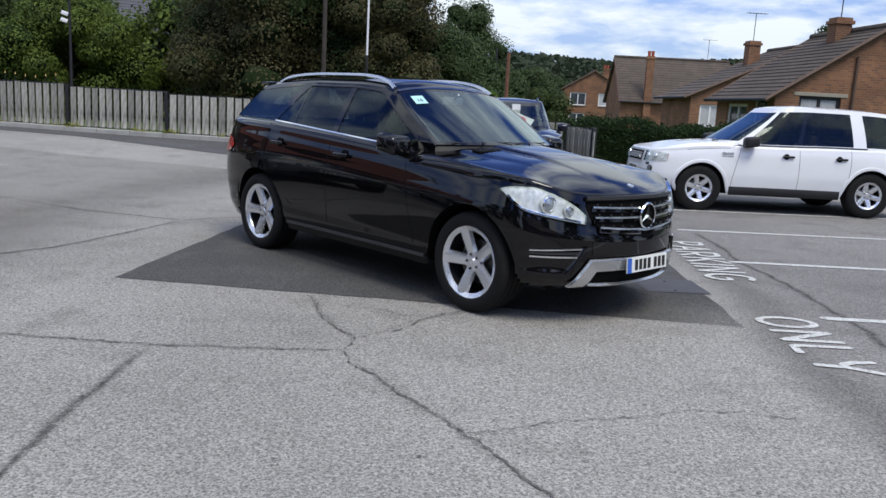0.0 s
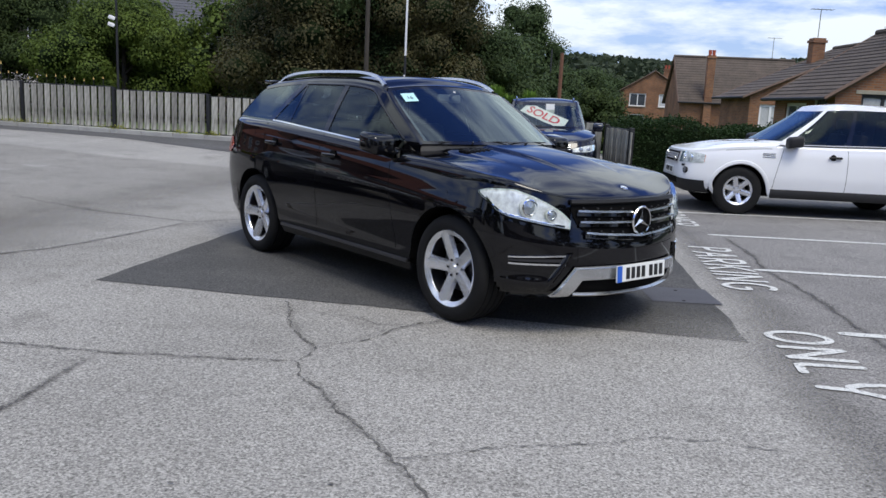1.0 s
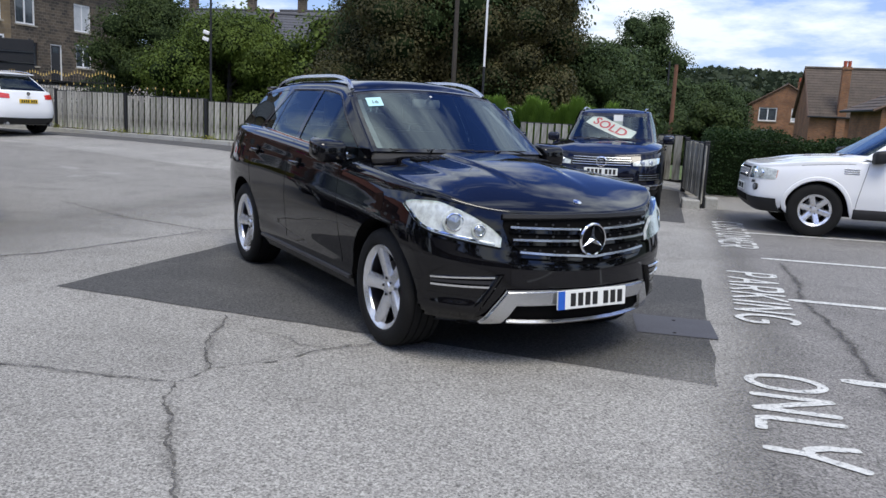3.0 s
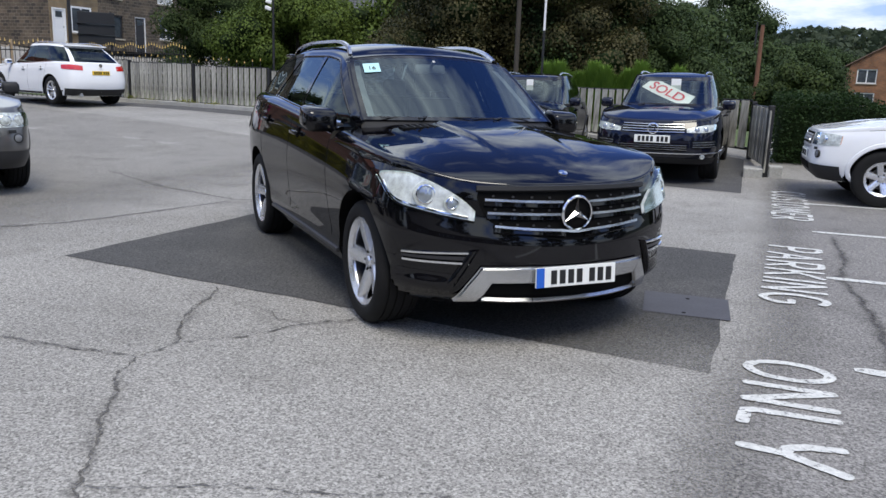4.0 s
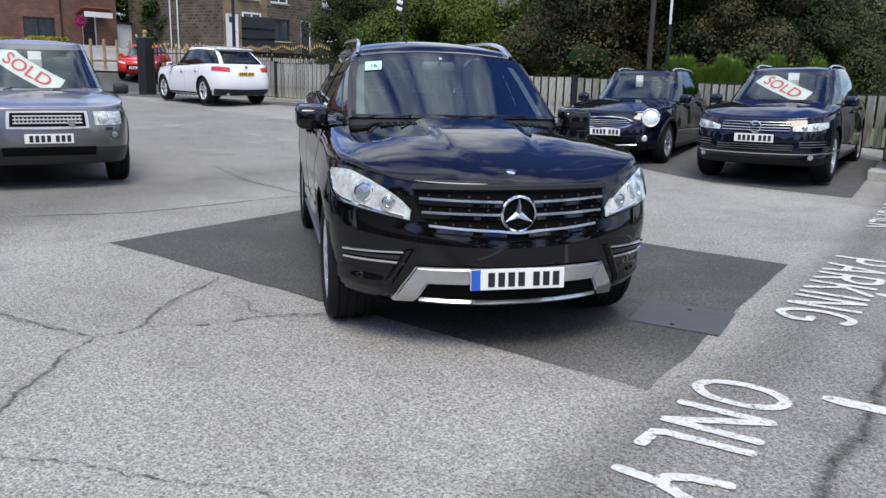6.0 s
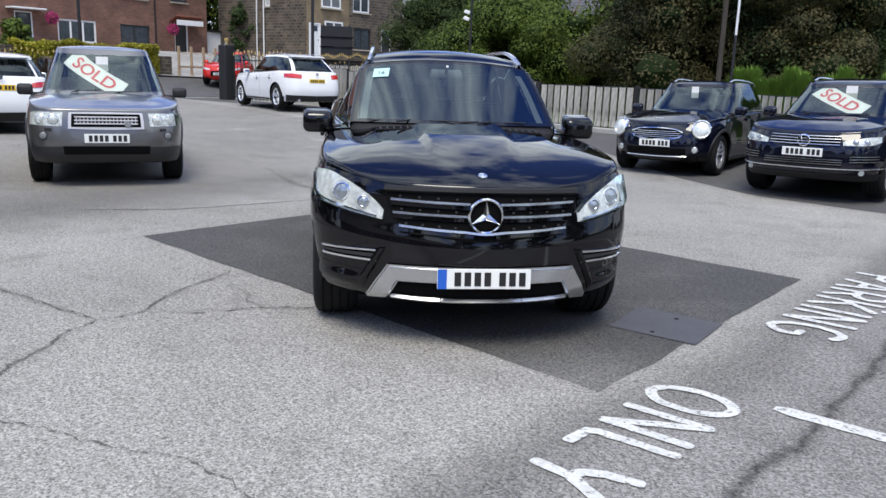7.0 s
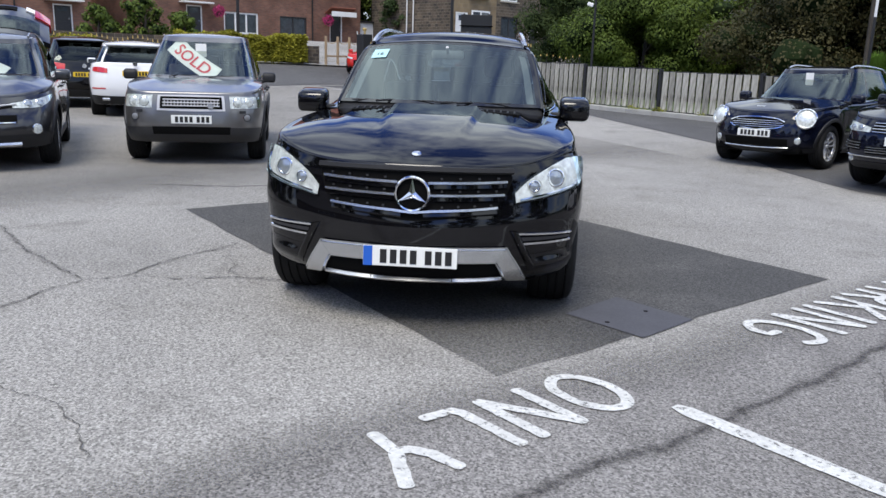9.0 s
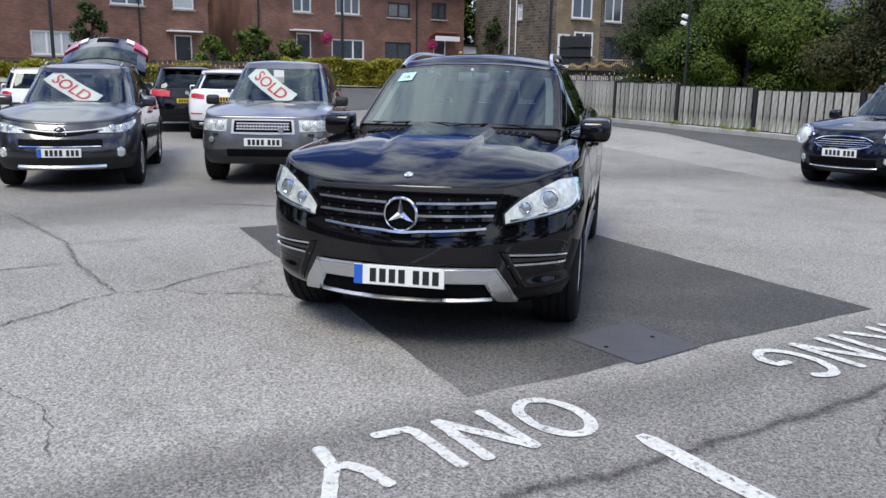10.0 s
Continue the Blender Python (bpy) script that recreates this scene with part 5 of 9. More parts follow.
    part("spoiler", box(0.26, 1.08, 0.03, (p.x + 0.15, 0, p.z + 0.02), 0.013), M_BLACK, car, smooth=True)
    # windscreen sticker
    c0 = cabin(sh_q(cabin, -0.56), 0.80)
    c1 = cabin(sh_q(cabin, -0.56) + 0.01, 0.80)
    c2 = cabin(sh_q(cabin, -0.56), 0.84)
    ey, ez = (c1 - c0).normalized(), (c2 - c0).normalized()
    en = ey.cross(ez).normalized()
    mm = Matrix((ey, ez, en)).transposed().to_4x4()
    mm.translation = c0 + en * 0.006
    st = mesh("price_sticker", [mm @ Vector(a) for a in ((-0.06, -0.06, 0), (0.06, -0.06, 0), (0.06, 0.06, 0), (-0.06, 0.06, 0))], [(0, 1, 2, 3)], M_STICK, car, "pale sticker numbered 16", smooth=False)
    text_mesh("16", 0.06, "sticker_number", M_INK, st, mm @ Matrix.Translation((0, -0.008, 0.002)), 0.0005)
    return car


M_PROJ = material("projector_lens", (0.34, 0.38, 0.42), 0.08, 0.5, 0.05, coat=1.0)
M_STICK = material("sticker_paper", (0.42, 0.68, 0.70), 0.5, vary=0.05)

# ---- yard: surfaces, markings, cracks ----
def between(name, line_a, line_b, mat, h, label, category, n=40, m=6, fade=0.0):
    """A thin sheet on the ground between two lines of plan points."""
    def along(line):
        acc = [0.0]
        for p, q in zip(line, line[1:]):
            acc.append(acc[-1] + math.dist(p, q))
        return lambda u: (float(np.interp(u * acc[-1], acc, [p[0] for p in line])), float(np.interp(u * acc[-1], acc, [p[1] for p in line])))
    fa, fb = along(line_a), along(line_b)

    def f(u, v):
        a, b = fa(u), fb(u)
        x, y = a[0] + (b[0] - a[0]) * v, a[1] + (b[1] - a[1]) * v
        return Vector((x, y, ground_z(x, y) + h))
    across = math.dist(line_a[0], line_b[0])
    vs = sorted({*span(0, 1, m), *[k * fade / across / 6 for k in range(7)]}) if fade else span(0, 1, m)
    vv, ff = gridded(f, span(0, 1, n), vs)
    sheet = mesh(name, vv, ff, mat)
    if fade:
        at = sheet.data.attributes.new("edge", "FLOAT", "POINT")
        for i in range(len(vv)):
            at.data[i].value = ss(vs[i % len(vs)] * across / fade)
    return tagged(sheet, label, category, kind="structure")


between("side_asphalt", [(1.95, -12), (1.95, 5.2), (2.28, 6.4), (2.33, 9.0), (2.45, 13.4), (2.55, 15.6)], [(26, -12), (26, 5.2), (26, 6.4), (26, 9), (26, 13.4), (26, 15.8)], M_BAY, 0.002,
        "darker asphalt of the parking bays", "asphalt", 40, 24, 0.7)
# a darker sheet that fades in over three metres towards the sales row
between("darker_asphalt", [(-2.6, -12), (-2.6, 3.0), (-3.4, 8.0), (-3.2, 12.0), (-2.4, 15.0)], [(-24.8, -12), (-24.8, 3), (-24.8, 8), (-24.6, 14), (-24.2, 20.5)], M_DARKER, 0.0025,
        "older, darker asphalt on the sales row side", "asphalt", 40, 20, 3.0)
between("fence_road", [(-24, 20.6), (-14, 20.4), (-9.2, 19.6), (-3.6, 17.0), (-1.2, 14.9), (0.4, 13.9), (2.3, 13.6)], [(-24, 22.6), (-14, 21.6), (-9.2, 21.0), (-4, 20.2), (-1.2, 19.4), (1.0, 18.7), (2.3, 17.6)], M_ROAD, 0.006,
        "dark asphalt strip along the fence", "asphalt", 60, 10)
between("street", [(-25, -40), (-25, 0), (-24.6, 18), (-24.2, 30), (-25, 80)], [(-32, -40), (-32, 0), (-30.7, 18), (-29.6, 30), (-30.5, 80)], M_ROAD, 0.02, "grey asphalt street beyond the gate", "road", 60, 8)
between("footway", [(-32, -40), (-32, 0), (-30.7, 18), (-29.6, 30), (-30.5, 80)], [(-32.8, -40), (-32.8, 0), (-31.4, 18), (-30.3, 30), (-31.3, 80)], M_FLAG, 0.10, "pale paved footway along the street", "pavement", 50, 4)
cover = laid("manhole_cover", ((1.74, 6.71), (2.30, 6.74), (2.27, 7.28), (1.69, 7.27)), M_STEEL_COVER, 0.008, "square dark steel access cover set in the asphalt", "cover", 4, "")
for dx, dy in ((0.28, 0.08), (0.28, 0.46)):
    part("lifting_hole", rod((1.72 + dx, 6.71 + dy, 0.006), (1.72 + dx, 6.71 + dy, 0.0095), 0.015, 10), M_GAP, cover)


def arc(cx, cy, rx, ry, a0, a1, n=14):
    return [(cx + rx * math.cos(radians(a0 + (a1 - a0) * i / n)), cy + ry * math.sin(radians(a0 + (a1 - a0) * i / n))) for i in range(n + 1)]


# brush strokes of each hand-painted capital in a cell one wide and one high, and the cell's width
STROKES = {
    "A": (1.0, [[(0, 0), (0.5, 1)], [(0.5, 1), (1, 0)], [(0.22, 0.36), (0.78, 0.36)]]),
    "C": (0.95, [arc(0.55, 0.5, 0.55, 0.5, 50, 310, 20)]),
    "E": (0.75, [[(0, 0), (0, 1)], [(0, 1), (1, 1)], [(0, 0.52), (0.8, 0.52)], [(0, 0), (1, 0)]]),
    "G": (1.0, [arc(0.55, 0.5, 0.55, 0.5, 55, 330, 20) + [(1.0, 0.45), (0.66, 0.45)]]),
    "I": (0.05, [[(0.5, 0), (0.5, 1)]]),
    "K": (0.9, [[(0, 0), (0, 1)], [(1, 1), (0.05, 0.42)], [(0.3, 0.58), (1, 0)]]),
    "L": (0.75, [[(0, 1), (0.04, 0.12), (0.14, 0.02), (0.9, 0)]]),
    "M": (1.25, [[(0, 0), (0.12, 1)], [(0.12, 1), (0.5, 0.25)], [(0.5, 0.25), (0.88, 1)], [(0.88, 1), (1, 0)]]),
    "N": (0.9, [[(0, 0), (0, 1)], [(0, 1), (1, 0)], [(1, 0), (1, 1)]]),
    "O": (1.05, [arc(0.5, 0.5, 0.5, 0.5, 0, 360, 26)]),
    "P": (0.8, [[(0, 0), (0, 1)], [(0, 1)] + arc(0.5, 0.72, 0.5, 0.28, 90, -90) + [(0, 0.44)]]),
    "R": (0.85, [[(0, 0), (0, 1)], [(0, 1)] + arc(0.5, 0.73, 0.5, 0.27, 90, -90) + [(0, 0.46)], [(0.35, 0.46), (1, 0)]]),
    "S": (0.85, [arc(0.5, 0.74, 0.48, 0.26, 40, 270, 14) + arc(0.5, 0.24, 0.5, 0.24, 90, -140, 14)[1:]]),
    "T": (0.85, [[(0, 1), (1, 1)], [(0.5, 1), (0.5, 0)]]),
    "U": (0.95, [[(0, 1)] + arc(0.5, 0.36, 0.5, 0.36, 180, 360) + [(1, 1)]]),
    "Y": (0.95, [[(0, 1), (0.08, 0.66), (0.28, 0.46), (0.5, 0.42)], [(1, 1), (0.5, 0.42), (0.44, 0)]]),
}


def word_on_ground(word, x0, y0, length, height, drift, mat, width=0.060):
    """A word hand-painted on the ground, read by someone who looks along +x; it runs from y0 towards -y. Each letter is a part."""
    ob = thing("painted_word", Matrix.Identity(4), 'worn white ground lettering reading "%s"' % word, "ground lettering", "ground lettering")
    gap = 0.5
    total = sum(STROKES[ch][0] for ch in word) + gap * (len(word) - 1)
    unit_, at_, lift = (length - width) / total, 0.0, 0.0085
    for ch in word:
        cell, strokes = STROKES[ch]
        verts, faces = [], []
        for pts in strokes:
            line = [Vector((x0 - drift * (at_ + u * cell) / total + width / 2 + v * (height - width), y0 - width / 2 - (at_ + u * cell) * unit_, 0)) for u, v in pts]
            dense = []
            for p, q in zip(line, line[1:]):
                k = max(1, int((q - p).length / 0.03))
                dense += [p.lerp(q, i / k) for i in range(k)]
            dense.append(line[-1])
            n = len(dense)
            d0, d1 = (dense[1] - dense[0]).normalized(), (dense[-1] - dense[-2]).normalized()
            rows = []
            for i, p in enumerate(dense):
                d = (dense[min(n - 1, i + 1)] - dense[max(0, i - 1)]).normalized()
                rows.append((p, Vector((-d.y, d.x, 0)), 0.5))
            if (line[0] - line[-1]).length > 0.02:
                s0, s1 = Vector((-d0.y, d0.x, 0)), Vector((-d1.y, d1.x, 0))
                rows = [(dense[0] - d0 * width * 0.30, s0, 0.22), (dense[0] - d0 * width * 0.18, s0, 0.40)] + rows + [(dense[-1] + d1 * width * 0.18, s1, 0.40), (dense[-1] + d1 * width * 0.30, s1, 0.22)]
            lift += 0.00012
            for i, (p, s, half) in enumerate(rows):
                for sg in (1, -1):
                    w = width * half * (1 + 0.28 * noise.noise(p * 21 + Vector((sg * 3, 0, 0))))
                    r = p + s * sg * w
                    verts.append((r.x, r.y, ground_z(r.x, r.y) + lift))
                if i:
                    q = len(verts)
                    faces.append((q - 4, q - 2, q - 1, q - 3))
        mesh("letter", verts, faces, mat, ob, smooth=False)
        at_ += cell + gap
    return ob


word_on_ground("CUSTOMER", 2.71, 14.15, 2.75, 0.47, 0.06, M_LINE)
word_on_ground("PARKING", 2.57, 9.66, 2.28, 0.49, 0.10, M_LINE)
word_on_ground("ONLY", 2.38, 6.05, 1.40, 0.47, 0.04, M_LINE)


def bay_line(a, b, w):
    a, b = Vector((*a, 0)), Vector((*b, 0))
    s = Vector((-(b - a).y, (b - a).x, 0)).normalized()

    def f(u, v):
        p = a + (b - a) * u + s * w * min(1.0, 0.5 + math.sqrt(u * 130)) * (v - 0.5 + 0.08 * noise.noise(Vector((u * 60, v * 3, a.y))))
        return Vector((p.x, p.y, ground_z(p.x, p.y) + 0.008))
    vv, ff = gridded(f, span(0, 1, 80), [0, 0.5, 1])
    tagged(mesh("bay_line", vv, ff, M_LINE), "worn white painted parking bay line", "bay line", "bay lines")


for y0, y1 in ((6.08, 6.03), (8.41, 8.5), (10.7, 10.95), (13.0, 13.45), (3.75, 3.6)):
    bay_line((2.95 + 0.02 * (y0 - 6), y0), (8.2, y1), 0.10)


def crack(pts, w, seed, label="dark crack in the asphalt"):
    """A jagged open crack along plan points."""
    rnd = random.Random(seed)
    path = []
    for (ax, ay), (bx, by) in zip(pts, pts[1:]):
        k = max(2, int(math.dist((ax, ay), (bx, by)) / 0.022))
        path += [(ax + (bx - ax) * i / k, ay + (by - ay) * i / k) for i in range(k)]
    path.append(pts[-1])
    verts, faces, off = [], [], 0.0
    for i, (x, y) in enumerate(path):
        a, b = path[max(0, i - 1)], path[min(len(path) - 1, i + 1)]
        d = Vector((b[0] - a[0], b[1] - a[1], 0))
        d = d.normalized() if d.length > 1e-6 else Vector((1, 0, 0))
        s = Vector((-d.y, d.x, 0))
        off = 0.72 * off + rnd.uniform(-1, 1) * 0.0115
        ww = w * (0.12 + 0.85 * rnd.random() ** 2) * max(0.45, min(1, (i + 1) / 4, (len(path) - i) / 4))
        for sg in (-0.5, 0.5):
            p = Vector((x, y, 0)) + s * (off + sg * ww)
            verts.append((p.x, p.y, ground_z(p.x, p.y) + 0.0065))
        if i:
            q = 2 * i
            faces.append((q - 2, q, q + 1, q - 1))
    return tagged(mesh("crack", verts, faces, M_TAR if w > 0.035 else M_CRACK, smooth=False), label, "crack", "cracks in the asphalt")


def stain(pts, w, seed, deep=1.0):
    """A soft dark band of tar and dirt along plan points, fading out at its sides."""
    path = []
    for (ax, ay), (bx, by) in zip(pts, pts[1:]):
        k = max(2, int(math.dist((ax, ay), (bx, by)) / 0.06))
        path += [Vector((ax + (bx - ax) * i / k, ay + (by - ay) * i / k, 0)) for i in range(k)]
    path.append(Vector((*pts[-1], 0)))
    verts, faces, edge = [], [], []
    sides = (-1.0, -0.45, -0.12, 0.12, 0.45, 1.0)
    for i, p in enumerate(path):
        d = (path[min(len(path) - 1, i + 2)] - path[max(0, i - 2)]).normalized()
        s = Vector((-d.y, d.x, 0))
        ww = w * (0.75 + 0.5 * noise.noise(Vector((i * 0.13, seed, 0))))
        c = p + s * 0.03 * noise.noise(Vector((i * 0.3, seed, 4)))
        end = min(1.0, i / 6, (len(path) - 1 - i) / 6)
        for u, a in zip(sides, (0.0, 0.35, 0.95, 0.95, 0.35, 0.0)):
            q = c + s * u * ww / 2
            verts.append((q.x, q.y, ground_z(q.x, q.y) + 0.0062))
            edge.append(a * end * deep)
        if i:
            b = 6 * i
            faces += [(b - 6 + k, b + k, b + k + 1, b - 5 + k) for k in range(5)]
    ob = mesh("crack", verts, faces, M_STAIN, smooth=False)
    at = ob.data.attributes.new("edge", "FLOAT", "POINT")
    for i, a in enumerate(edge):
        at.data[i].value = a
    return tagged(ob, "broad soft tarred crack in the asphalt", "crack", "cracks in the asphalt")


crack([(-4.6, 4.2), (-2.72, 4.52), (-1.74, 4.48), (-1.12, 4.53), (-0.6, 4.56)], 0.022, 1)
crack([(-0.6, 4.56), (-0.55, 4.73), (-0.57, 4.86), (-0.77, 5.16), (-0.9, 5.45), (-1.07, 5.93)], 0.022, 2)
crack([(-0.57, 4.86), (-0.3, 5.06), (-0.09, 5.47), (0.11, 5.68), (0.4, 5.85)], 0.020, 3)
crack([(-0.09, 5.47), (-0.3, 5.46), (-0.42, 5.6), (-0.75, 5.62)], 0.016, 4)
crack([(-0.6, 4.56), (-0.51, 4.32), (-0.33, 4.14), (-0.24, 3.95), (-0.06, 3.75), (0.05, 3.56), (0.19, 3.36), (0.45, 2.9), (0.8, 2.3)], 0.022, 5, "wide dark crack in the asphalt")
crack([(0.1, 3.42), (0.35, 3.5), (0.64, 3.66), (1.02, 3.74), (1.23, 3.87), (1.57, 3.91), (1.9, 3.85)], 0.013, 6)
stain([(-4.4, 6.3), (-3.78, 7.07), (-3.61, 7.48), (-3.39, 8.34), (-3.2, 9.2)], 0.14, 7)
stain([(-1.74, 4.48), (-1.73, 3.79), (-1.72, 3.31), (-1.67, 2.78), (-1.6, 1.9), (-1.62, 0.6)], 0.13, 8)
stain([(3.02, 4.3), (3.09, 5.06), (3.08, 5.39), (3.16, 5.73), (3.17, 6.3), (3.2, 7.0), (3.18, 7.8), (3.1, 8.46), (3.22, 9.2), (3.22, 10.6)], 0.16, 9)
crack([(3.3, 7.4), (3.55, 6.9), (4.1, 6.5), (4.9, 6.2)], 0.018, 10)
crack([(-6.6, 2.6), (-5.6, 3.9), (-4.6, 4.2)], 0.03, 11)
crack([(-6.3, 10.5), (-4.6, 9.6), (-3.2, 9.2), (-2.3, 10.0), (-1.0, 11.6)], 0.016, 12)
crack([(-4.6, 4.2), (-4.0, 2.8), (-3.8, 1.2)], 0.02, 13)


# dirt worn into the ground beside the open cracks
stain([(-4.6, 4.2), (-2.72, 4.52), (-1.74, 4.48), (-0.6, 4.56)], 0.14, 21, 0.45)
stain([(-0.6, 4.56), (-0.57, 4.86), (-0.77, 5.16), (-1.07, 5.93)], 0.12, 22, 0.4)
stain([(-0.57, 4.86), (-0.09, 5.47), (0.4, 5.85)], 0.10, 23, 0.4)
stain([(-0.6, 4.56), (-0.24, 3.95), (0.05, 3.56), (0.45, 2.9), (0.8, 2.3)], 0.12, 24, 0.4)
stain([(-6.3, 10.5), (-4.6, 9.6), (-3.2, 9.2), (-2.3, 10.0)], 0.16, 25, 0.5)


def spots():
    """Small oil and gum stains."""
    rnd = random.Random(5)
    verts, faces = [], []
    for _ in range(60):
        x, y, r = rnd.uniform(-4.5, 5), rnd.uniform(1.5, 12), rnd.choice((0.004, 0.005, 0.006, 0.009))
        if -2.6 < x < 2.3 and 5.6 < y < 9.3:
            continue
        b = len(verts)
        for i in range(9):
            a, k = 2 * math.pi * i / 9, r * rnd.uniform(0.6, 1.2)
            verts.append((x + k * math.cos(a) * 1.5, y + k * math.sin(a), ground_z(x, y) + 0.009))
        faces.append(tuple(range(b, b + 9)))
    tagged(mesh("stains", verts, faces, M_CRACK, smooth=False), "small dark oil and gum spots on asphalt", "stains", kind="stuff")


spots()

# ---- fence ----
M_BOARD = material("weathered_board", (0.16, 0.152, 0.128), 0.9, vary=0.35, scale=5.0, fine=34, bump=0.25, col2=(0.36, 0.35, 0.305), rand=0.3, stretch=(1.0, 1.0, 0.12))
M_IRON = material("black_iron", (0.012, 0.012, 0.013), 0.5, vary=0.3)
M_GOLD = material("gold_paint", (0.55, 0.38, 0.12), 0.4, 0.4)
M_KERB = material("kerb_concrete", (0.36, 0.355, 0.33), 0.9, vary=0.25, scale=2.5, fine=50, bump=0.3)


def fence_panel(a, b, z0, z1, n, seed, finials=False):
    """A panel of upright boards on two iron rails between two posts."""
    rnd = random.Random(seed)
    a, b = Vector((*a, 0)), Vector((*b, 0))
    d = (b - a)
    L = d.length
    ang = math.degrees(math.atan2(d.y, d.x))
    fen = thing("fence", pose(a.x, a.y, 0, 0, 0, ang), "weathered grey board fence panel in a black iron frame", "fence", "fence panels")
    part("post", box(0.09, 0.09, z1 + 0.08 - ground_z(a.x, a.y), (0, 0.03, ground_z(a.x, a.y) - 0.02), 0.008), M_IRON, fen)
    for z in (z0 + 0.0, z1 - 0.03):
        part("rail", box(L - 0.09, 0.05, 0.04, (L / 2, 0.04, z), 0.005), M_IRON, fen)
    w = (L - 0.14) / n
    base = box(w - 0.055, 0.022, z1 - z0 - 0.03, (0, 0, 0), 0.003, None, 1)
    me = bpy.data.meshes.new("slat")
    base.to_mesh(me)
    base.free()
    me.materials.append(M_BOARD)
    for i in range(n):
        o = new("slat", me)
        o.parent = fen
        o.matrix_basis = pose(0.08 + w * (i + 0.5), rnd.uniform(-0.004, 0.004), z0 + 0.02 + rnd.uniform(-0.012, 0.012), 0, rnd.uniform(-0.5, 0.5), 0)
    if finials:
        for i in range(int(L / 0.3)):
            x, h = 0.2 + i * 0.3, 0.1 + 0.1 * abs(math.sin(i * 0.55))
            f = part("spike", rod((x, 0.05, z1), (x, 0.05, z1 + h), 0.009, 6), M_IRON, fen)
            part("finial", rod((x, 0.05, z1 + h), (x, 0.05, z1 + h + 0.07), 0.02, 6, 0.002), M_GOLD, f)
    return fen


FENCE = [(-19.4, 22.9), (-16.3, 22.3), (-13.3, 21.6), (-10.4, 21.15), (-7.65, 20.85), (-4.6, 20.35), (-1.7, 19.75), (0.6, 18.9), (2.35, 17.7)]
tops = (1.66, 1.60, 1.55, 1.48, 1.41, 1.40, 1.36, 1.26)
for i, (a, b) in enumerate(zip(FENCE, FENCE[1:])):
    fence_panel(a, b, ground_z(*a) + 0.12, tops[i], 13 if i < 7 else 9, 30 + i, i < 3)
fence_panel((2.35, 17.7), (2.6, 15.65), 0.22, 1.18, 9, 77)
fence_panel((2.6, 15.65), (2.62, 15.55), 0.12, 1.16, 1, 78)


def kerb_run(a, b, seed):
    a3, b3 = Vector((*a, 0)), Vector((*b, 0))
    d = b3 - a3
    n = max(1, round(d.length / 0.92))
    for i in range(n):
        p = a3 + d * ((i + 0.5) / n)
        o = box(d.length / n - 0.012, 0.28, 0.22, (0, 0, 0), 0.015)
        k = part("kerb_stone", moved(o, pose(p.x, p.y - 0.06, ground_z(p.x, p.y) - 0.10, 0, 0, math.degrees(math.atan2(d.y, d.x)))), M_KERB, KERB)


KERB = thing("kerb", Matrix.Identity(4), "pale concrete kerb at the foot of the fence", "kerb", kind="structure")
for a, b in zip(FENCE[:-2], FENCE[1:-1]):
    kerb_run(a, b, 1)
blk = part("kerb_block", box(0.3, 0.5, 0.2, (2.45, 15.7, 0), 0.02), M_KERB, KERB)
blk = part("kerb_block", box(0.22, 0.28, 0.24, (2.8, 15.75, 0), 0.02), M_KERB, KERB)


def weeds():
    """Yellowish weeds along the foot of the fence."""
    rs = np.random.RandomState(31)
    pts = []
    for (ax, ay), (bx, by) in zip(FENCE[1:6], FENCE[2:7]):
        for _ in range(5):
            u = rs.uniform(0, 1) ** 2
            x, y = ax + (bx - ax) * u, ay + (by - ay) * u - 0.16
            k = rs.randint(15, 50)
            pts.append(np.stack([rs.normal(x, 0.10, k), rs.normal(y, 0.03, k), ground_z(x, y) + 0.12 + np.abs(rs.normal(0, 0.05, k))], 1))
    o = leaf_object("weeds", np.concatenate(pts), 0.05, M_WEED, None, 8)
    tagged(o, "yellow-green weeds along the foot of the fence", "weeds", kind="stuff")

# ---- trees, hedges, land ----
def leaf_mat(name, dark, light, isl=0.08):
    m = material(name, dark, 0.65, vary=0.3, scale=0.35, fine=2.2, col2=light, isl=isl, spec=0.2)
    n, l = m.node_tree.nodes, m.node_tree.links
    b = n["Principled BSDF"]
    # light passes through thin leaves
    tl, mx = n.new("ShaderNodeBsdfTranslucent"), n.new("ShaderNodeMixShader")
    mx.inputs[0].default_value = 0.3
    l.new(b.inputs["Base Color"].links[0].from_socket, tl.inputs[0])
    l.new(b.outputs[0], mx.inputs[1]); l.new(tl.outputs[0], mx.inputs[2])
    l.new(mx.outputs[0], n["Material Output"].inputs[0])
    return m


M_LEAF = leaf_mat("leaves_dark", (0.034, 0.058, 0.021), (0.062, 0.092, 0.032))
M_LEAFB = leaf_mat("leaves_copper", (0.044, 0.052, 0.022), (0.088, 0.076, 0.032))
M_LEAFL = leaf_mat("leaves_light", (0.055, 0.09, 0.016), (0.115, 0.16, 0.03))
M_LEAFM = leaf_mat("leaves_mid", (0.03, 0.052, 0.014), (0.06, 0.085, 0.024))
M_HEDGE = leaf_mat("hedge_leaves", (0.012, 0.028, 0.008), (0.026, 0.05, 0.013))
M_CONIF = leaf_mat("conifer_green", (0.09, 0.17, 0.022), (0.17, 0.27, 0.045))
M_TELE = material("pole_wood", (0.16, 0.075, 0.045), 0.9, vary=0.3, scale=3, fine=30)
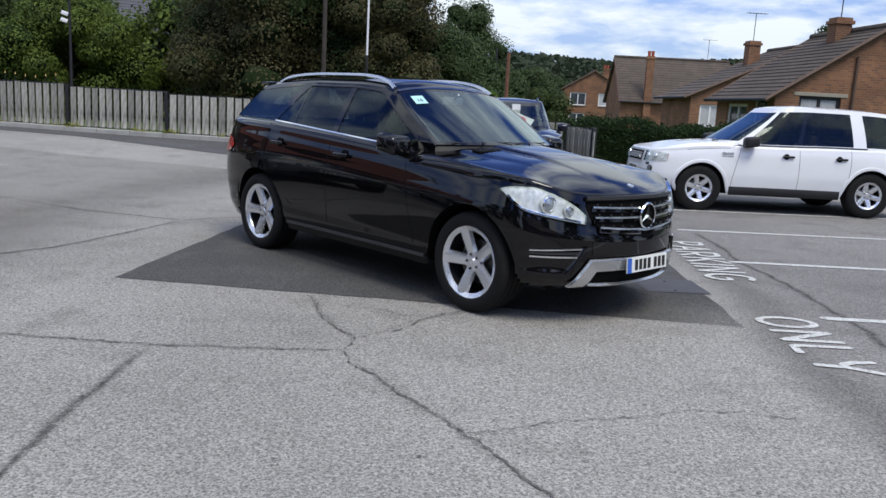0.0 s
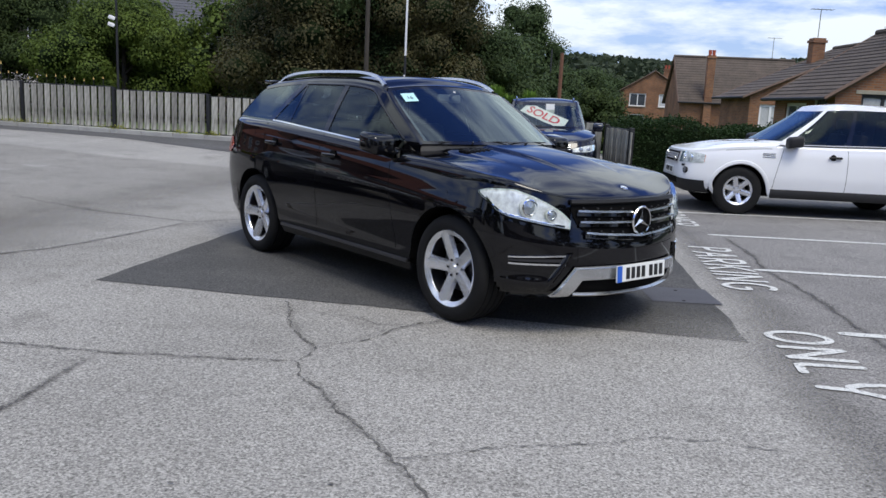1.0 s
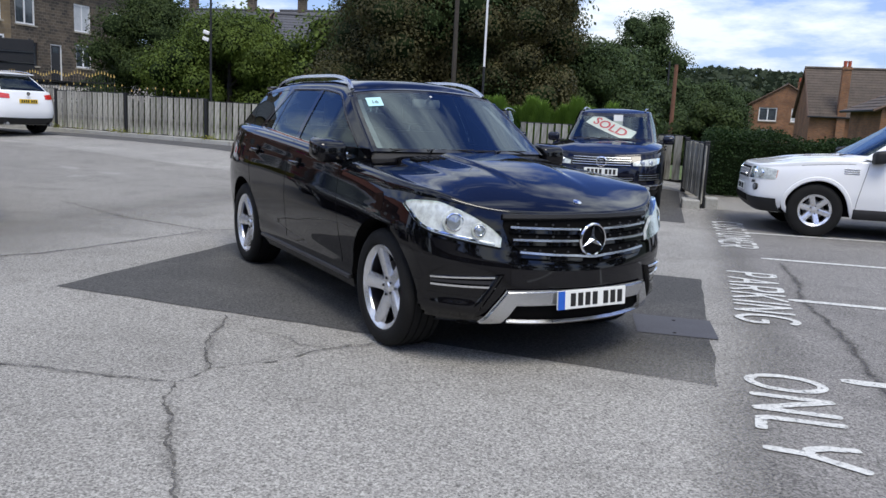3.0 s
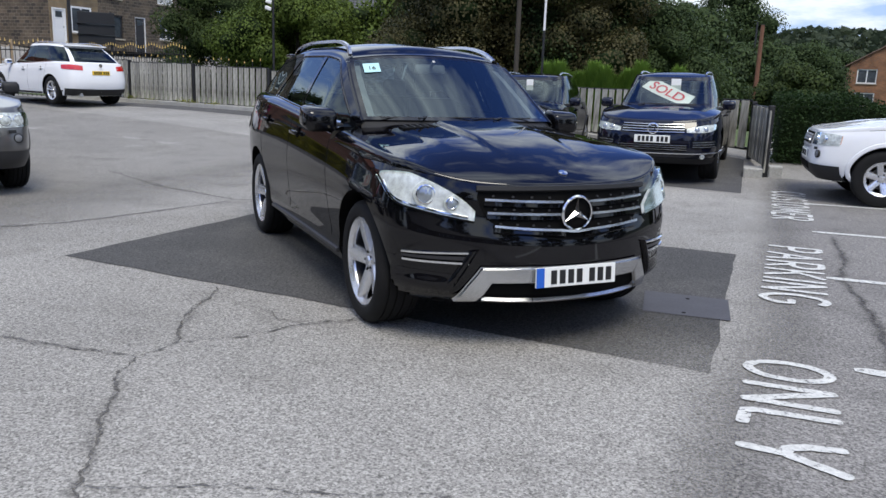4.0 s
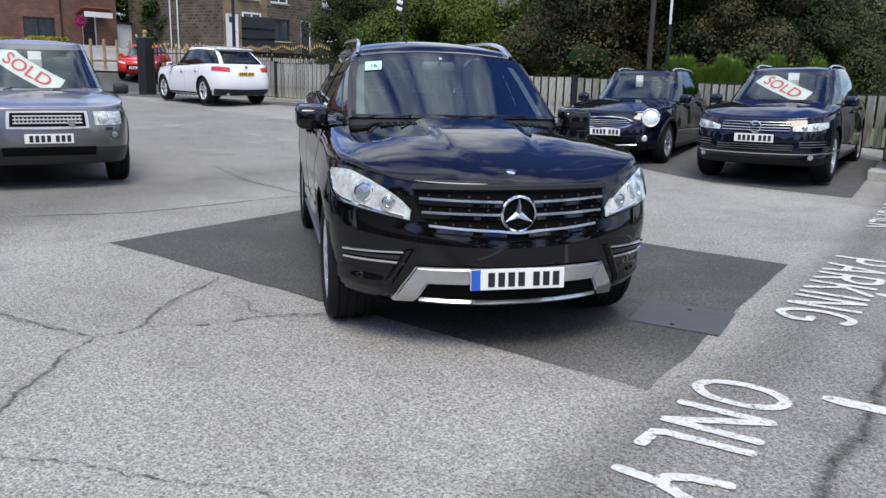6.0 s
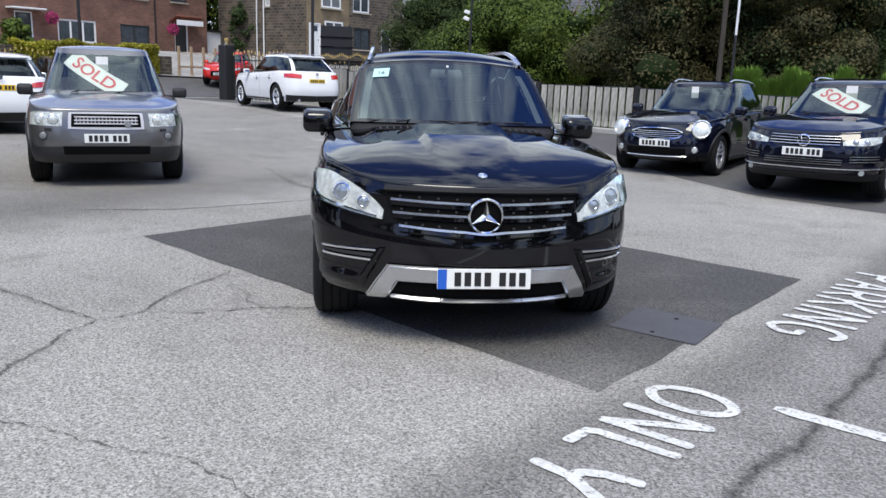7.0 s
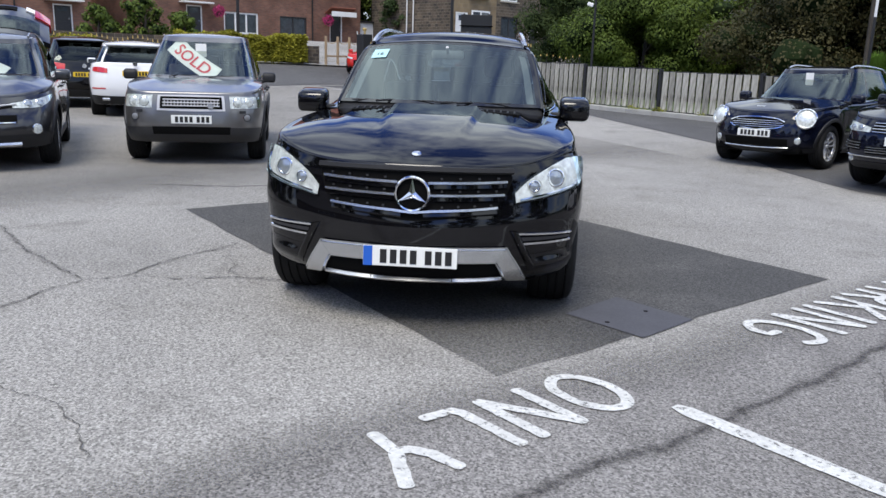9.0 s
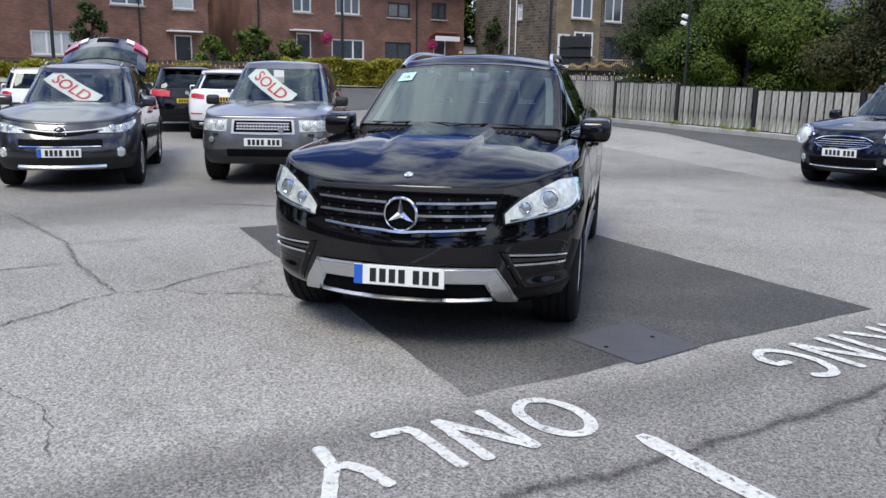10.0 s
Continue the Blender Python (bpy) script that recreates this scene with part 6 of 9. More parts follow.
M_WEED = leaf_mat("weed_leaves", (0.16, 0.18, 0.03), (0.30, 0.30, 0.06))
M_BARK = material("bark", (0.05, 0.042, 0.034), 0.95, vary=0.4, scale=3, fine=30, bump=0.6)
M_YELLOW = leaf_mat("golden_hedge", (0.20, 0.19, 0.02), (0.34, 0.32, 0.04))


def leaves(points, size, seed, droop=0.0, facing=None):
    """Quads with a fold, one for each point; returns vertices and faces."""
    rs = np.random.RandomState(seed)
    n = len(points)
    pts = np.asarray(points)
    d = rs.normal(size=(n, 3)); d /= np.linalg.norm(d, axis=1)[:, None]
    d[:, 2] = d[:, 2] * 0.6 - droop
    e = rs.normal(size=(n, 3)) * (0.55 if facing is not None else 1.0) + (facing if facing is not None else 0.0)
    if facing is not None:
        d = np.cross(e, d); d /= np.linalg.norm(d, axis=1)[:, None] + 1e-9
    s = np.cross(d, e); s /= np.linalg.norm(s, axis=1)[:, None] + 1e-9
    k = size * rs.uniform(0.6, 1.35, size=(n, 1))
    a, b, c, f = pts - d * k * 0.5, pts + s * k * 0.36, pts + d * k * 0.5, pts - s * k * 0.36
    verts = np.stack([a, b, c, f], 1).reshape(-1, 3)
    faces = np.arange(n * 4).reshape(-1, 4)
    return verts, faces


def leaf_object(name, points, size, mat, parent, seed, label="", kind="", facing=None):
    v, f = leaves(points, size, seed, 0.0, facing)
    me = bpy.data.meshes.new(name)
    me.from_pydata(v.tolist(), [], f.tolist())
    me.materials.append(mat)
    if facing is not None:
        # the leaves of a clump shade as its rounded outside does
        rs = np.random.RandomState(seed + 1)
        nn = facing / np.linalg.norm(facing, axis=1)[:, None] + rs.normal(size=facing.shape) * 0.22
        nn /= np.linalg.norm(nn, axis=1)[:, None]
        me.shade_smooth()
        me.normals_split_custom_set_from_vertices(np.repeat(nn, 4, axis=0).tolist())
    o = new(name, me)
    if parent is not None:
        o.parent = parent
    if label:
        o["label"] = label
    if kind:
        o["kind"] = kind
    return o


_bm = bmesh.new()
bmesh.ops.create_icosphere(_bm, subdivisions=2, radius=1.0)
ICO_V = [tuple(v.co) for v in _bm.verts]
ICO_F = [tuple(v.index for v in f.verts) for f in _bm.faces]
_bm.free()
# near-black green that puts the shade deep inside foliage into the colour
M_LEAFSHADE = material("leaf_shade", (0.016, 0.026, 0.009), 0.95, vary=0.4, fine=20, spec=0.1)


def tree(x, y, h, r, mat, seed, label, n=9000, size=0.26, low=0.18, group="trees"):
    """A tapered trunk with limbs and a crown of leafy clumps round their ends."""
    rnd = random.Random(seed)
    rs = np.random.RandomState(seed)
    z = ground_z(x, y)
    t = thing("tree", pose(x, y, z - 0.1), label, "tree", group)
    tr = h * 0.022 + 0.06
    bms = [rod((0, 0, 0), (0.1, 0.05, h * 0.35), tr, 9, tr * 0.7), rod((0.1, 0.05, h * 0.35), (0.0, 0.2, h * 0.8), tr * 0.7, 8, tr * 0.2)]
    centres = []
    k = int(26 + r * 6)
    for i in range(k):
        u = low + (0.97 - low) * ((i + rnd.random()) / k)
        prof = math.sin(math.pi * min(1, max(0.06, (u - low) / (1 - low)) ** 0.62)) ** 0.6
        prof = max(prof, 0.62) if low < 0.03 and u < 0.4 else prof
        a, rr = rnd.uniform(0, 2 * math.pi), r * prof * rnd.uniform(0.45, 1.0)
        c = Vector((rr * math.cos(a), rr * math.sin(a), h * u))
        centres.append((c, r * rnd.uniform(0.22, 0.42)))
        if i % 3 == 0:
            bms.append(rod((0.05, 0.05, max(h * 0.15, c.z - rr * 0.7)), c, tr * 0.28, 5, tr * 0.06))
    part("trunk", joined(*bms), M_BARK, t, smooth=True)
    per = n // k
    pts, outs = [], []
    core_v, core_f = [], []
    for c, q in centres:
        g = rs.normal(size=(per, 3))
        g /= np.linalg.norm(g, axis=1)[:, None]
        outs.append(g + np.array((0, 0, 0.35)))
        g = g * (q * (0.66 + 0.46 * rs.uniform(0, 1, size=(per, 1)) ** 0.8))
        g[:, 2] *= 0.8
        pts.append(g + np.array(c))
        # a solid dark lump in each clump paints the shade between its leaves
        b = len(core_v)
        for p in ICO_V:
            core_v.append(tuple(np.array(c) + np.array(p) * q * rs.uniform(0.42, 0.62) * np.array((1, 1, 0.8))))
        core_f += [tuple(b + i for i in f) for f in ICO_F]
    mesh("crown_shade_core", core_v, core_f, M_LEAFSHADE, t, smooth=False)["kind"] = "stuff"
    leaf_object("crown", np.concatenate(pts), size, mat, t, seed, facing=np.concatenate(outs))
    return t


DARK = "tall dark green broadleaf tree in full leaf"
COPPER = "tall tree with dark green and copper leaves"
PALE = "lighter green bushy tree behind the fence"
rnd_t = random.Random(9)
for x, y, h, r, m_, lab, low in (
        (-7.0, 27.5, 7.0, 3.0, M_LEAFB, COPPER, 0.05), (-5.2, 29.5, 7.4, 3.8, M_LEAF, DARK, 0.08), (-3.0, 28.5, 7.0, 2.8, M_LEAFB, COPPER, 0.05),
        (-1.4, 31.5, 4.8, 2.5, M_LEAF, DARK, 0.06), (-8.1, 32.0, 7.4, 3.3, M_LEAF, DARK, 0.05), (-7.0, 33.5, 8, 4.2, M_LEAF, DARK, 0.05),
        (-3.9, 34.5, 8, 3.4, M_LEAF, DARK, 0.05), (-1.0, 36, 5.3, 2.6, M_LEAF, DARK, 0.05), (-0.2, 38, 5.6, 2.1, M_LEAF, DARK, 0.05),
        (-14.0, 28.6, 4.15, 2.7, M_LEAFL, PALE, 0.02), (-17.9, 30.0, 5.2, 2.7, M_LEAFM, "mid-green bushy tree behind the fence", 0.02),
        (-16.0, 33.5, 4.8, 3.0, M_LEAFL, PALE, 0.02), (-12.4, 35, 4.9, 3.2, M_LEAFL, PALE, 0.02)):
    tree(x, y, h, r, m_, int(abs(x * 31 + y * 7)), lab, 64000 if y < 33 else 16000, 0.088 if y < 33 else 0.17, low)


def hedge(name, a, b, depth, z1, mat, label, n, size, seed, rag=0.06):
    """A clipped hedge: a leafy skin round a solid core coloured dark for inner shade."""
    rs = np.random.RandomState(seed)
    a, b = Vector((*a, 0)), Vector((*b, 0))
    d = b - a
    L = d.length
    t = thing(name, pose(a.x, a.y, 0, 0, 0, math.degrees(math.atan2(d.y, d.x))), label, "hedge")
    zb = min(ground_z(a.x, a.y), ground_z(b.x, b.y)) - 0.05
    part("core", box(L * 0.98, depth * 0.7, z1 - zb - 0.12, (L / 2, depth / 2, zb), 0.1), M_LEAFSHADE, t, smooth=True)
    u = rs.uniform(0, L, n)
    k = rs.uniform(0, 1, n)
    y = np.where(k < 0.33, rs.normal(0.05, rag, n), np.where(k < 0.66, rs.normal(depth - 0.05, rag, n), rs.uniform(0, depth, n)))
    z = np.where(k < 0.66, rs.uniform(zb, z1, n), z1 + rs.normal(-0.04, rag, n)) + 0.08 * np.sin(u * 2.1) + 0.05 * np.sin(u * 5.3 + 1)
    leaf_object("foliage", np.stack([u, y, z], 1), size, mat, t, seed)
    return t


hedge("hedge", (2.75, 17.3), (13.5, 18.0), 1.2, 1.32, M_HEDGE, "long dark green clipped hedge beside the bays", 60000, 0.052, 3)
hedge("hedge", (2.9, 22.5), (12.5, 22.0), 1.2, 1.15, M_HEDGE, "dark green garden hedge before the bungalows", 16000, 0.075, 4)


def plume_hedge():
    """Upright feathery conifers just behind the fence."""
    rs = np.random.RandomState(8)
    for i in range(12):
        x, y = -2.35 + i * 0.28, 20.75 + 0.12 * math.sin(i * 2.2)
        h = 1.42 + 0.17 * math.sin(i * 1.7 + 0.6)
        t = thing("conifer", pose(x, y, ground_z(x, y)), "bright green feathery conifer behind the fence", "conifer", "conifers")
        part("trunk", rod((0, 0, 0), (0, 0, h * 0.8), 0.04, 6, 0.01), M_BARK, t)
        n = 2200
        z = rs.uniform(0.1, 1, n) ** 0.8
        rr = 0.40 * (1 - z ** 2.2) + 0.05
        a = rs.uniform(0, 2 * math.pi, n)
        p = np.stack([rr * np.cos(a), rr * np.sin(a), z * h], 1)
        q = np.stack([0.10 * np.cos(a), 0.10 * np.sin(a), np.full(n, 0.17)], 1) * rs.uniform(0.5, 1.3, (n, 1))
        s = np.stack([-np.sin(a), np.cos(a), np.zeros(n)], 1) * 0.014
        v = np.stack([p - s, p + s, p + q], 1).reshape(-1, 3)
        me = bpy.data.meshes.new("foliage")
        me.from_pydata(v.tolist(), [], np.arange(3 * n).reshape(-1, 3).tolist())
        me.materials.append(M_CONIF)
        o = new("foliage", me)
        o.parent = t


plume_hedge()


def far_wood():
    """The wooded ridge far behind, and bushes on the slope before it."""
    rs = np.random.RandomState(12)
    pts, sizes = [], []
    v, f = gridded(lambda a, u: (560 * math.sin(radians(a)) * (0.6 + 0.4 * u), 560 * math.cos(radians(a)) * (0.6 + 0.4 * u), -3 + (31 + 5 * math.sin(a * 0.13) + 3 * math.sin(a * 0.41)) * ss(u)), span(-75, 75, 60), span(0, 1, 8))
    tagged(mesh("hill", v, f, M_HILL), "distant wooded hill", "hill", kind="structure")
    n = 26000
    a, u = rs.uniform(-40, 45, n), rs.uniform(0.1, 1, n)
    d = 560 * (0.6 + 0.4 * u)
    zz = -3 + (31 + 5 * np.sin(a * 0.13) + 3 * np.sin(a * 0.41)) * (u * u * (3 - 2 * u)) + rs.uniform(0, 5, n)
    p = np.stack([d * np.sin(np.radians(a)), d * np.cos(np.radians(a)), zz], 1)
    o = leaf_object("far_wood", p, 5.0, M_HILL2, None, 4)
    tagged(o, "dark green woodland on the distant hill", "woodland", kind="stuff")


M_HILL = material("hill_green", (0.022, 0.034, 0.016), 0.95, vary=0.4, scale=0.02, fine=0.2)
M_HILL2 = leaf_mat("hill_leaves", (0.028, 0.042, 0.022), (0.05, 0.065, 0.035))
far_wood()
for x, y, h, r, m_, lab in ((0.2, 80, 12.2, 4.4, M_LEAF, DARK), (4.2, 42, 3.4, 1.8, M_LEAFM, DARK), (1.4, 58, 4.9, 2.6, M_LEAF, DARK), (3.2, 72, 5.6, 3.4, M_LEAF, DARK), (7.2, 88, 6.4, 4.0, M_LEAF, DARK), (23, 112, 8, 4.2, M_LEAF, DARK), (11, 112, 7, 5, M_LEAF, DARK), (30, 110, 8, 5, M_LEAF, DARK), (20.2, 47, 8.0, 1.5, M_LEAF, "slim dark tree behind the bungalow roofs"), (4.5, 47, 3.2, 1.8, M_LEAFL, PALE)):
    tree(x, y, h, r, m_, int(x * 13 + y), lab, (9000 if x > 20 else 26000) if y < 100 else 9000, 0.13 if y < 50 else 0.2, 0.02)
weeds()
M_LAWN = material("lawn_grass", (0.05, 0.085, 0.02), 0.95, vary=0.35, scale=0.6, fine=14, bump=0.4, col2=(0.09, 0.12, 0.035))
between("lawn", [(2.95, 18.6), (2.7, 30), (2.2, 60), (2.0, 120)], [(60, 18.6), (60, 30), (60, 60), (60, 120)], M_LAWN, 0.03, "green lawns and gardens beyond the hedge", "grass", 40, 20)
between("verge", [(-24, 23.6), (-14, 22.6), (-4, 21.4), (1.0, 20.2), (2.6, 18.8)], [(-24, 60), (-14, 60), (-4, 60), (1.0, 60), (2.6, 60)], M_LAWN, 0.03, "shaded grass under the trees behind the fence", "grass", 40, 20)

# ---- houses and street ----
def brick_mat(name, a, b, mortar, sx=4.4, sz=13.0):
    """Coursed masonry; its pieces are too far off to tell apart singly."""
    m = bpy.data.materials.new(name)
    m.use_nodes = True
    n, l = m.node_tree.nodes, m.node_tree.links
    p = n["Principled BSDF"]
    p.inputs["Roughness"].default_value = 0.9
    tc, sep, cmb, add = n.new("ShaderNodeTexCoord"), n.new("ShaderNodeSeparateXYZ"), n.new("ShaderNodeCombineXYZ"), n.new("ShaderNodeMath")
    l.new(tc.outputs["Object"], sep.inputs[0])
    l.new(sep.outputs["X"], add.inputs[0]); l.new(sep.outputs["Y"], add.inputs[1])
    l.new(add.outputs[0], cmb.inputs[0]); l.new(sep.outputs["Z"], cmb.inputs[1])
    br = n.new("ShaderNodeTexBrick")
    br.inputs["Scale"].default_value = 1.0
    br.inputs["Brick Width"].default_value, br.inputs["Row Height"].default_value, br.inputs["Mortar Size"].default_value = 1 / sx, 1 / sz, 0.012
    br.inputs["Color1"].default_value, br.inputs["Color2"].default_value, br.inputs["Mortar"].default_value = (*a, 1), (*b, 1), (*mortar, 1)
    l.new(cmb.outputs[0], br.inputs["Vector"])
    no = n.new("ShaderNodeTexNoise"); no.inputs["Scale"].default_value = 0.9; no.inputs["Detail"].default_value = 6
    l.new(tc.outputs["Object"], no.inputs["Vector"])
    mr = n.new("ShaderNodeMapRange"); mr.inputs["From Min"].default_value, mr.inputs["From Max"].default_value = 0.3, 0.7
    mr.inputs["To Min"].default_value, mr.inputs["To Max"].default_value = 0.68, 1.25
    l.new(no.outputs["Fac"], mr.inputs["Value"])
    mx = n.new("ShaderNodeMixRGB"); mx.blend_type = "MULTIPLY"; mx.inputs[0].default_value = 1.0
    l.new(br.outputs["Color"], mx.inputs[1]); l.new(mr.outputs[0], mx.inputs[2]); l.new(mx.outputs[0], p.inputs["Base Color"])
    bp = n.new("ShaderNodeBump"); bp.inputs["Strength"].default_value = 0.5; bp.inputs["Distance"].default_value = 0.02
    l.new(br.outputs["Fac"], bp.inputs["Height"]); bp.invert = True; l.new(bp.outputs[0], p.inputs["Normal"])
    return m


M_BRICK = brick_mat("red_brick", (0.235, 0.10, 0.066), (0.145, 0.063, 0.044), (0.14, 0.105, 0.082))
M_BRICKO = brick_mat("orange_brick", (0.285, 0.122, 0.05), (0.17, 0.072, 0.036), (0.20, 0.14, 0.095))
M_STONE = brick_mat("dark_stone", (0.115, 0.088, 0.060), (0.040, 0.033, 0.027), (0.165, 0.14, 0.105), 2.7, 5.4)
M_STONEL = brick_mat("pale_stone", (0.23, 0.17, 0.095), (0.17, 0.125, 0.075), (0.2, 0.16, 0.11), 2.2, 4.0)
M_TILE = material("roof_tile_brown", (0.074, 0.057, 0.044), 0.85, vary=0.45, scale=1.2, fine=14, bump=0.4, rand=0.1)
M_TILER = material("roof_tile_red", (0.20, 0.07, 0.045), 0.85, vary=0.3, scale=1.2, fine=14, bump=0.4)
M_SLATE = material("slate", (0.07, 0.07, 0.078), 0.7, vary=0.3, scale=1.2, fine=14)
M_UPVC = material("white_window_frame", (0.75, 0.75, 0.74), 0.4, vary=0.04)
M_PANE = material("window_pane", (0.05, 0.06, 0.07), 0.06, vary=0.3, scale=1.3, fine=6, coat=1.0)
M_CURTAIN = material("net_curtain", (0.45, 0.46, 0.46), 0.6, vary=0.2, scale=2, fine=18, coat=0.6)
M_DOOR = material("dark_door", (0.02, 0.02, 0.022), 0.4)
M_STONESILL = material("sill_stone", (0.32, 0.29, 0.23), 0.9, vary=0.2)
M_TERRA = material("terracotta", (0.36, 0.075, 0.04), 0.8, vary=0.2)
M_TIMBER = material("garden_timber", (0.34, 0.25, 0.15), 0.85, vary=0.3, scale=3, fine=30)
M_FLOWER = leaf_mat("pink_flowers", (0.35, 0.03, 0.12), (0.5, 0.06, 0.2))


def wall_face(length, height, holes, thick=0.25):
    """A wall in the plane y = 0 (outside towards -y) with openings that go through it; bmesh."""
    xs = sorted({0.0, length, *[v for h in holes for v in (h[0], h[0] + h[2])]})
    zs = sorted({0.0, height, *[v for h in holes for v in (h[1], h[1] + h[3])]})
    solid = lambda i, j: 0 <= i < len(xs) - 1 and 0 <= j < len(zs) - 1 and not any(h[0] - 1e-6 <= xs[i] < h[0] + h[2] - 1e-6 and h[1] - 1e-6 <= zs[j] < h[1] + h[3] - 1e-6 for h in holes)
    bm = bmesh.new()

    def quad(*p):
        bm.faces.new([bm.verts.new(q) for q in p])
    for i in range(len(xs) - 1):
        for j in range(len(zs) - 1):
            if not solid(i, j):
                continue
            a, b, c, d = xs[i], xs[i + 1], zs[j], zs[j + 1]
            quad((a, 0, c), (b, 0, c), (b, 0, d), (a, 0, d))
            quad((a, thick, c), (a, thick, d), (b, thick, d), (b, thick, c))
            for di, dj, e in ((-1, 0, ((a, c), (a, d))), (1, 0, ((b, c), (b, d))), (0, -1, ((a, c), (b, c))), (0, 1, ((a, d), (b, d)))):
                if not solid(i + di, j + dj):
                    (x0, z0), (x1, z1) = e
                    quad((x0, 0, z0), (x1, 0, z1), (x1, thick, z1), (x0, thick, z0))
    bmesh.ops.remove_doubles(bm, verts=bm.verts, dist=0.0005)
    bmesh.ops.recalc_face_normals(bm, faces=bm.faces)
    return bm


def window_in(parent, M, x, z, w, h, lights=2, frame=None, pane=None, sill=True, top=False):
    """A glazed window set in an opening: frame, bars, panes, sill."""
    frame, pane = frame or M_UPVC, pane or M_PANE
    f = 0.10
    step = (w - f) / lights
    holes = []
    for i in range(lights):
        x0, x1 = i * step + f, (i + 1) * step
        if top:
            holes += [(x0, f, x1 - x0, h * 0.6 - f), (x0, h * 0.66, x1 - x0, h * 0.34 - f)]
        else:
            holes.append((x0, f, x1 - x0, h - 2 * f))
    win = part("window", moved(wall_face(w, h, holes, 0.07), M @ Matrix.Translation((x, 0.065, z))), frame, parent)
    for i in range(lights):
        a = x + f * 0.5 + (w - f) * i / lights
        part("pane", moved(box((w - f) / lights - 0.002, 0.012, h - f, (a + (w - f) / lights / 2, 0.11, z + f / 2)), M), pane, win)
    if sill:
        part("sill", moved(box(w + 0.16, 0.2, 0.09, (x + w / 2, 0.0, z - 0.09), 0.01), M), M_STONESILL, win)
    return win


def door_in(parent, M, x, z, w, h, mat, glazed=False):
    d = part("door", moved(joined(box(w, 0.06, h, (x + w / 2, 0.12, z), 0.01), box(w * 0.6, 0.02, h * 0.3, (x + w / 2, 0.085, z + h * 0.12), 0.008)), M), mat, parent)
    part("door_frame", moved(joined(box(0.07, 0.1, h, (x + 0.035, 0.09, z)), box(0.07, 0.1, h, (x + w - 0.035, 0.09, z)), box(w - 0.14, 0.1, 0.07, (x + w / 2, 0.09, z + h - 0.07))), M), M_UPVC, d)
    part("door_handle", moved(box(0.03, 0.05, 0.12, (x + w * 0.82, 0.07, z + h * 0.48), 0.006), M), M_SATIN, d)
    part("fanlight", moved(box(w * 0.5, 0.02, h * 0.16, (x + w / 2, 0.083, z + h * 0.76), 0.004), M), M_PANE, d)
    return d


def pitched(parent, W, D, z0, rise, mat, over=0.35, axis="x", rows=14, name="roof"):
    """A gabled roof of overlapping tile courses; ridge along axis; origin at the house's front left corner."""
    verts, faces, courses = [], [], []
    half = (D if axis == "x" else W) / 2 + over
    L0, L1 = -over * 0.5, (W if axis == "x" else D) + over * 0.5
    mid = (D if axis == "x" else W) / 2
    low = z0 - rise * over / (half - over)
    for sg in (-1, 1):
        for i in range(rows):
            a, b = i / rows, (i + 1.15) / rows
            ya, yb = mid + sg * half * (1 - a), mid + sg * half * (1 - min(1, b))
            za, zb = low + (rise + z0 - low) * a + 0.05, low + (rise + z0 - low) * min(1, b) + 0.015
            base = len(verts)
            for (y, z) in ((ya, za), (yb, zb), (ya, za - 0.035)):
                for x in (L0, L1):
                    verts.append((x, y, z) if axis == "x" else (y, x, z))
            faces += [(base, base + 1, base + 3, base + 2), (base, base + 4, base + 5, base + 1)]
            courses.append((verts[base:], [tuple(k - base for k in q) for q in faces[-2:]]))
            del verts[base:], faces[-2:]
        base = len(verts)
        for (y, z) in ((mid + sg * half, low - 0.06), (mid, z0 + rise - 0.06)):
            for x in (L0, L1):
                verts.append((x, y, z) if axis == "x" else (y, x, z))
        faces.append((base, base + 1, base + 3, base + 2))
    roof = mesh(name, verts, faces, mat, parent, smooth=False)
    for cv, cf in courses:
        mesh("tile_course", cv, cf, mat, roof, smooth=False)
    a, b = ((L0, mid, z0 + rise + 0.05), (L1, mid, z0 + rise + 0.05))
    if axis != "x":
        a, b = (mid, L0, z0 + rise + 0.05), (mid, L1, z0 + rise + 0.05)
    part("ridge_tiles", rod(a, b, 0.11, 8), mat, roof)
    for sg in (-1, 1):
        y = mid + sg * (half + 0.02)
        p, q = (L0, y, low), (L1, y, low)
        if axis != "x":
            p, q = (y, L0, low), (y, L1, low)
        part("gutter", rod(p, q, 0.055, 6), M_PLASTIC, roof)
        for e, x in enumerate((L0 + 0.03, L1 - 0.03)):
            a = (x, y, low - 0.02) if axis == "x" else (y, x, low - 0.02)
            c = (x, mid, z0 + rise - 0.02) if axis == "x" else (mid, x, z0 + rise - 0.02)
            part("verge_board", rod(a, c, 0.07, 4), M_FASCIA, roof)
    return roof


M_FASCIA = material("fascia_board", (0.10, 0.06, 0.04), 0.7, vary=0.2)


def gable(parent, M, W, z0, rise, mat, thick=0.25):
    """The triangle of wall under a gabled roof."""
    bm = bmesh.new()
    v = [bm.verts.new(p) for p in ((0, 0, z0), (W, 0, z0), (W / 2, 0, z0 + rise), (0, thick, z0), (W, thick, z0), (W / 2, thick, z0 + rise))]
    for f in ((0, 1, 2), (5, 4, 3), (0, 3, 4, 1), (1, 4, 5, 2), (2, 5, 3, 0)):
        bm.faces.new([v[i] for i in f])
    return part("gable", moved(bm, M), mat, parent)


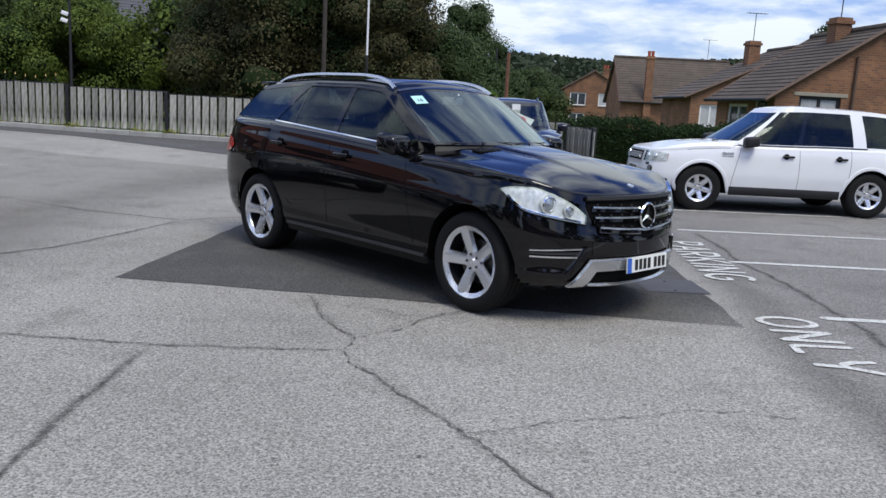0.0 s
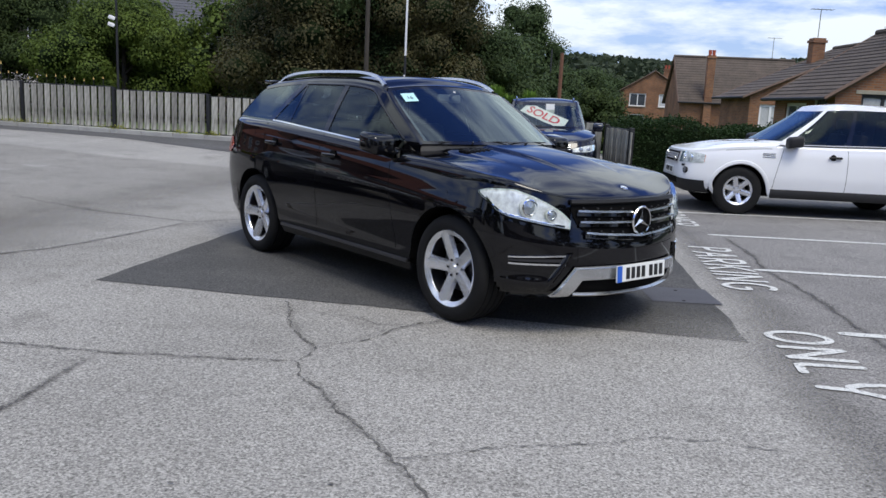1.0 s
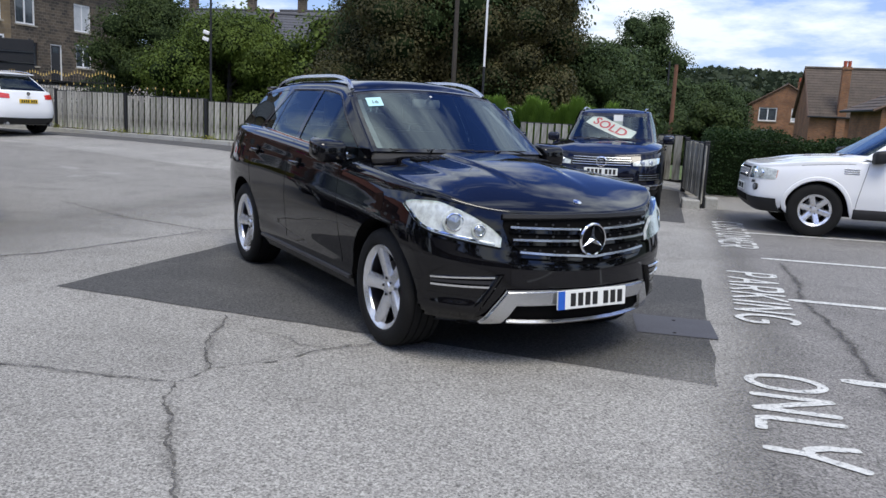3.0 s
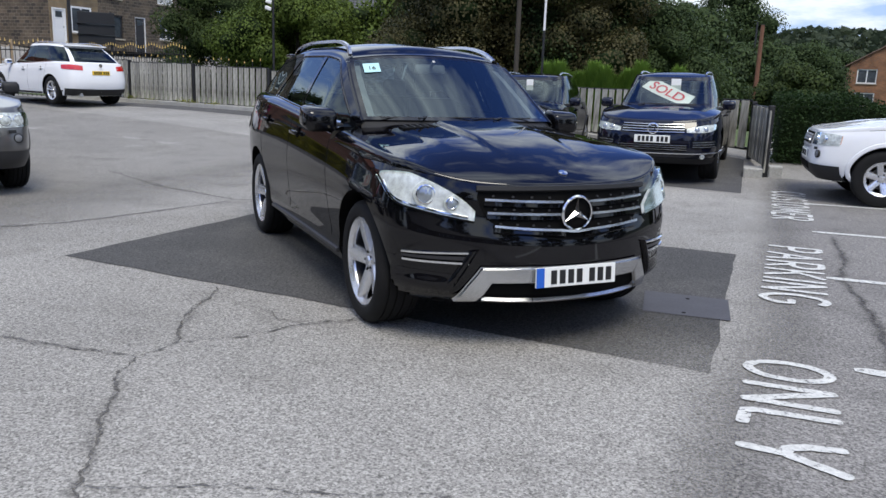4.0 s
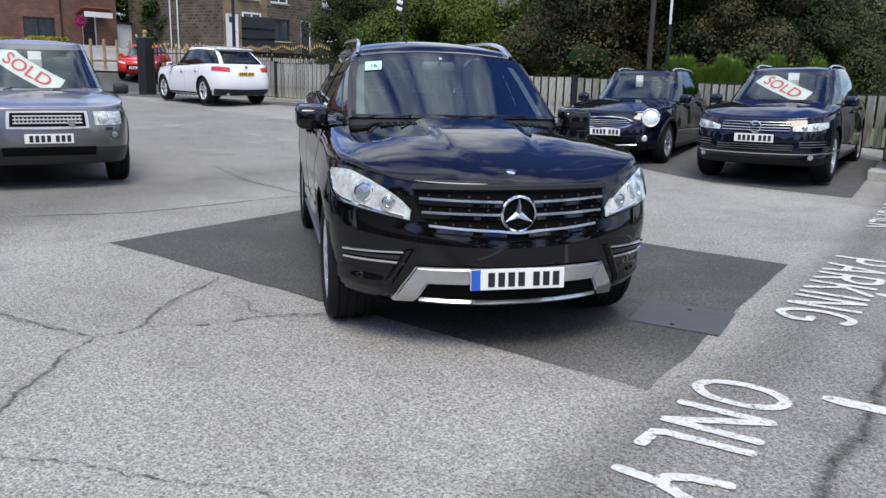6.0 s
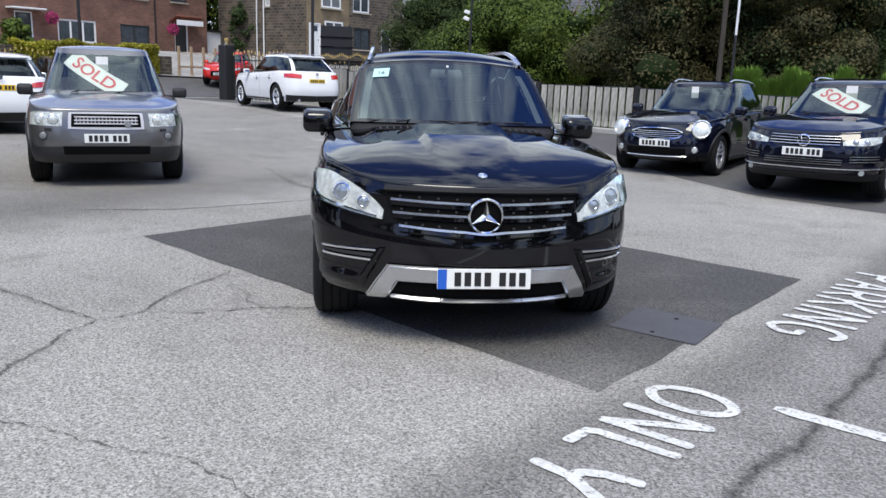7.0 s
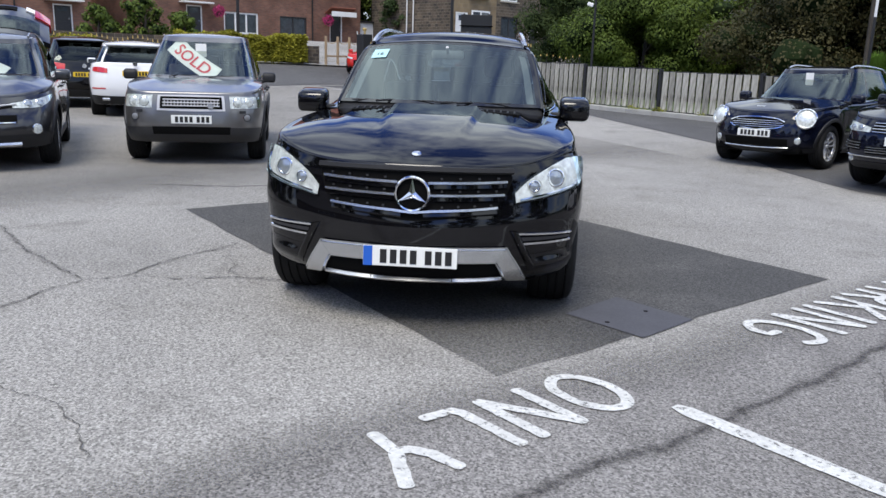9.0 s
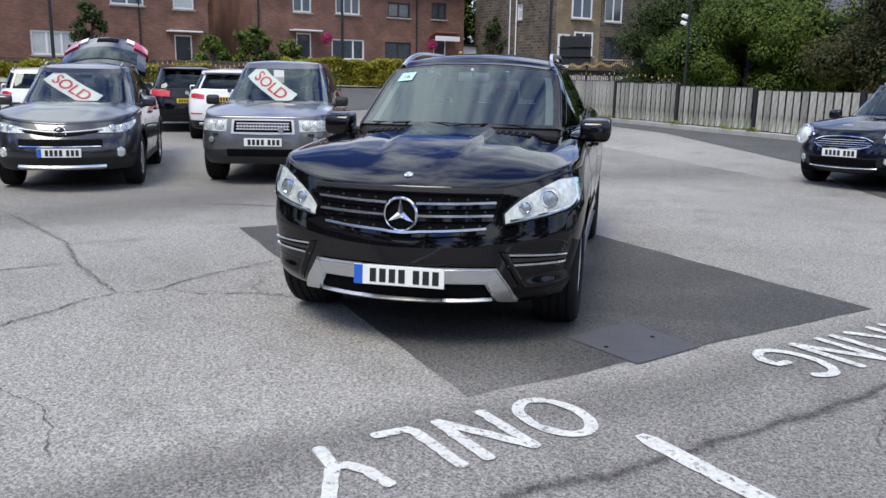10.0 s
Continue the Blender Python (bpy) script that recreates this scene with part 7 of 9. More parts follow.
def chimney(parent, x, y, z0, z1, mat, pots=2, w=0.7, d=0.55, potmat=None):
    c = part("chimney", joined(box(w, d, z1 - z0, (x, y, z0)), box(w + 0.12, d + 0.12, 0.12, (x, y, z1 - 0.22))), mat, parent)
    for i in range(pots):
        px = x + (i - (pots - 1) / 2) * w / max(2, pots)
        part("chimney_pot", rod((px, y, z1), (px, y, z1 + 0.38), 0.11, 10, 0.13), potmat or M_TERRA, c)
    return c


def aerial(parent, x, y, z, h, n=6):
    bms = [rod((x, y, z), (x, y, z + h), 0.02, 5), rod((x - 0.5, y, z + h), (x + 0.6, y, z + h), 0.015, 5)]
    for i in range(n):
        bms.append(rod((x - 0.45 + i * 0.2, y - 0.25, z + h), (x - 0.45 + i * 0.2, y + 0.25, z + h), 0.008, 4))
    return part("aerial", joined(*bms), M_IRON, parent)


def frames_of(W, D):
    """Poses of the four walls: front, right, back, left."""
    return (Matrix.Identity(4), pose(W, 0, 0, 0, 0, 90), pose(W, D, 0, 0, 0, 180), pose(0, D, 0, 0, 0, -90))


def house(name, m, W, D, H, rise, wall, roofmat, label, fronts, axis="x", rows=14, right=(), left=(), chims=(), front_mat=None, group="houses", gable_mat=None):
    """A house with openings; fronts, right and left: (x, z, w, h, kind)."""
    h = thing(name, m, label, "house", group)
    F = frames_of(W, D)
    for k, (M, L, items) in enumerate(zip(F, (W, D, W, D), (fronts, right, (), left))):
        if k in (1, 3):
            M, L = M @ Matrix.Translation((0.25, 0, 0)), L - 0.5
            items = [(x - 0.25, *r) for x, *r in items]
        wl_ = part("wall", moved(wall_face(L, H, [i[:4] for i in items]), M), (front_mat or wall) if k == 0 else wall, h)
        for x, z, w, hh, kind in items:
            if kind == "door":
                door_in(h, M, x, z, w, hh, M_DOOR)
            elif kind == "white_door":
                door_in(h, M, x, z, w, hh, M_UPVC)
            elif kind == "dark":
                window_in(h, M, x, z, w, hh, 2, M_DOOR)
            elif kind == "net":
                window_in(h, M, x, z, w, hh, 2, M_DOOR, M_CURTAIN)
                part("lintel", moved(box(w + 0.4, 0.05, 0.12, (x + w / 2, 0.0, z + hh), 0.01), M), M_STONESILL, h)
            else:
                window_in(h, M, x, z, w, hh, int(kind), None, M_CURTAIN if kind == "1" or int(x * 7) % 2 else None, True, kind == "1")
    if axis == "x":
        gable(h, F[1] @ Matrix.Translation((0, 0, 0)), D, H, rise, gable_mat or wall)
        gable(h, F[3], D, H, rise, gable_mat or wall)
    else:
        gable(h, F[0], W, H, rise, gable_mat or wall)
        gable(h, F[2], W, H, rise, gable_mat or wall)
    pitched(h, W, D, H, rise, roofmat, 0.4, axis, rows)
    part("floor_slab", box(W - 0.6, D - 0.6, 0.2, (W / 2, D / 2, 0.0)), M_KERB, h)
    for c in chims:
        chimney(h, *c)
    return h


# brick pairs across the street; local x = y - origin
def brick_pair(y0, y1, items, label, gz):
    h = house("brick_house", pose(-43.5, y0, gz, 0, 0, 90), y1 - y0, 8.0, 5.35, 2.6, M_BRICK, M_TILER, label,
              [(a - y0, z - gz, w, hh, k) for a, z, w, hh, k in items], "x", 16, chims=((4.0, 4.0, 6.5, 9.0, M_BRICK, 4),), group="brick houses")
    part("downpipe", rod((0.35, -0.06, 0), (0.35, -0.06, 5.2), 0.045, 6), M_PLASTIC, h)
    part("downpipe", rod((y1 - y0 - 3.9, -0.06, 0), (y1 - y0 - 3.9, -0.06, 5.2), 0.045, 6), M_PLASTIC, h)
    return h


bh = brick_pair(20.6, 36.0, [(23.2, 5.55, 1.25, 1.2, "2"), (26.1, 5.6, 1.75, 1.15, "3"), (29.9, 5.6, 1.7, 0.95, "dark"), (33.3, 5.65, 1.2, 1.1, "dark"),
                             (23.4, 2.45, 1.0, 1.85, "door"), (25.8, 2.75, 2.35, 1.3, "3"), (29.7, 2.8, 2.0, 1.2, "dark"), (33.5, 2.45, 1.0, 2.0, "door")], "two-storey red brick semi-detached house with red roof", 2.4)
part("door_canopy", box(1.9, 0.8, 0.08, (3.3, -0.4, 2.0), 0.01), M_UPVC, bh)
aw = part("awning", moved(box(2.0, 0.9, 0.07, (0, 0, 0), 0.01), pose(13.5, -0.45, 2.15, -24, 0, 0)), M_TILER, bh)
part("awning_front", box(1.98, 0.05, 0.32, (13.5, -0.88, 1.78), 0.01), M_UPVC, bh)
bh2 = brick_pair(2.5, 17.9, [(12.5, 5.35, 1.8, 1.2, "2"), (15.9, 5.3, 1.2, 1.25, "1"), (5.0, 5.3, 1.8, 1.2, "2"), (8.4, 2.5, 2.3, 1.3, "3"), (15.9, 2.3, 1.0, 1.55, "door"), (3.4, 2.5, 2.2, 1.3, "3")], "two-storey red brick house beside a hedge", 2.25)
part("door_canopy", box(1.9, 0.8, 0.08, (13.9, -0.4, 1.75), 0.01), M_UPVC, bh2)
house("brick_house", pose(-52, 16.8, 2.6, 0, 0, 90), 5.0, 7, 6.2, 2.2, M_BRICK, M_TILER, "set-back red brick house with small windows", [(0.6, 1.9, 0.6, 0.8, "1"), (2.2, 1.9, 0.6, 0.8, "1"), (2.4, 4.0, 1.2, 1.2, "2")], "x", 12, group="brick houses")
gar = thing("garage", pose(-45.5, 36.2, 2.45), "small white-fronted garage between the houses", "garage")
part("wall", box(3.0, 1.3, 1.5, (0, 0.6, 0)), M_UPVC, gar)
part("roof", box(3.3, 1.5, 0.12, (0, 0.6, 1.5), 0.02), M_PLASTIC, gar)

# stone terrace
st = house("stone_house", pose(-35.2, 37.45, 2.35, 0, 0, 90), 15.5, 9.0, 6.6, 2.8, M_STONE, M_SLATE, "dark stone terrace house with a pale stone end front",
           [(4.1, 3.15, 1.6, 1.75, "2"), (9.1, 3.2, 1.6, 1.75, "2"), (12.6, 3.2, 1.4, 1.7, "2"), (4.2, 0.75, 1.6, 1.4, "dark"), (6.9, 0.0, 1.0, 2.2, "door"), (9.2, 0.9, 1.5, 1.5, "2"), (12.4, 0.8, 1.5, 1.5, "dark")],
           "x", 16, left=((4.9, 3.25, 0.6, 1.0, "1"),), chims=((7.7, 4.5, 8.5, 10.6, M_STONE, 4),), group="stone houses")
SF = [(0.15, 0.1, 0.95, 2.1, "white_door"), (1.2, 3.2, 1.7, 1.75, "2"), (1.5, 0.9, 1.6, 1.5, "2")]
part("end_front", moved(wall_face(3.7, 6.6, [i[:4] for i in SF], 0.03), pose(0, -0.034, 0)), M_STONEL, st, "pale stone end front")
door_in(st, pose(0, -0.15, 0), 0.15, 0.1, 0.95, 2.1, M_UPVC)
for x, z, w, hh, k in SF[1:]:
    window_in(st, pose(0, -0.15, 0), x, z, w, hh, 2)
for xx, hh in ((-39.9, 4.6), (-39.2, 6.3)):
    part("downpipe", rod((-0.12, -(xx + 35.2), 0.0), (-0.12, -(xx + 35.2), hh), 0.04, 6), M_UPVC, st)
for x in (-33, -22):
    hs = house("terrace_house", pose(x - 10, 66, 1.5), 10, 8, 5.6, 2.8, M_STONE, M_SLATE, "distant stone terrace with slate roof", [(1.5, 3.4, 1.1, 1.5, "2"), (6, 3.4, 1.1, 1.5, "2")], "x", 10, chims=((2.0, 4.0, 7.4, 9.6, M_STONE, 4), (8.0, 4.0, 7.4, 9.6, M_STONE, 4)), group="stone houses")

# bungalows beyond the hedge
gb = ground_z(11, 27)
rh = house("bungalow", pose(10.0, 26.1, gb, 0, 0, 6), 6.9, 4.4, 2.46 - gb, 2.2, M_BRICKO, M_TILE, "orange brick bungalow with brown tiled roof", [(0.80, 1.59 - gb, 1.4, 0.80, "net"), (4.4, 0.9 - gb, 1.8, 1.2, "3")], "y", 18,
           left=((3.0, 0.2, 0.9, 2.0, "door"), (0.9, 0.8, 1.6, 1.1, "2")), chims=((3.1, 2.2, 3.2, 4.95, M_BRICKO, 0, 0.55, 0.55),), group="bungalows")
part("wall_vent", rod((3.72, -0.06, 3.0 - gb), (3.72, 0.03, 3.0 - gb), 0.10, 12), M_UPVC, rh)
part("downpipe", rod((2.55, -0.06, 0.2), (2.55, -0.06, 3.7 - gb), 0.05, 6), M_FASCIA, rh)
aerial(rh, 3.1, 2.2, 4.9, 0.9)
gb = ground_z(12, 41)
rh = house("bungalow", pose(11.3, 40.4, gb, 0, 0, 5), 11.4, 4.2, 2.68 - gb, 2.6, M_BRICKO, M_TILE, "orange brick bungalow with brown tiled roof", [(0.5, 1.1 - gb, 1.1, 1.1, "2"), (2.4, 0.3 - gb, 0.95, 2.0, "white_door"), (4.3, 1.1 - gb, 1.2, 1.2, "2")], "y", 16, chims=((3.9, 2.4, 3.6, 6.5, M_BRICKO, 0, 0.6, 0.6),), group="bungalows")
aerial(rh, 3.9, 2.4, 6.4, 1.5)
gb = ground_z(12, 63)
rh = house("bungalow", pose(12.25, 63.2, gb, 0, 0, -1), 8.8, 7.0, 2.85 - gb, 3.2, M_BRICKO, M_TILE, "orange brick bungalow with a front chimney stack", [(4.0, 0.7 - gb, 1.1, 1.3, "1"), (6.2, 0.8 - gb, 1.5, 1.3, "2")], "x", 18, group="bungalows")
chimney(rh, 2.0, -0.1, 0.0, 6.0 - gb, M_BRICKO, 2, 0.55, 0.5)
aerial(rh, 7.3, 3.6, 6.05 - gb, 1.7, 3)
gb = ground_z(12, 93)
house("brick_house", pose(11.5, 92.8, gb, 0, 0, -4), 6.6, 8, 4.2 - gb, 2.0, M_BRICKO, M_TILE, "distant orange brick house with white windows", [(0.7, 2.3 - gb, 1.8, 1.4, "2"), (3.9, 2.3 - gb, 1.8, 1.4, "2"), (0.7, 0.1 - gb, 1.8, 1.3, "2")], "y", 12, chims=((4.9, 4, 5.0, 7.6, M_BRICKO, 2),), group="bungalows")

# street furniture
def post(x, y, h, r, label, mat, white_from=None):
    p = thing("pole", pose(x, y, ground_z(x, y)), label, "pole", "poles")
    part("shaft", rod((0, 0, 0), (0, 0, h if not white_from else white_from), r, 10, r * 0.8), mat, p)
    if white_from:
        part("upper_shaft", rod((0, 0, white_from), (0, 0, h), r * 0.8, 10, r * 0.7), M_UPVC, p)
    return p


cp = post(-10.36, 21.36, 4.6, 0.036, "slim dark pole with white security cameras", M_IRON)
for z, dx in ((2.98, -0.1), (2.8, -0.12)):
    cm = part("camera_body", box(0.17, 0.10, 0.10, (dx, -0.1, z), 0.02, Euler((0, radians(18), radians(30))).to_matrix().to_4x4()), M_UPVC, cp)
post(-2.42, 20.5, 6.5, 0.034, "lamp post, dark below and white above", M_IRON, 2.35)
post(-4.23, 24.7, 6.5, 0.075, "dark wooden pole among the trees", M_BARK)
tp = post(2.56, 47.5, 5.6, 0.13, "brown wooden telegraph pole", M_TELE)
part("pole_cap", box(0.2, 0.2, 0.05, (0, 0, 5.58)), M_BARK, tp)
post(2.3, 59, 6.6, 0.07, "grey street lamp post beyond the hedge", M_IRON)
for x, y in ((-24.3, 28.0), (-33.4, 21.8), (-36.4, 8.6)):
    post(x, y, 7.0, 0.08, "dark street lamp post", M_IRON)
sb = thing("sign_board", pose(-24.8, 30.0, ground_z(-24.8, 30), 0, 0, 46), "black notice board on two posts, seen from behind", "sign")
part("board", box(1.5, 0.06, 1.35, (0, 0, 2.0), 0.01), M_IRON, sb)
for x in (-0.6, 0.6):
    part("leg", box(0.09, 0.09, 3.4, (x, 0.08, 0)), M_IRON, sb)
for z in (2.35, 2.8):
    part("board_rib", box(1.6, 0.05, 0.05, (0, -0.05, z)), M_GLOSSBLACK, sb)


def gate():
    gp = thing("gate_post", pose(-22.5, 21.9, 0.28), "thick black gate post with a carved pale crest", "gate post")
    part("post", box(0.46, 0.46, 2.15, (0, 0, 0), 0.03), M_IRON, gp)
    v, f = lathe([(0.19 + 0.035 * math.cos(a), 0.035 * math.sin(a)) for a in span(0, 2 * math.pi, 6)], 20)
    keep = [q for q in f]
    part("crest", joined(*[rod((0.22 * math.cos(a), -0.2, 2.25 + 0.22 * math.sin(a)), (0.22 * math.cos(b), -0.2, 2.25 + 0.22 * math.sin(b)), 0.03, 6) for a, b in zip(span(math.pi, 2 * math.pi, 8), span(math.pi, 2 * math.pi, 8)[1:])]), M_KERB, gp)
    part("finial", joined(rod((0, 0, 2.15), (0, 0, 2.3), 0.05, 8), box(0.14, 0.14, 0.12, (0, 0, 2.28), 0.04)), M_GOLD, gp)

    def railing(a, b, z, h, label, name):
        A, B = Vector((*a, 0)), Vector((*b, 0))
        d = B - A
        g = thing(name, pose(A.x, A.y, z, 0, 0, math.degrees(math.atan2(d.y, d.x))), label, "railing", "iron railings")
        for zz in (0.15, h * 0.55, h - 0.2):
            part("rail", box(d.length, 0.04, 0.035, (d.length / 2, 0, zz)), M_IRON, g)
        n = int(d.length / 0.16)
        for i in range(n + 1):
            x = d.length * i / n
            hh = h + 0.12 * math.sin(i * math.pi / 8) ** 2
            br = part("bar", rod((x, 0, 0.05), (x, 0, hh), 0.012, 5), M_IRON, g)
            part("finial", rod((x, 0, hh), (x, 0, hh + 0.11), 0.028, 5, 0.004), M_GOLD, br)
    railing((-22.2, 22.0), (-19.4, 22.9), 0.3, 1.75, "black iron gate with gilded spear tips", "iron_gate")
    railing((-24.6, 7.5), (-23.0, 16.8), 0.25, 1.55, "black iron railings with gilded spear tips", "railing")
    railing((-15.9, 24.6), (-22, 26.4), 0.35, 1.75, "black iron railings with gilded spear tips", "railing")


gate()


def garden_front():
    """Low stone wall, golden hedge and timber fence of the front gardens."""
    w = thing("garden_wall", Matrix.Identity(4), "low stone garden wall along the street", "wall", kind="structure")
    line = [(-33.2, 2), (-32.4, 12), (-31.6, 20), (-30.4, 24.6)]
    for i, (a, b) in enumerate(zip(line, line[1:])):
        A, B = Vector((*a, 0)), Vector((*b, 0))
        d = B - A
        z = ground_z(*a)
        part("wall_length", moved(box(d.length - 0.004, 0.3, 1.0 + ground_z(*b) - z * 0.9, (d.length / 2, 0, -0.2), 0.02), pose(A.x, A.y, z, 0, 0, math.degrees(math.atan2(d.y, d.x)))), M_STONE, w)
    hedge("hedge", (-31.1, 24.0), (-32.2, 18.0), 1.0, 2.35, M_YELLOW, "clipped golden yellow garden hedge", 30000, 0.12, 21)
    hedge("hedge", (-32.6, 14.5), (-33.6, 4.0), 1.0, 1.95, M_YELLOW, "clipped golden yellow garden hedge", 40000, 0.12, 22)
    f = thing("timber_fence", pose(-30.2, 24.9, ground_z(-30, 25), 0, 0, 96), "pale timber post and rope garden fence", "fence")
    for i in range(9):
        part("post", box(0.1, 0.1, 1.5, (i * 0.75, 0, 0), 0.01), M_TIMBER, f)
        if i < 8:
            part("rope", joined(*[rod((i * 0.75 + a * 0.75, 0, 1.35 - 0.4 * a * (1 - a) * 2), (i * 0.75 + b * 0.75, 0, 1.35 - 0.4 * b * (1 - b) * 2), 0.02, 5) for a, b in zip(span(0, 1, 4), span(0, 1, 4)[1:])]), M_TIMBER, f)
            part("rail", box(0.65, 0.04, 0.09, (i * 0.75 + 0.375, 0, 0.5)), M_TIMBER, f)
    for x, y, z, r in ((-42.9, 25.2, 4.0, 0.4), (-42.9, 33.0, 3.9, 0.4)):
        rs = np.random.RandomState(int(y))
        hb = thing("hanging_basket", pose(x, y, z), "hanging basket of pink and purple flowers", "flower basket", "hanging baskets")
        part("bowl", rod((0, 0, -0.3), (0, 0, 0), 0.1, 8, 0.26), M_BARK, hb)
        g = rs.normal(size=(500, 3)); g /= np.linalg.norm(g, axis=1)[:, None]
        leaf_object("flowers", g * r * rs.uniform(0.5, 1, (500, 1)), 0.1, M_FLOWER, hb, 3)
    for x, y, h, r in ((-34.9, 17.6, 2.2, 1.1), (-34.6, 19.4, 1.6, 0.8), (-35.4, 15.6, 1.7, 0.9), (-40, 10.8, 3.0, 1.0), (-41.5, 37.5, 3.6, 1.2)):
        tree(x, y, h, r, M_LEAFL if h < 2.5 else M_LEAF, int(-x * 7 + y), "small leafy garden bush", 1800, 0.16, 0.0, "garden bushes")


garden_front()



# ---- behind the camera: unseen building and trees added to darken reflections ----
sales = house("unseen_building", pose(16, -13, 0, 0, 0, 178), 24, 9, 3.6, 2.4, M_STONE, M_SLATE, "long dark stone building with a slate roof, unseen, added to darken reflections", [(2, 0.9, 2.4, 1.6, "3"), (7, 0.0, 1.2, 2.2, "door"), (10, 0.9, 3.0, 1.6, "3"), (16, 0.9, 3.0, 1.6, "3")], "x", 14, group="sales buildings")
# unseen trees, added as dark surroundings for the black paint to mirror
for x, y, h, r in ((-16, -16, 11, 4), (-7, -20, 12, 4.5), (2, -24, 12, 4.5), (12, -26, 12, 4.5), (22, -16, 11, 4.2), (27, -6, 11, 4.2), (28, 4, 10, 4.0), (27, 13, 9, 3.6), (-24, -10, 11, 4.2), (-26, -1, 8, 3), (-13, -9, 9, 3.6), (-20, -5, 9, 3.4)):
    tree(x, y, h, r, M_LEAF, int(x * 3 + y * 5 + 400), DARK, 3500, 0.4, 0.03)

gs = ground_z(-19, 46)
house("slate_house", pose(-20.6, 45.5, gs, 0, 0, 22), 7.2, 7.0, 4.2 - gs + 0.6, 2.3, M_STONE, M_SLATE, "grey slate-roofed stone house behind the trees", [(1.2, 2.2, 1.1, 1.4, "2"), (4.6, 2.2, 1.1, 1.4, "2")], "x", 14, chims=((5.2, 3.5, 5.2 - gs, 8.4 - gs, M_STONE, 3),), group="stone houses")
tree(-52, 41, 11, 4.0, M_LEAF, 91, DARK, 9000, 0.26, 0.0)
tree(-49, 38.5, 8, 2.6, M_LEAFL, 92, PALE, 7000, 0.22, 0.0)

# ---- the other parked cars ----
def lamp_disc(parent, sh, name, q, z, r, mat, ring=None, out=0.012, fwd=1.0, label=""):
    """A round lamp set in the body."""
    c0 = sh.at(q, z)
    nn = (sh.normal(q, z) + Vector((fwd, 0, 0))).normalized()
    mm = Matrix.Translation(c0 + nn * out * 0.3) @ nn.to_track_quat("Z", "Y").to_matrix().to_4x4()
    v, f = lathe([(r, -0.03), (r, out * 0.4), (r * 0.8, out * 0.9), (r * 0.4, out * 1.25), (0.0, out * 1.3)], 28, "z")
    ob = mesh(name, [mm @ Vector(a) for a in v], f, mat, parent, label)
    if ring:
        v, f = lathe([(r * 1.14, -0.02), (r * 1.13, out * 0.8), (r * 1.02, out * 1.1), (r * 0.98, out * 0.4)], 28, "z")
        mesh("lamp_ring", [mm @ Vector(a) for a in v], f, ring, ob)
    return ob


def banner(car, cabin, ya, ta, yb, tb, width, words="SOLD"):
    """A white sale banner lying across the windscreen, with red letters."""
    M = car.matrix_world
    pa, pb = cabin(sh_q(cabin, ya), ta), cabin(sh_q(cabin, yb), tb)
    L = (pb - pa).length
    across = Vector((yb - ya, (tb - ta) * 0.75)).normalized()
    perp = Vector((-across.y, across.x))

    def on(u, v, off):
        y = ya + (yb - ya) * u + perp.x * v
        t = min(0.97, max(0.03, ta + (tb - ta) * u + perp.y * v / 0.75))
        q = sh_q(cabin, y)
        p, p1, p2 = cabin(q, t), cabin(q + 0.01, t), cabin(q, t + 0.01 if t < 0.95 else t - 0.01)
        n = (p1 - p).cross(p2 - p).normalized()
        n = n if n.x > 0 else -n
        return p + n * off
    vv, ff = gridded(lambda u, v: on(u, v, -0.016), span(0, 1, 24), span(-width / 2, width / 2, 6))
    ban = thing("sale_banner", M, 'white banner with red "%s" across the windscreen' % words, "banner", "sold banners")
    mesh("sheet", vv, ff, M_PAPER, ban)
    ob = text_mesh(words, 1.0, "letters", M_REDINK, ban, Matrix.Identity(4), 0.0, 1.0, 0.012)
    bm = bmesh.new()
    bm.from_mesh(ob.data)
    bmesh.ops.triangulate(bm, faces=bm.faces)
    bm.to_mesh(ob.data)
    bm.free()
    xs, ys = [p.co.x for p in ob.data.vertices], [p.co.y for p in ob.data.vertices]
    for p in ob.data.vertices:
        u = 0.13 + 0.74 * (p.co.x - min(xs)) / (max(xs) - min(xs))
        v = width * 0.64 * ((p.co.y - min(ys)) / (max(ys) - min(ys)) - 0.5)
        p.co = on(u, v, -0.012)
    return ban


def card(car, cabin, y, t, w=0.12, h=0.16):
    """A small white price card behind the windscreen."""
    p = cabin(sh_q(cabin, y), t)
    c = thing("price_card", car.matrix_world, "small white price card inside the windscreen", "card", "price cards")
    part("paper", box(0.003, w, h, (p.x + 0.004, p.y, p.z - h / 2 + 0.004), 0.0, None), M_PAPER, c)


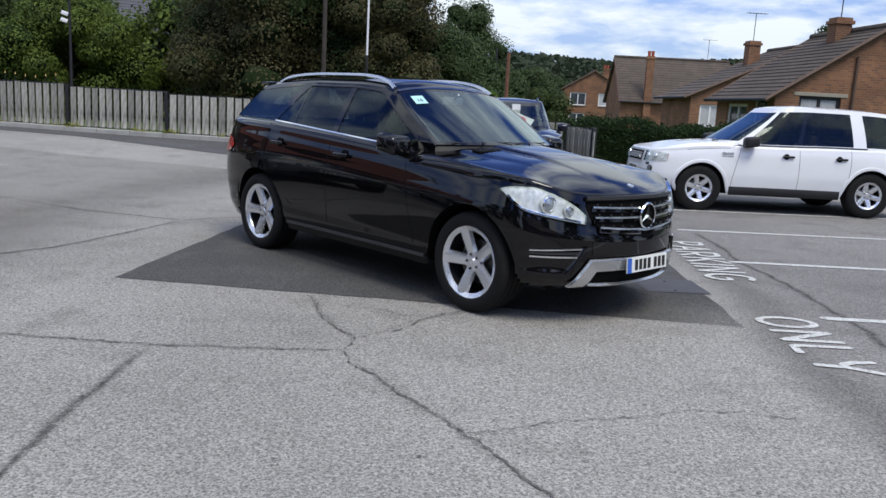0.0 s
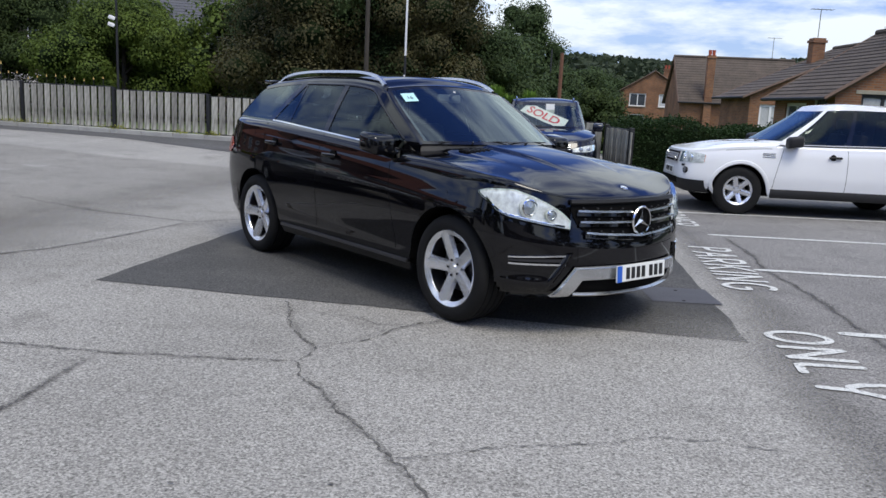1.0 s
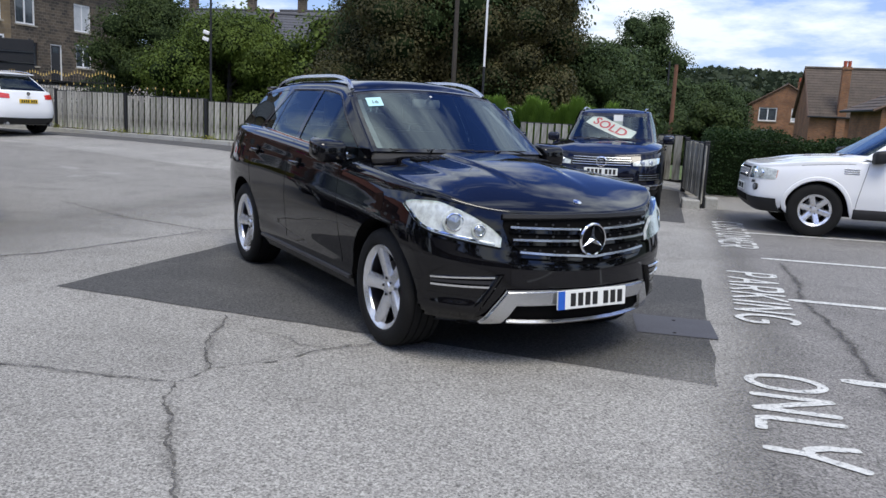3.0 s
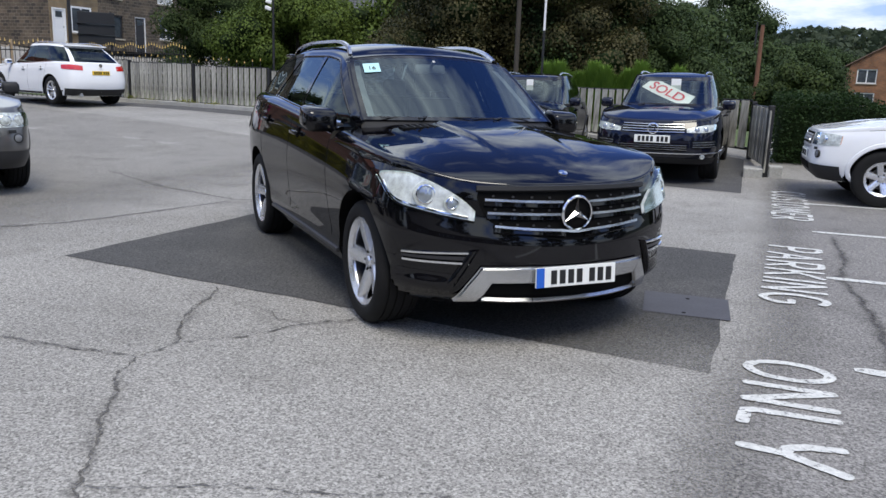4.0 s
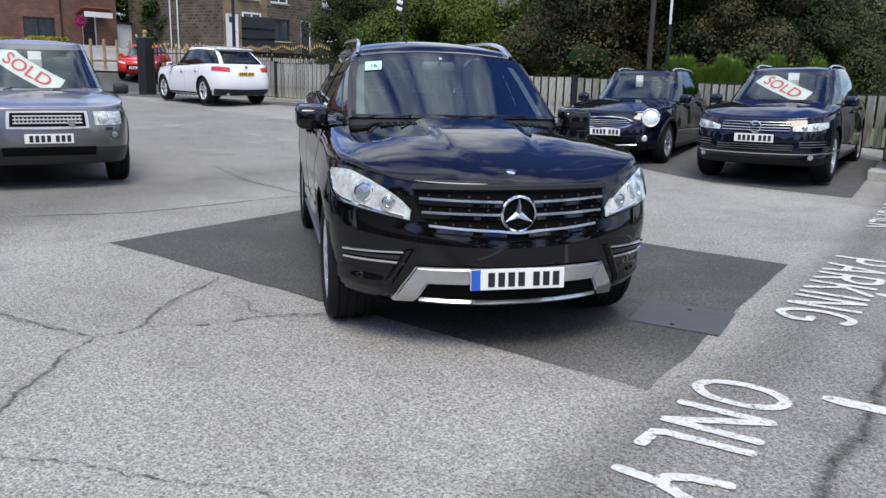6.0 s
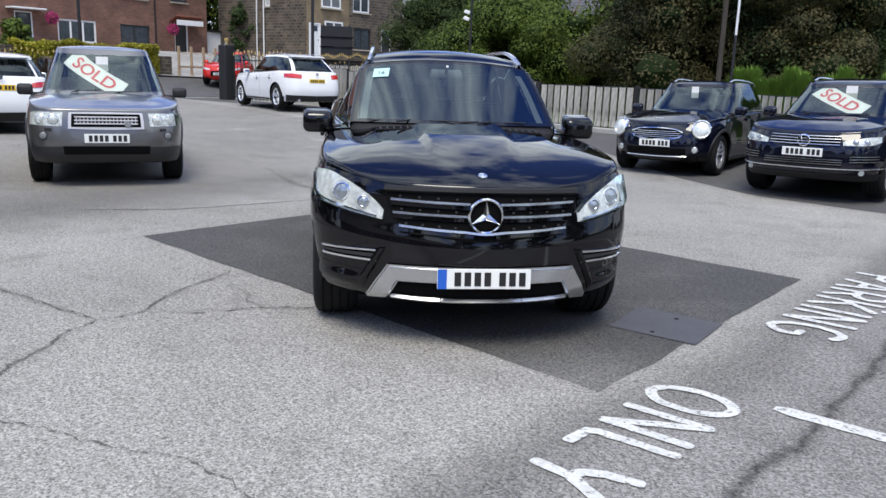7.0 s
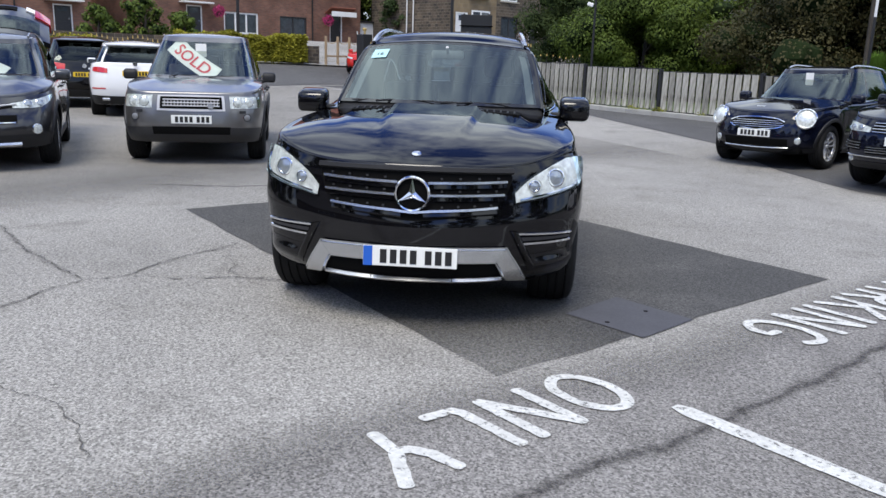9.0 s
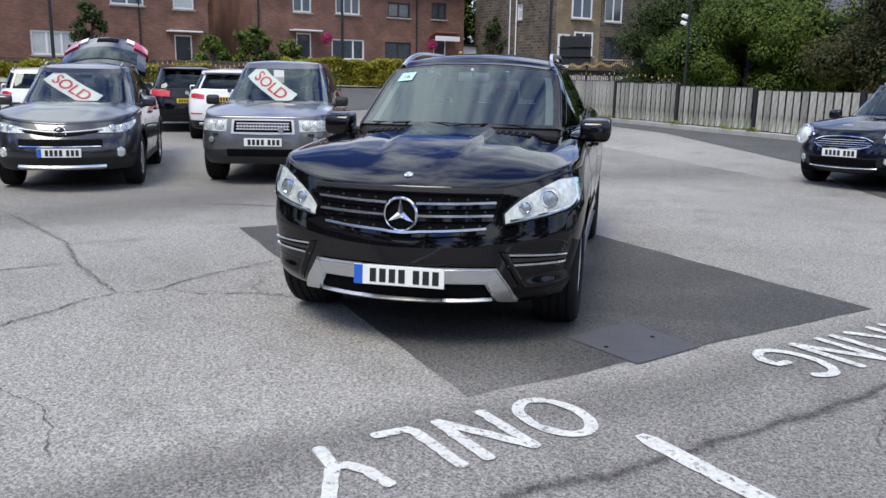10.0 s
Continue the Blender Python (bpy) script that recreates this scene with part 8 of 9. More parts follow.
def screen_tail(car, sh, mat_low, plate_z, lamp, plate=M_PLATEY):
    """The rear: lamps, plate, bumper and spoiler."""
    z0, z1, xs, yi = lamp
    for sg in (1, -1):
        strip(sh, "tail_light", M_REDLAMP, car, sg * abs(sh.q_x(xs)), sg * abs(sh.q_y(yi, (z0 + z1) / 2, True)), [(0, z0 + 0.03), (1, z0)], [(0, z1), (0.5, z1 + 0.01), (1, z1 - 0.02)], 0.010, 14, 4, "red tail light", rim=0.003)
    strip(sh, "rear_bumper", mat_low, car, abs(sh.q_x(-sh.B * 0.86)), 2 - 1e-4, [(0, 0.28), (1, 0.28)], [(0, 0.47), (1, 0.45)], 0.012, 24, 4)
    strip(sh, "rear_bumper", mat_low, car, -abs(sh.q_x(-sh.B * 0.86)), -2 + 1e-4, [(0, 0.28), (1, 0.28)], [(0, 0.47), (1, 0.45)], 0.012, 24, 4)
    p = sh.at(2.0, plate_z)
    make_plate(car, pose(p.x - 0.02, 0, plate_z, 0, 0, 180), plate, False)
    part("tailgate_badge", rod((p.x - 0.004, 0, plate_z + 0.2), (p.x - 0.02, 0, plate_z + 0.2), 0.05, 20), M_CHROME, car)


TOUR = dict(BIG_SUV, wy=PROFILE_W, mirror_size=(0.13, 0.195, 0.14), flareout=False, wb=2.90, fo=0.92, ro=0.98, W=0.965, nf=7.0, bow=0.18, handles=((0.0, 0.94), (-1.03, 0.97)), mirror=(0.74, 1.14), doors=((1.0, 0.78, 0), (-0.2, -0.2, 0), (-1.02, -1.3, 0)), cowl=1.0, R=0.38, rim=0.25, Ra=0.435, spokes=5, tip=0.055, root=0.03, sill_mat=M_PLASTIC,
            top=[(-2.4, 1.10), (-1.4, 1.12), (0.0, 1.09), (0.95, 1.07), (1.7, 1.02), (2.1, 0.95), (2.36, 0.88)], creases=((0.5, 0.05, 0.012),), crown=0.05,
            fx=[(0.0, -0.16), (0.15, -0.04), (0.35, 0.0), (0.6, -0.01), (0.8, -0.04), (1.0, -0.12)], sill=0.04, pale_mirror=False)
TOUR["cab"] = dict(BIG_SUV["cab"], n=5.5, a=(0.50, 0.61), ht=0.66, roof=[(-2.1, 1.56), (-1.4, 1.63), (-0.5, 1.66), (0.0, 1.65), (0.35, 1.60)])


def chrome_front(m, label):
    """Dark blue SUV with four chrome grille bars."""
    c = dict(TOUR, W=0.94, cab=dict(TOUR["cab"], hb=0.82, ht=0.64, roof=[(-2.1, 1.52), (-1.4, 1.59), (-0.5, 1.62), (0.0, 1.61), (0.35, 1.56)]))
    car, sh, cabin, cq = build_car("suv", m, c, label, M_NAVY)
    Q = sh.q_y
    gr = strip(sh, "grille", M_GAP, car, -Q(0.46), Q(0.46), [(0, 0.74), (0.5, 0.72), (1, 0.74)], [(0, 0.86), (0.5, 0.865), (1, 0.86)], 0.004, 30, 4, "black grille with chrome bars")
    for z in (0.855, 0.82, 0.785, 0.75):
        bar(sh, "grille_bar", M_SATIN, gr, [(-Q(0.455), z), (0.0, z - 0.004), (Q(0.455), z)], 0.013, 0.014, 0.008, 24)
    v, f = lathe([(0.082, 0.0), (0.083, 0.014), (0.07, 0.018), (0.068, 0.004)], 32)
    p = sh.at(0.0, 0.80)
    em = mesh("round_emblem", [(p.x + 0.018 + b, a, d + 0.80) for a, b, d in v], f, M_CHROME, gr, "plain round chrome emblem")
    for k in (-1, 1):
        part("emblem_bar", rod((p.x + 0.03, k * 0.045, 0.855), (p.x + 0.03, k * 0.012, 0.745), 0.008, 6), M_CHROME, em)
    for sg in (1, -1):
        lo, hi = [(0, 0.745), (0.5, 0.75), (1, 0.80)], [(0, 0.80), (0.3, 0.835), (0.6, 0.86), (1, 0.87)]
        hl = strip(sh, "headlight", M_LAMPMID, car, sg * Q(0.48, 0.8), sg * abs(sh.q_x(1.98)), lo, hi, 0.003, 18, 5, "clear headlight")
        strip(sh, "lens", M_LENS, hl, sg * Q(0.48, 0.8), sg * abs(sh.q_x(1.98)), lo, hi, 0.014, 18, 5, rim=0.003).visible_shadow = False
        for y in (0.62, 0.74):
            lamp_disc(hl, sh, "projector", sg * Q(y, 0.79), 0.793, 0.036, M_PROJ, M_CHROME, 0.01)
        strip(sh, "side_intake", M_GAP, car, sg * Q(0.58, 0.5), sg * Q(0.87, 0.5), [(0, 0.51), (1, 0.53)], [(0, 0.63), (1, 0.64)], 0.004, 12, 3)
        for z in (0.535, 0.57, 0.605):
            bar(sh, "intake_bar", M_SATIN, car, [(sg * Q(0.58, 0.5), z), (sg * Q(0.87, 0.5), z + 0.012)], 0.010, 0.01, 0.006, 10)
        lamp_disc(car, sh, "fog_lamp", sg * Q(0.72, 0.4), 0.395, 0.035, M_LAMPMID, M_SATIN, 0.012)
    strip(sh, "lower_grille", M_GAP, car, -Q(0.5, 0.5), Q(0.5, 0.5), [(0, 0.47), (1, 0.47)], [(0, 0.57), (0.5, 0.58), (1, 0.57)], 0.004, 26, 3)
    for z in (0.495, 0.525, 0.555):
        bar(sh, "lower_bar", M_SATIN, car, [(-Q(0.5, 0.5), z), (Q(0.5, 0.5), z)], 0.011, 0.01, 0.006, 24)
    bar(sh, "bumper_trim", M_CHROME, car, [(-Q(0.92, 0.4), 0.46), (0.0, 0.44), (Q(0.92, 0.4), 0.46)], 0.018, 0.018, 0.002, 40)
    strip(sh, "lower_bumper", M_PLASTIC, car, -Q(0.9, 0.35), Q(0.9, 0.35), [(0, 0.28), (1, 0.28)], [(0, 0.37), (1, 0.37)], 0.006, 30, 3)
    p = sh.at(0.0, 0.64)
    make_plate(car, pose(p.x + 0.014, 0, 0.645), M_PLATE, False)
    banner(car, cabin, -0.46, 0.87, 0.40, 0.20, 0.31)
    card(car, cabin, 0.12, 0.74, 0.16, 0.2)
    return car


chrome_front(pose(1.02, 16.15, 0.05, 0.9, 0, -91), "dark blue SUV with chrome grille, sold, by the fence")


def white_tail(m):
    c = dict(TOUR, rim_mat=M_ALLOY, twin=True, tip=0.02, root=0.018, sill_mat=M_PLASTIC, R=0.395, Ra=0.445, rim=0.262,
             top=[(-2.4, 1.18), (-1.4, 1.17), (-0.5, 1.13), (0.3, 1.10), (0.95, 1.08), (1.7, 1.03), (2.1, 0.96), (2.36, 0.88)],
             cab=dict(TOUR["cab"], ht=0.64, xrb=-2.26, xrt=-1.80, r=(1.58, 1.74), roof=[(-2.1, 1.53), (-1.5, 1.635), (-0.6, 1.675), (0.0, 1.66), (0.35, 1.60)]))
    car, sh, cabin, cq = build_car("suv", m, c, "white SUV parked with its tail to the yard", M_WHITE)
    screen_tail(car, sh, M_PLASTIC, 0.90, (0.96, 1.10, -2.02, 0.50))
    p = cabin(2.0, 0.97)
    part("spoiler", box(0.24, 1.16, 0.035, (p.x - 0.02, 0, p.z - 0.0), 0.012), M_WHITE, car, smooth=True)
    for sg in (1, -1):
        for y in (0.62,):
            part("exhaust_tip", rod((-sh.B + 0.12, sg * y, 0.3), (-sh.B - 0.01, sg * y, 0.3), 0.05, 14), M_SATIN, car)
    return car


white_tail(pose(-17.1, 20.15, ground_z(-17, 20) + 0.03, 0, 0, 164))

MINI = dict(BIG_SUV, wy=PROFILE_W, mirror_size=(0.13, 0.195, 0.14), flareout=False, wb=2.595, fo=0.75, ro=0.74, W=0.885, zlow=0.24, R=0.335, rim=0.222, Ra=0.39, tw=0.21, nf=6.0, bow=0.18, nr=5.5, flare=0.03, arch_lip=1, spokes=5, twin=True, tip=0.014, root=0.014,
            top=[(-2.0, 1.02), (-1.0, 1.03), (0.0, 1.0), (0.75, 0.985), (1.4, 0.94), (1.8, 0.88), (2.05, 0.80)],
            fx=[(0.0, -0.14), (0.2, -0.02), (0.4, 0.0), (0.65, -0.02), (0.85, -0.07), (1.0, -0.15)], crown=0.075, creases=(), cowl=0.82, cowl_bow=0.14,
            rails=(0.0, -1.55), mirror=(0.62, 1.06), doors=((0.85, 0.72, 0), (-0.2, -0.2, 0), (-0.95, -1.1, 0)), handles=((-0.02, 0.88), (-0.86, 0.9)), belt_trim=(0.5, -1.3), sill=0.02, sill_mat=M_PLASTIC, sill_w=0.09, pale_mirror=False)
MINI["cab"] = dict(hb=0.775, ht=0.60, n=4.6, nr=5.0, xm=-0.4, xfb=0.86, xft=0.16, xrb=-1.85, xrt=-1.6, fe=0.92, cz=0.03, rc=0.04,
                   roof=[(-1.75, 1.44), (-1.2, 1.50), (-0.4, 1.53), (0.0, 1.52), (0.25, 1.475)], a=(0.6, 0.68), r=(1.66, 1.74), pillars=[(-0.14, -0.22), (-0.98, -1.06)], t=(0.07, 0.9))


def round_lamp_car(m):
    car, sh, cabin, cq = build_car("hatchback", m, MINI, "small black hatchback with round headlights by the fence", M_NAVY)
    Q = sh.q_y
    gr = strip(sh, "grille", M_GAP, car, -Q(0.43), Q(0.43), [(0, 0.66), (0.15, 0.60), (0.5, 0.585), (0.85, 0.60), (1, 0.66)], [(0, 0.70), (0.12, 0.74), (0.5, 0.755), (0.88, 0.74), (1, 0.70)], 0.004, 30, 4, "black grille with chrome bars")
    bar(sh, "grille_frame", M_CHROME, gr, [(-Q(0.43), 0.70), (-Q(0.3), 0.745), (0.0, 0.76), (Q(0.3), 0.745), (Q(0.43), 0.70)], 0.02, 0.016, 0.004, 30)
    bar(sh, "grille_frame", M_CHROME, gr, [(-Q(0.43), 0.655), (-Q(0.3), 0.60), (0.0, 0.585), (Q(0.3), 0.60), (Q(0.43), 0.655)], 0.016, 0.014, 0.004, 30)
    for z in (0.62, 0.65, 0.68, 0.71):
        w = 0.40 if z < 0.7 else 0.34
        bar(sh, "grille_bar", M_SATIN, gr, [(-Q(w), z), (0.0, z), (Q(w), z)], 0.010, 0.01, 0.006, 24)
    for sg in (1, -1):
        lamp_disc(car, sh, "headlight", sg * Q(0.675, 0.74), 0.755, 0.138, M_LAMPIN, M_CHROME, 0.04, 0.6, "round clear headlight in a chrome ring")
        lamp_disc(car, sh, "fog_lamp", sg * Q(0.63, 0.45), 0.43, 0.045, M_LAMPMID, M_SATIN, 0.012)
    strip(sh, "lower_intake", M_GAP, car, -Q(0.5, 0.4), Q(0.5, 0.4), [(0, 0.34), (1, 0.34)], [(0, 0.45), (1, 0.45)], 0.004, 26, 3)
    strip(sh, "lower_bumper", M_PLASTIC, car, -Q(0.82, 0.3), Q(0.82, 0.3), [(0, 0.25), (1, 0.25)], [(0, 0.325), (1, 0.325)], 0.006, 30, 3)
    bar(sh, "bumper_lip", M_SATIN, car, [(-Q(0.5, 0.3), 0.325), (0.0, 0.315), (Q(0.5, 0.3), 0.325)], 0.016, 0.014, 0.004, 24)
    p = sh.at(0.0, 0.52)
    make_plate(car, pose(p.x + 0.016, 0, 0.525), M_PLATE, False)
    part("bonnet_badge", box(0.03, 0.14, 0.012, (sh.A - 0.17, 0, sh.top(sh.A - 0.17) + 0.06), 0.005), M_CHROME, car)
    card(car, cabin, 0.02, 0.72, 0.13, 0.2)
    return car


round_lamp_car(pose(-1.66, 16.84, 0.05, 1.0, 0, -88))

BOXY = dict(BIG_SUV, bow=0.0, wy=PROFILE_W, mirror_size=(0.13, 0.195, 0.14), flareout=False, wb=2.66, fo=0.86, ro=0.98, W=0.95, zlow=0.30, R=0.372, rim=0.225, Ra=0.43, tw=0.24, nf=6.5, nr=8.0, flare=0.02, arch_lip=1, spokes=6, tip=0.05, root=0.045,
            top=[(-2.3, 1.12), (-1.0, 1.12), (0.0, 1.10), (0.9, 1.09), (1.5, 1.05), (1.9, 1.0), (2.19, 0.96)],
            fx=[(0.0, -0.14), (0.15, -0.03), (0.35, 0.0), (0.55, -0.01), (0.8, -0.04), (1.0, -0.08)], crown=0.045, creases=((0.55, 0.04, 0.014),), cowl=0.92, cowl_bow=0.12,
            rails=None, mirror=(0.70, 1.16), mirror_mat=M_PLASTIC, doors=((0.92, 0.8, 0), (-0.2, -0.2, 0), (-1.0, -1.1, 0)), handles=((0.0, 0.93), (-0.9, 0.93)), handle_mat=M_PLASTIC, belt_trim=(0.55, -1.35), sill=0.06, sill_w=0.16, sill_mat=M_PLASTIC, pale_mirror=False, trim_mat=M_PLASTIC)
BOXY["cab"] = dict(hb=0.83, ht=0.615, n=5.5, nr=8.0, xm=-0.45, xfb=0.98, xft=0.10, xrb=-2.16, xrt=-2.02, fe=0.95, cz=0.03, rc=0.04,
                   roof=[(-2.1, 1.68), (-1.4, 1.735), (-0.5, 1.75), (-0.1, 1.74), (0.3, 1.69)], a=(0.6, 0.68), r=(1.70, 1.77), pillars=[(-0.16, -0.25), (-1.12, -1.34)], t=(0.07, 0.9), body_pillar=-1.2)


def boxy_front(m, mat, label, low, sold, scale=None):
    """A square-shouldered estate car with a silver-framed mesh grille."""
    c = dict(BOXY)
    if scale:
        c.update(wb=scale, arch_lip=2, cab=dict(BOXY["cab"], a=(0.47, 0.60)), mirror_size=(0.22, 0.2, 0.17), mirror=(0.66, 1.17))
    car, sh, cabin, cq = build_car("suv", m, c, label, mat)
    Q = sh.q_y
    fr = strip(sh, "grille_frame", M_SILVER, car, -Q(0.44), Q(0.44), [(0, 0.73), (0.5, 0.72), (1, 0.73)], [(0, 0.925), (0.5, 0.93), (1, 0.925)], 0.012, 30, 4, "satin silver grille surround", rim=0.004)
    gr = strip(sh, "grille", M_GAP, fr, -Q(0.405), Q(0.405), [(0, 0.752), (1, 0.752)], [(0, 0.908), (1, 0.908)], 0.016, 24, 3)
    for z in (0.79, 0.83, 0.87):
        bar(sh, "grille_bar", M_SILVER, gr, [(-Q(0.37), z), (0.0, z), (Q(0.37), z)], 0.018, 0.012, 0.017, 20)
    for i in range(17):
        y = -0.34 + i * 0.0425
        for z in (0.81, 0.85):
            part("grille_rib", box(0.012, 0.012, 0.03, (sh.at(Q(y), z).x + 0.02, y, z - 0.015)), M_SILVER, gr)
    part("oval_badge", rod((sh.at(Q(0.25), 0.79).x + 0.018, 0.25, 0.79), (sh.at(Q(0.25), 0.79).x + 0.034, 0.25, 0.79), 0.04, 16), M_SATIN, gr)
    for sg in (1, -1):
        lo, hi = [(0, 0.76), (1, 0.77)], [(0, 0.925), (0.7, 0.92), (1, 0.90)]
        q0, q1 = sg * Q(0.50, 0.85), sg * abs(sh.q_x(1.90 + (c["wb"] - 2.66) / 2))
        hl = strip(sh, "headlight", M_LAMPMID, car, q0, q1, lo, hi, 0.003, 20, 5, "square clear headlight")
        strip(sh, "lens", M_LENS, hl, q0, q1, lo, hi, 0.018, 20, 5, rim=0.004).visible_shadow = False
        strip(sh, "indicator", M_AMBER, hl, sg * Q(0.86, 0.85), q1, [(0, 0.79), (1, 0.79)], [(0, 0.90), (1, 0.89)], 0.006, 8, 3)
        for y in (0.60, 0.74):
            lamp_disc(hl, sh, "projector", sg * Q(y, 0.84), 0.84, 0.055, M_LAMPMID, M_CHROME, 0.012)
        lamp_disc(car, sh, "fog_lamp", sg * Q(0.72, 0.64), 0.645, 0.045, M_LAMPGREY, M_PLASTIC, 0.012)
        strip(sh, "washer_cap", M_PLASTIC, car, sg * Q(0.62, 0.7), sg * Q(0.70, 0.7), [(0, 0.70), (1, 0.70)], [(0, 0.735), (1, 0.735)], 0.012, 6, 2)
        # side vent
        q = sh.q_x(1.02)
        p = sh.at(q, 0.92)
        part("side_vent", joined(*[box(0.2, 0.012, 0.018, (p.x, sg * (p.y + 0.002), 0.90 + k * 0.03), 0.004) for k in range(3)]), M_SATIN, car)
    strip(sh, "lower_bumper", low, car, -abs(sh.q_x(1.86 + (c["wb"] - 2.66) / 2)), abs(sh.q_x(1.86 + (c["wb"] - 2.66) / 2)), [(0, 0.31), (1, 0.31)], [(0, 0.50), (0.5, 0.52), (1, 0.50)], 0.010, 40, 4)
    strip(sh, "lower_intake", M_GAP, car, -Q(0.5, 0.5), Q(0.5, 0.5), [(0, 0.42), (1, 0.42)], [(0, 0.52), (1, 0.52)], 0.014, 24, 3)
    p = sh.at(0.0, 0.62)
    make_plate(car, pose(p.x + 0.018, 0, 0.615), M_PLATE, False)
    if sold:
        banner(car, cabin, -0.54, 0.88, 0.24, 0.10, 0.30)
        card(car, cabin, -0.02, 0.7, 0.16, 0.2)
    return car


boxy_front(pose(-7.51, 8.53, 0.01, 0, 0, -29), M_GREY, "grey metallic square SUV with a sold banner", M_GREYLOW, True)
boxy_front(pose(5.38, 14.12, 0.01, 0, 0, 182.5), M_WHITE, "white square SUV parked across the bays", M_PLASTIC, False, 2.84)

RAV = dict(BIG_SUV, wy=PROFILE_W, mirror_size=(0.13, 0.195, 0.14), flareout=False, wb=2.66, fo=0.93, ro=0.97, W=0.915, nf=6.0, bow=0.3, R=0.36, rim=0.228, Ra=0.42, tw=0.23, arch_lip=1, flare=0.02,
           top=[(-2.3, 1.13), (-1.0, 1.10), (0.0, 1.07), (0.9, 1.05), (1.5, 1.0), (1.9, 0.92), (2.26, 0.82)],
           fx=[(0.0, -0.12), (0.2, -0.02), (0.4, 0.0), (0.6, -0.03), (0.8, -0.10), (1.0, -0.22)], creases=((0.4, 0.05, 0.012),), crown=0.07, cowl=1.0, rails=(0.1, -1.7), mirror=(0.72, 1.13),
           doors=((0.95, 0.8, 0), (-0.2, -0.2, 0), (-1.0, -1.1, 0)), handles=((0.0, 0.93), (-0.9, 0.95)), belt_trim=(0.55, -1.4), sill=0.05, sill_mat=M_PLASTIC, sill_w=0.12, spokes=5, twin=True, tip=0.02, root=0.016, pale_mirror=False, trim_mat=M_CHROME)
RAV["cab"] = dict(BIG_SUV["cab"], n=5.5, hb=0.80, ht=0.62, xfb=1.05, xft=0.25, xrb=-2.1, xrt=-1.8, roof=[(-2.0, 1.52), (-1.3, 1.60), (-0.5, 1.62), (0.0, 1.61), (0.35, 1.56)])


def hatch_slab(u0, u1, v0, v1, z0, z1, nu=8, nv=12):
    """A slab of a lifted tailgate: arched across and shorter towards its rounded sides."""
    bm = bmesh.new()

    def at(u, v, z):
        return bm.verts.new((-u * (1.14 - 0.16 * abs(v) ** 3), v * (0.70 - 0.05 * u), z - 0.17 * v * v - 0.10 * u * u))
    rows = [[[at(u0 + (u1 - u0) * i / nu, v0 + (v1 - v0) * j / nv, z) for j in range(nv + 1)] for i in range(nu + 1)] for z in (z0, z1)]
    for k in (0, 1):
        for i in range(nu):
            for j in range(nv):
                bm.faces.new((rows[k][i][j], rows[k][i + 1][j], rows[k][i + 1][j + 1], rows[k][i][j + 1]))
    rim = [(i, 0) for i in range(nu)] + [(nu, j) for j in range(nv)] + [(i, nv) for i in range(nu, 0, -1)] + [(0, j) for j in range(nv, 0, -1)]
    for (a, b), (c, d) in zip(rim, rim[1:] + rim[:1]):
        bm.faces.new((rows[0][a][b], rows[0][c][d], rows[1][c][d], rows[1][a][b]))
    bmesh.ops.recalc_face_normals(bm, faces=bm.faces[:])
    return bm


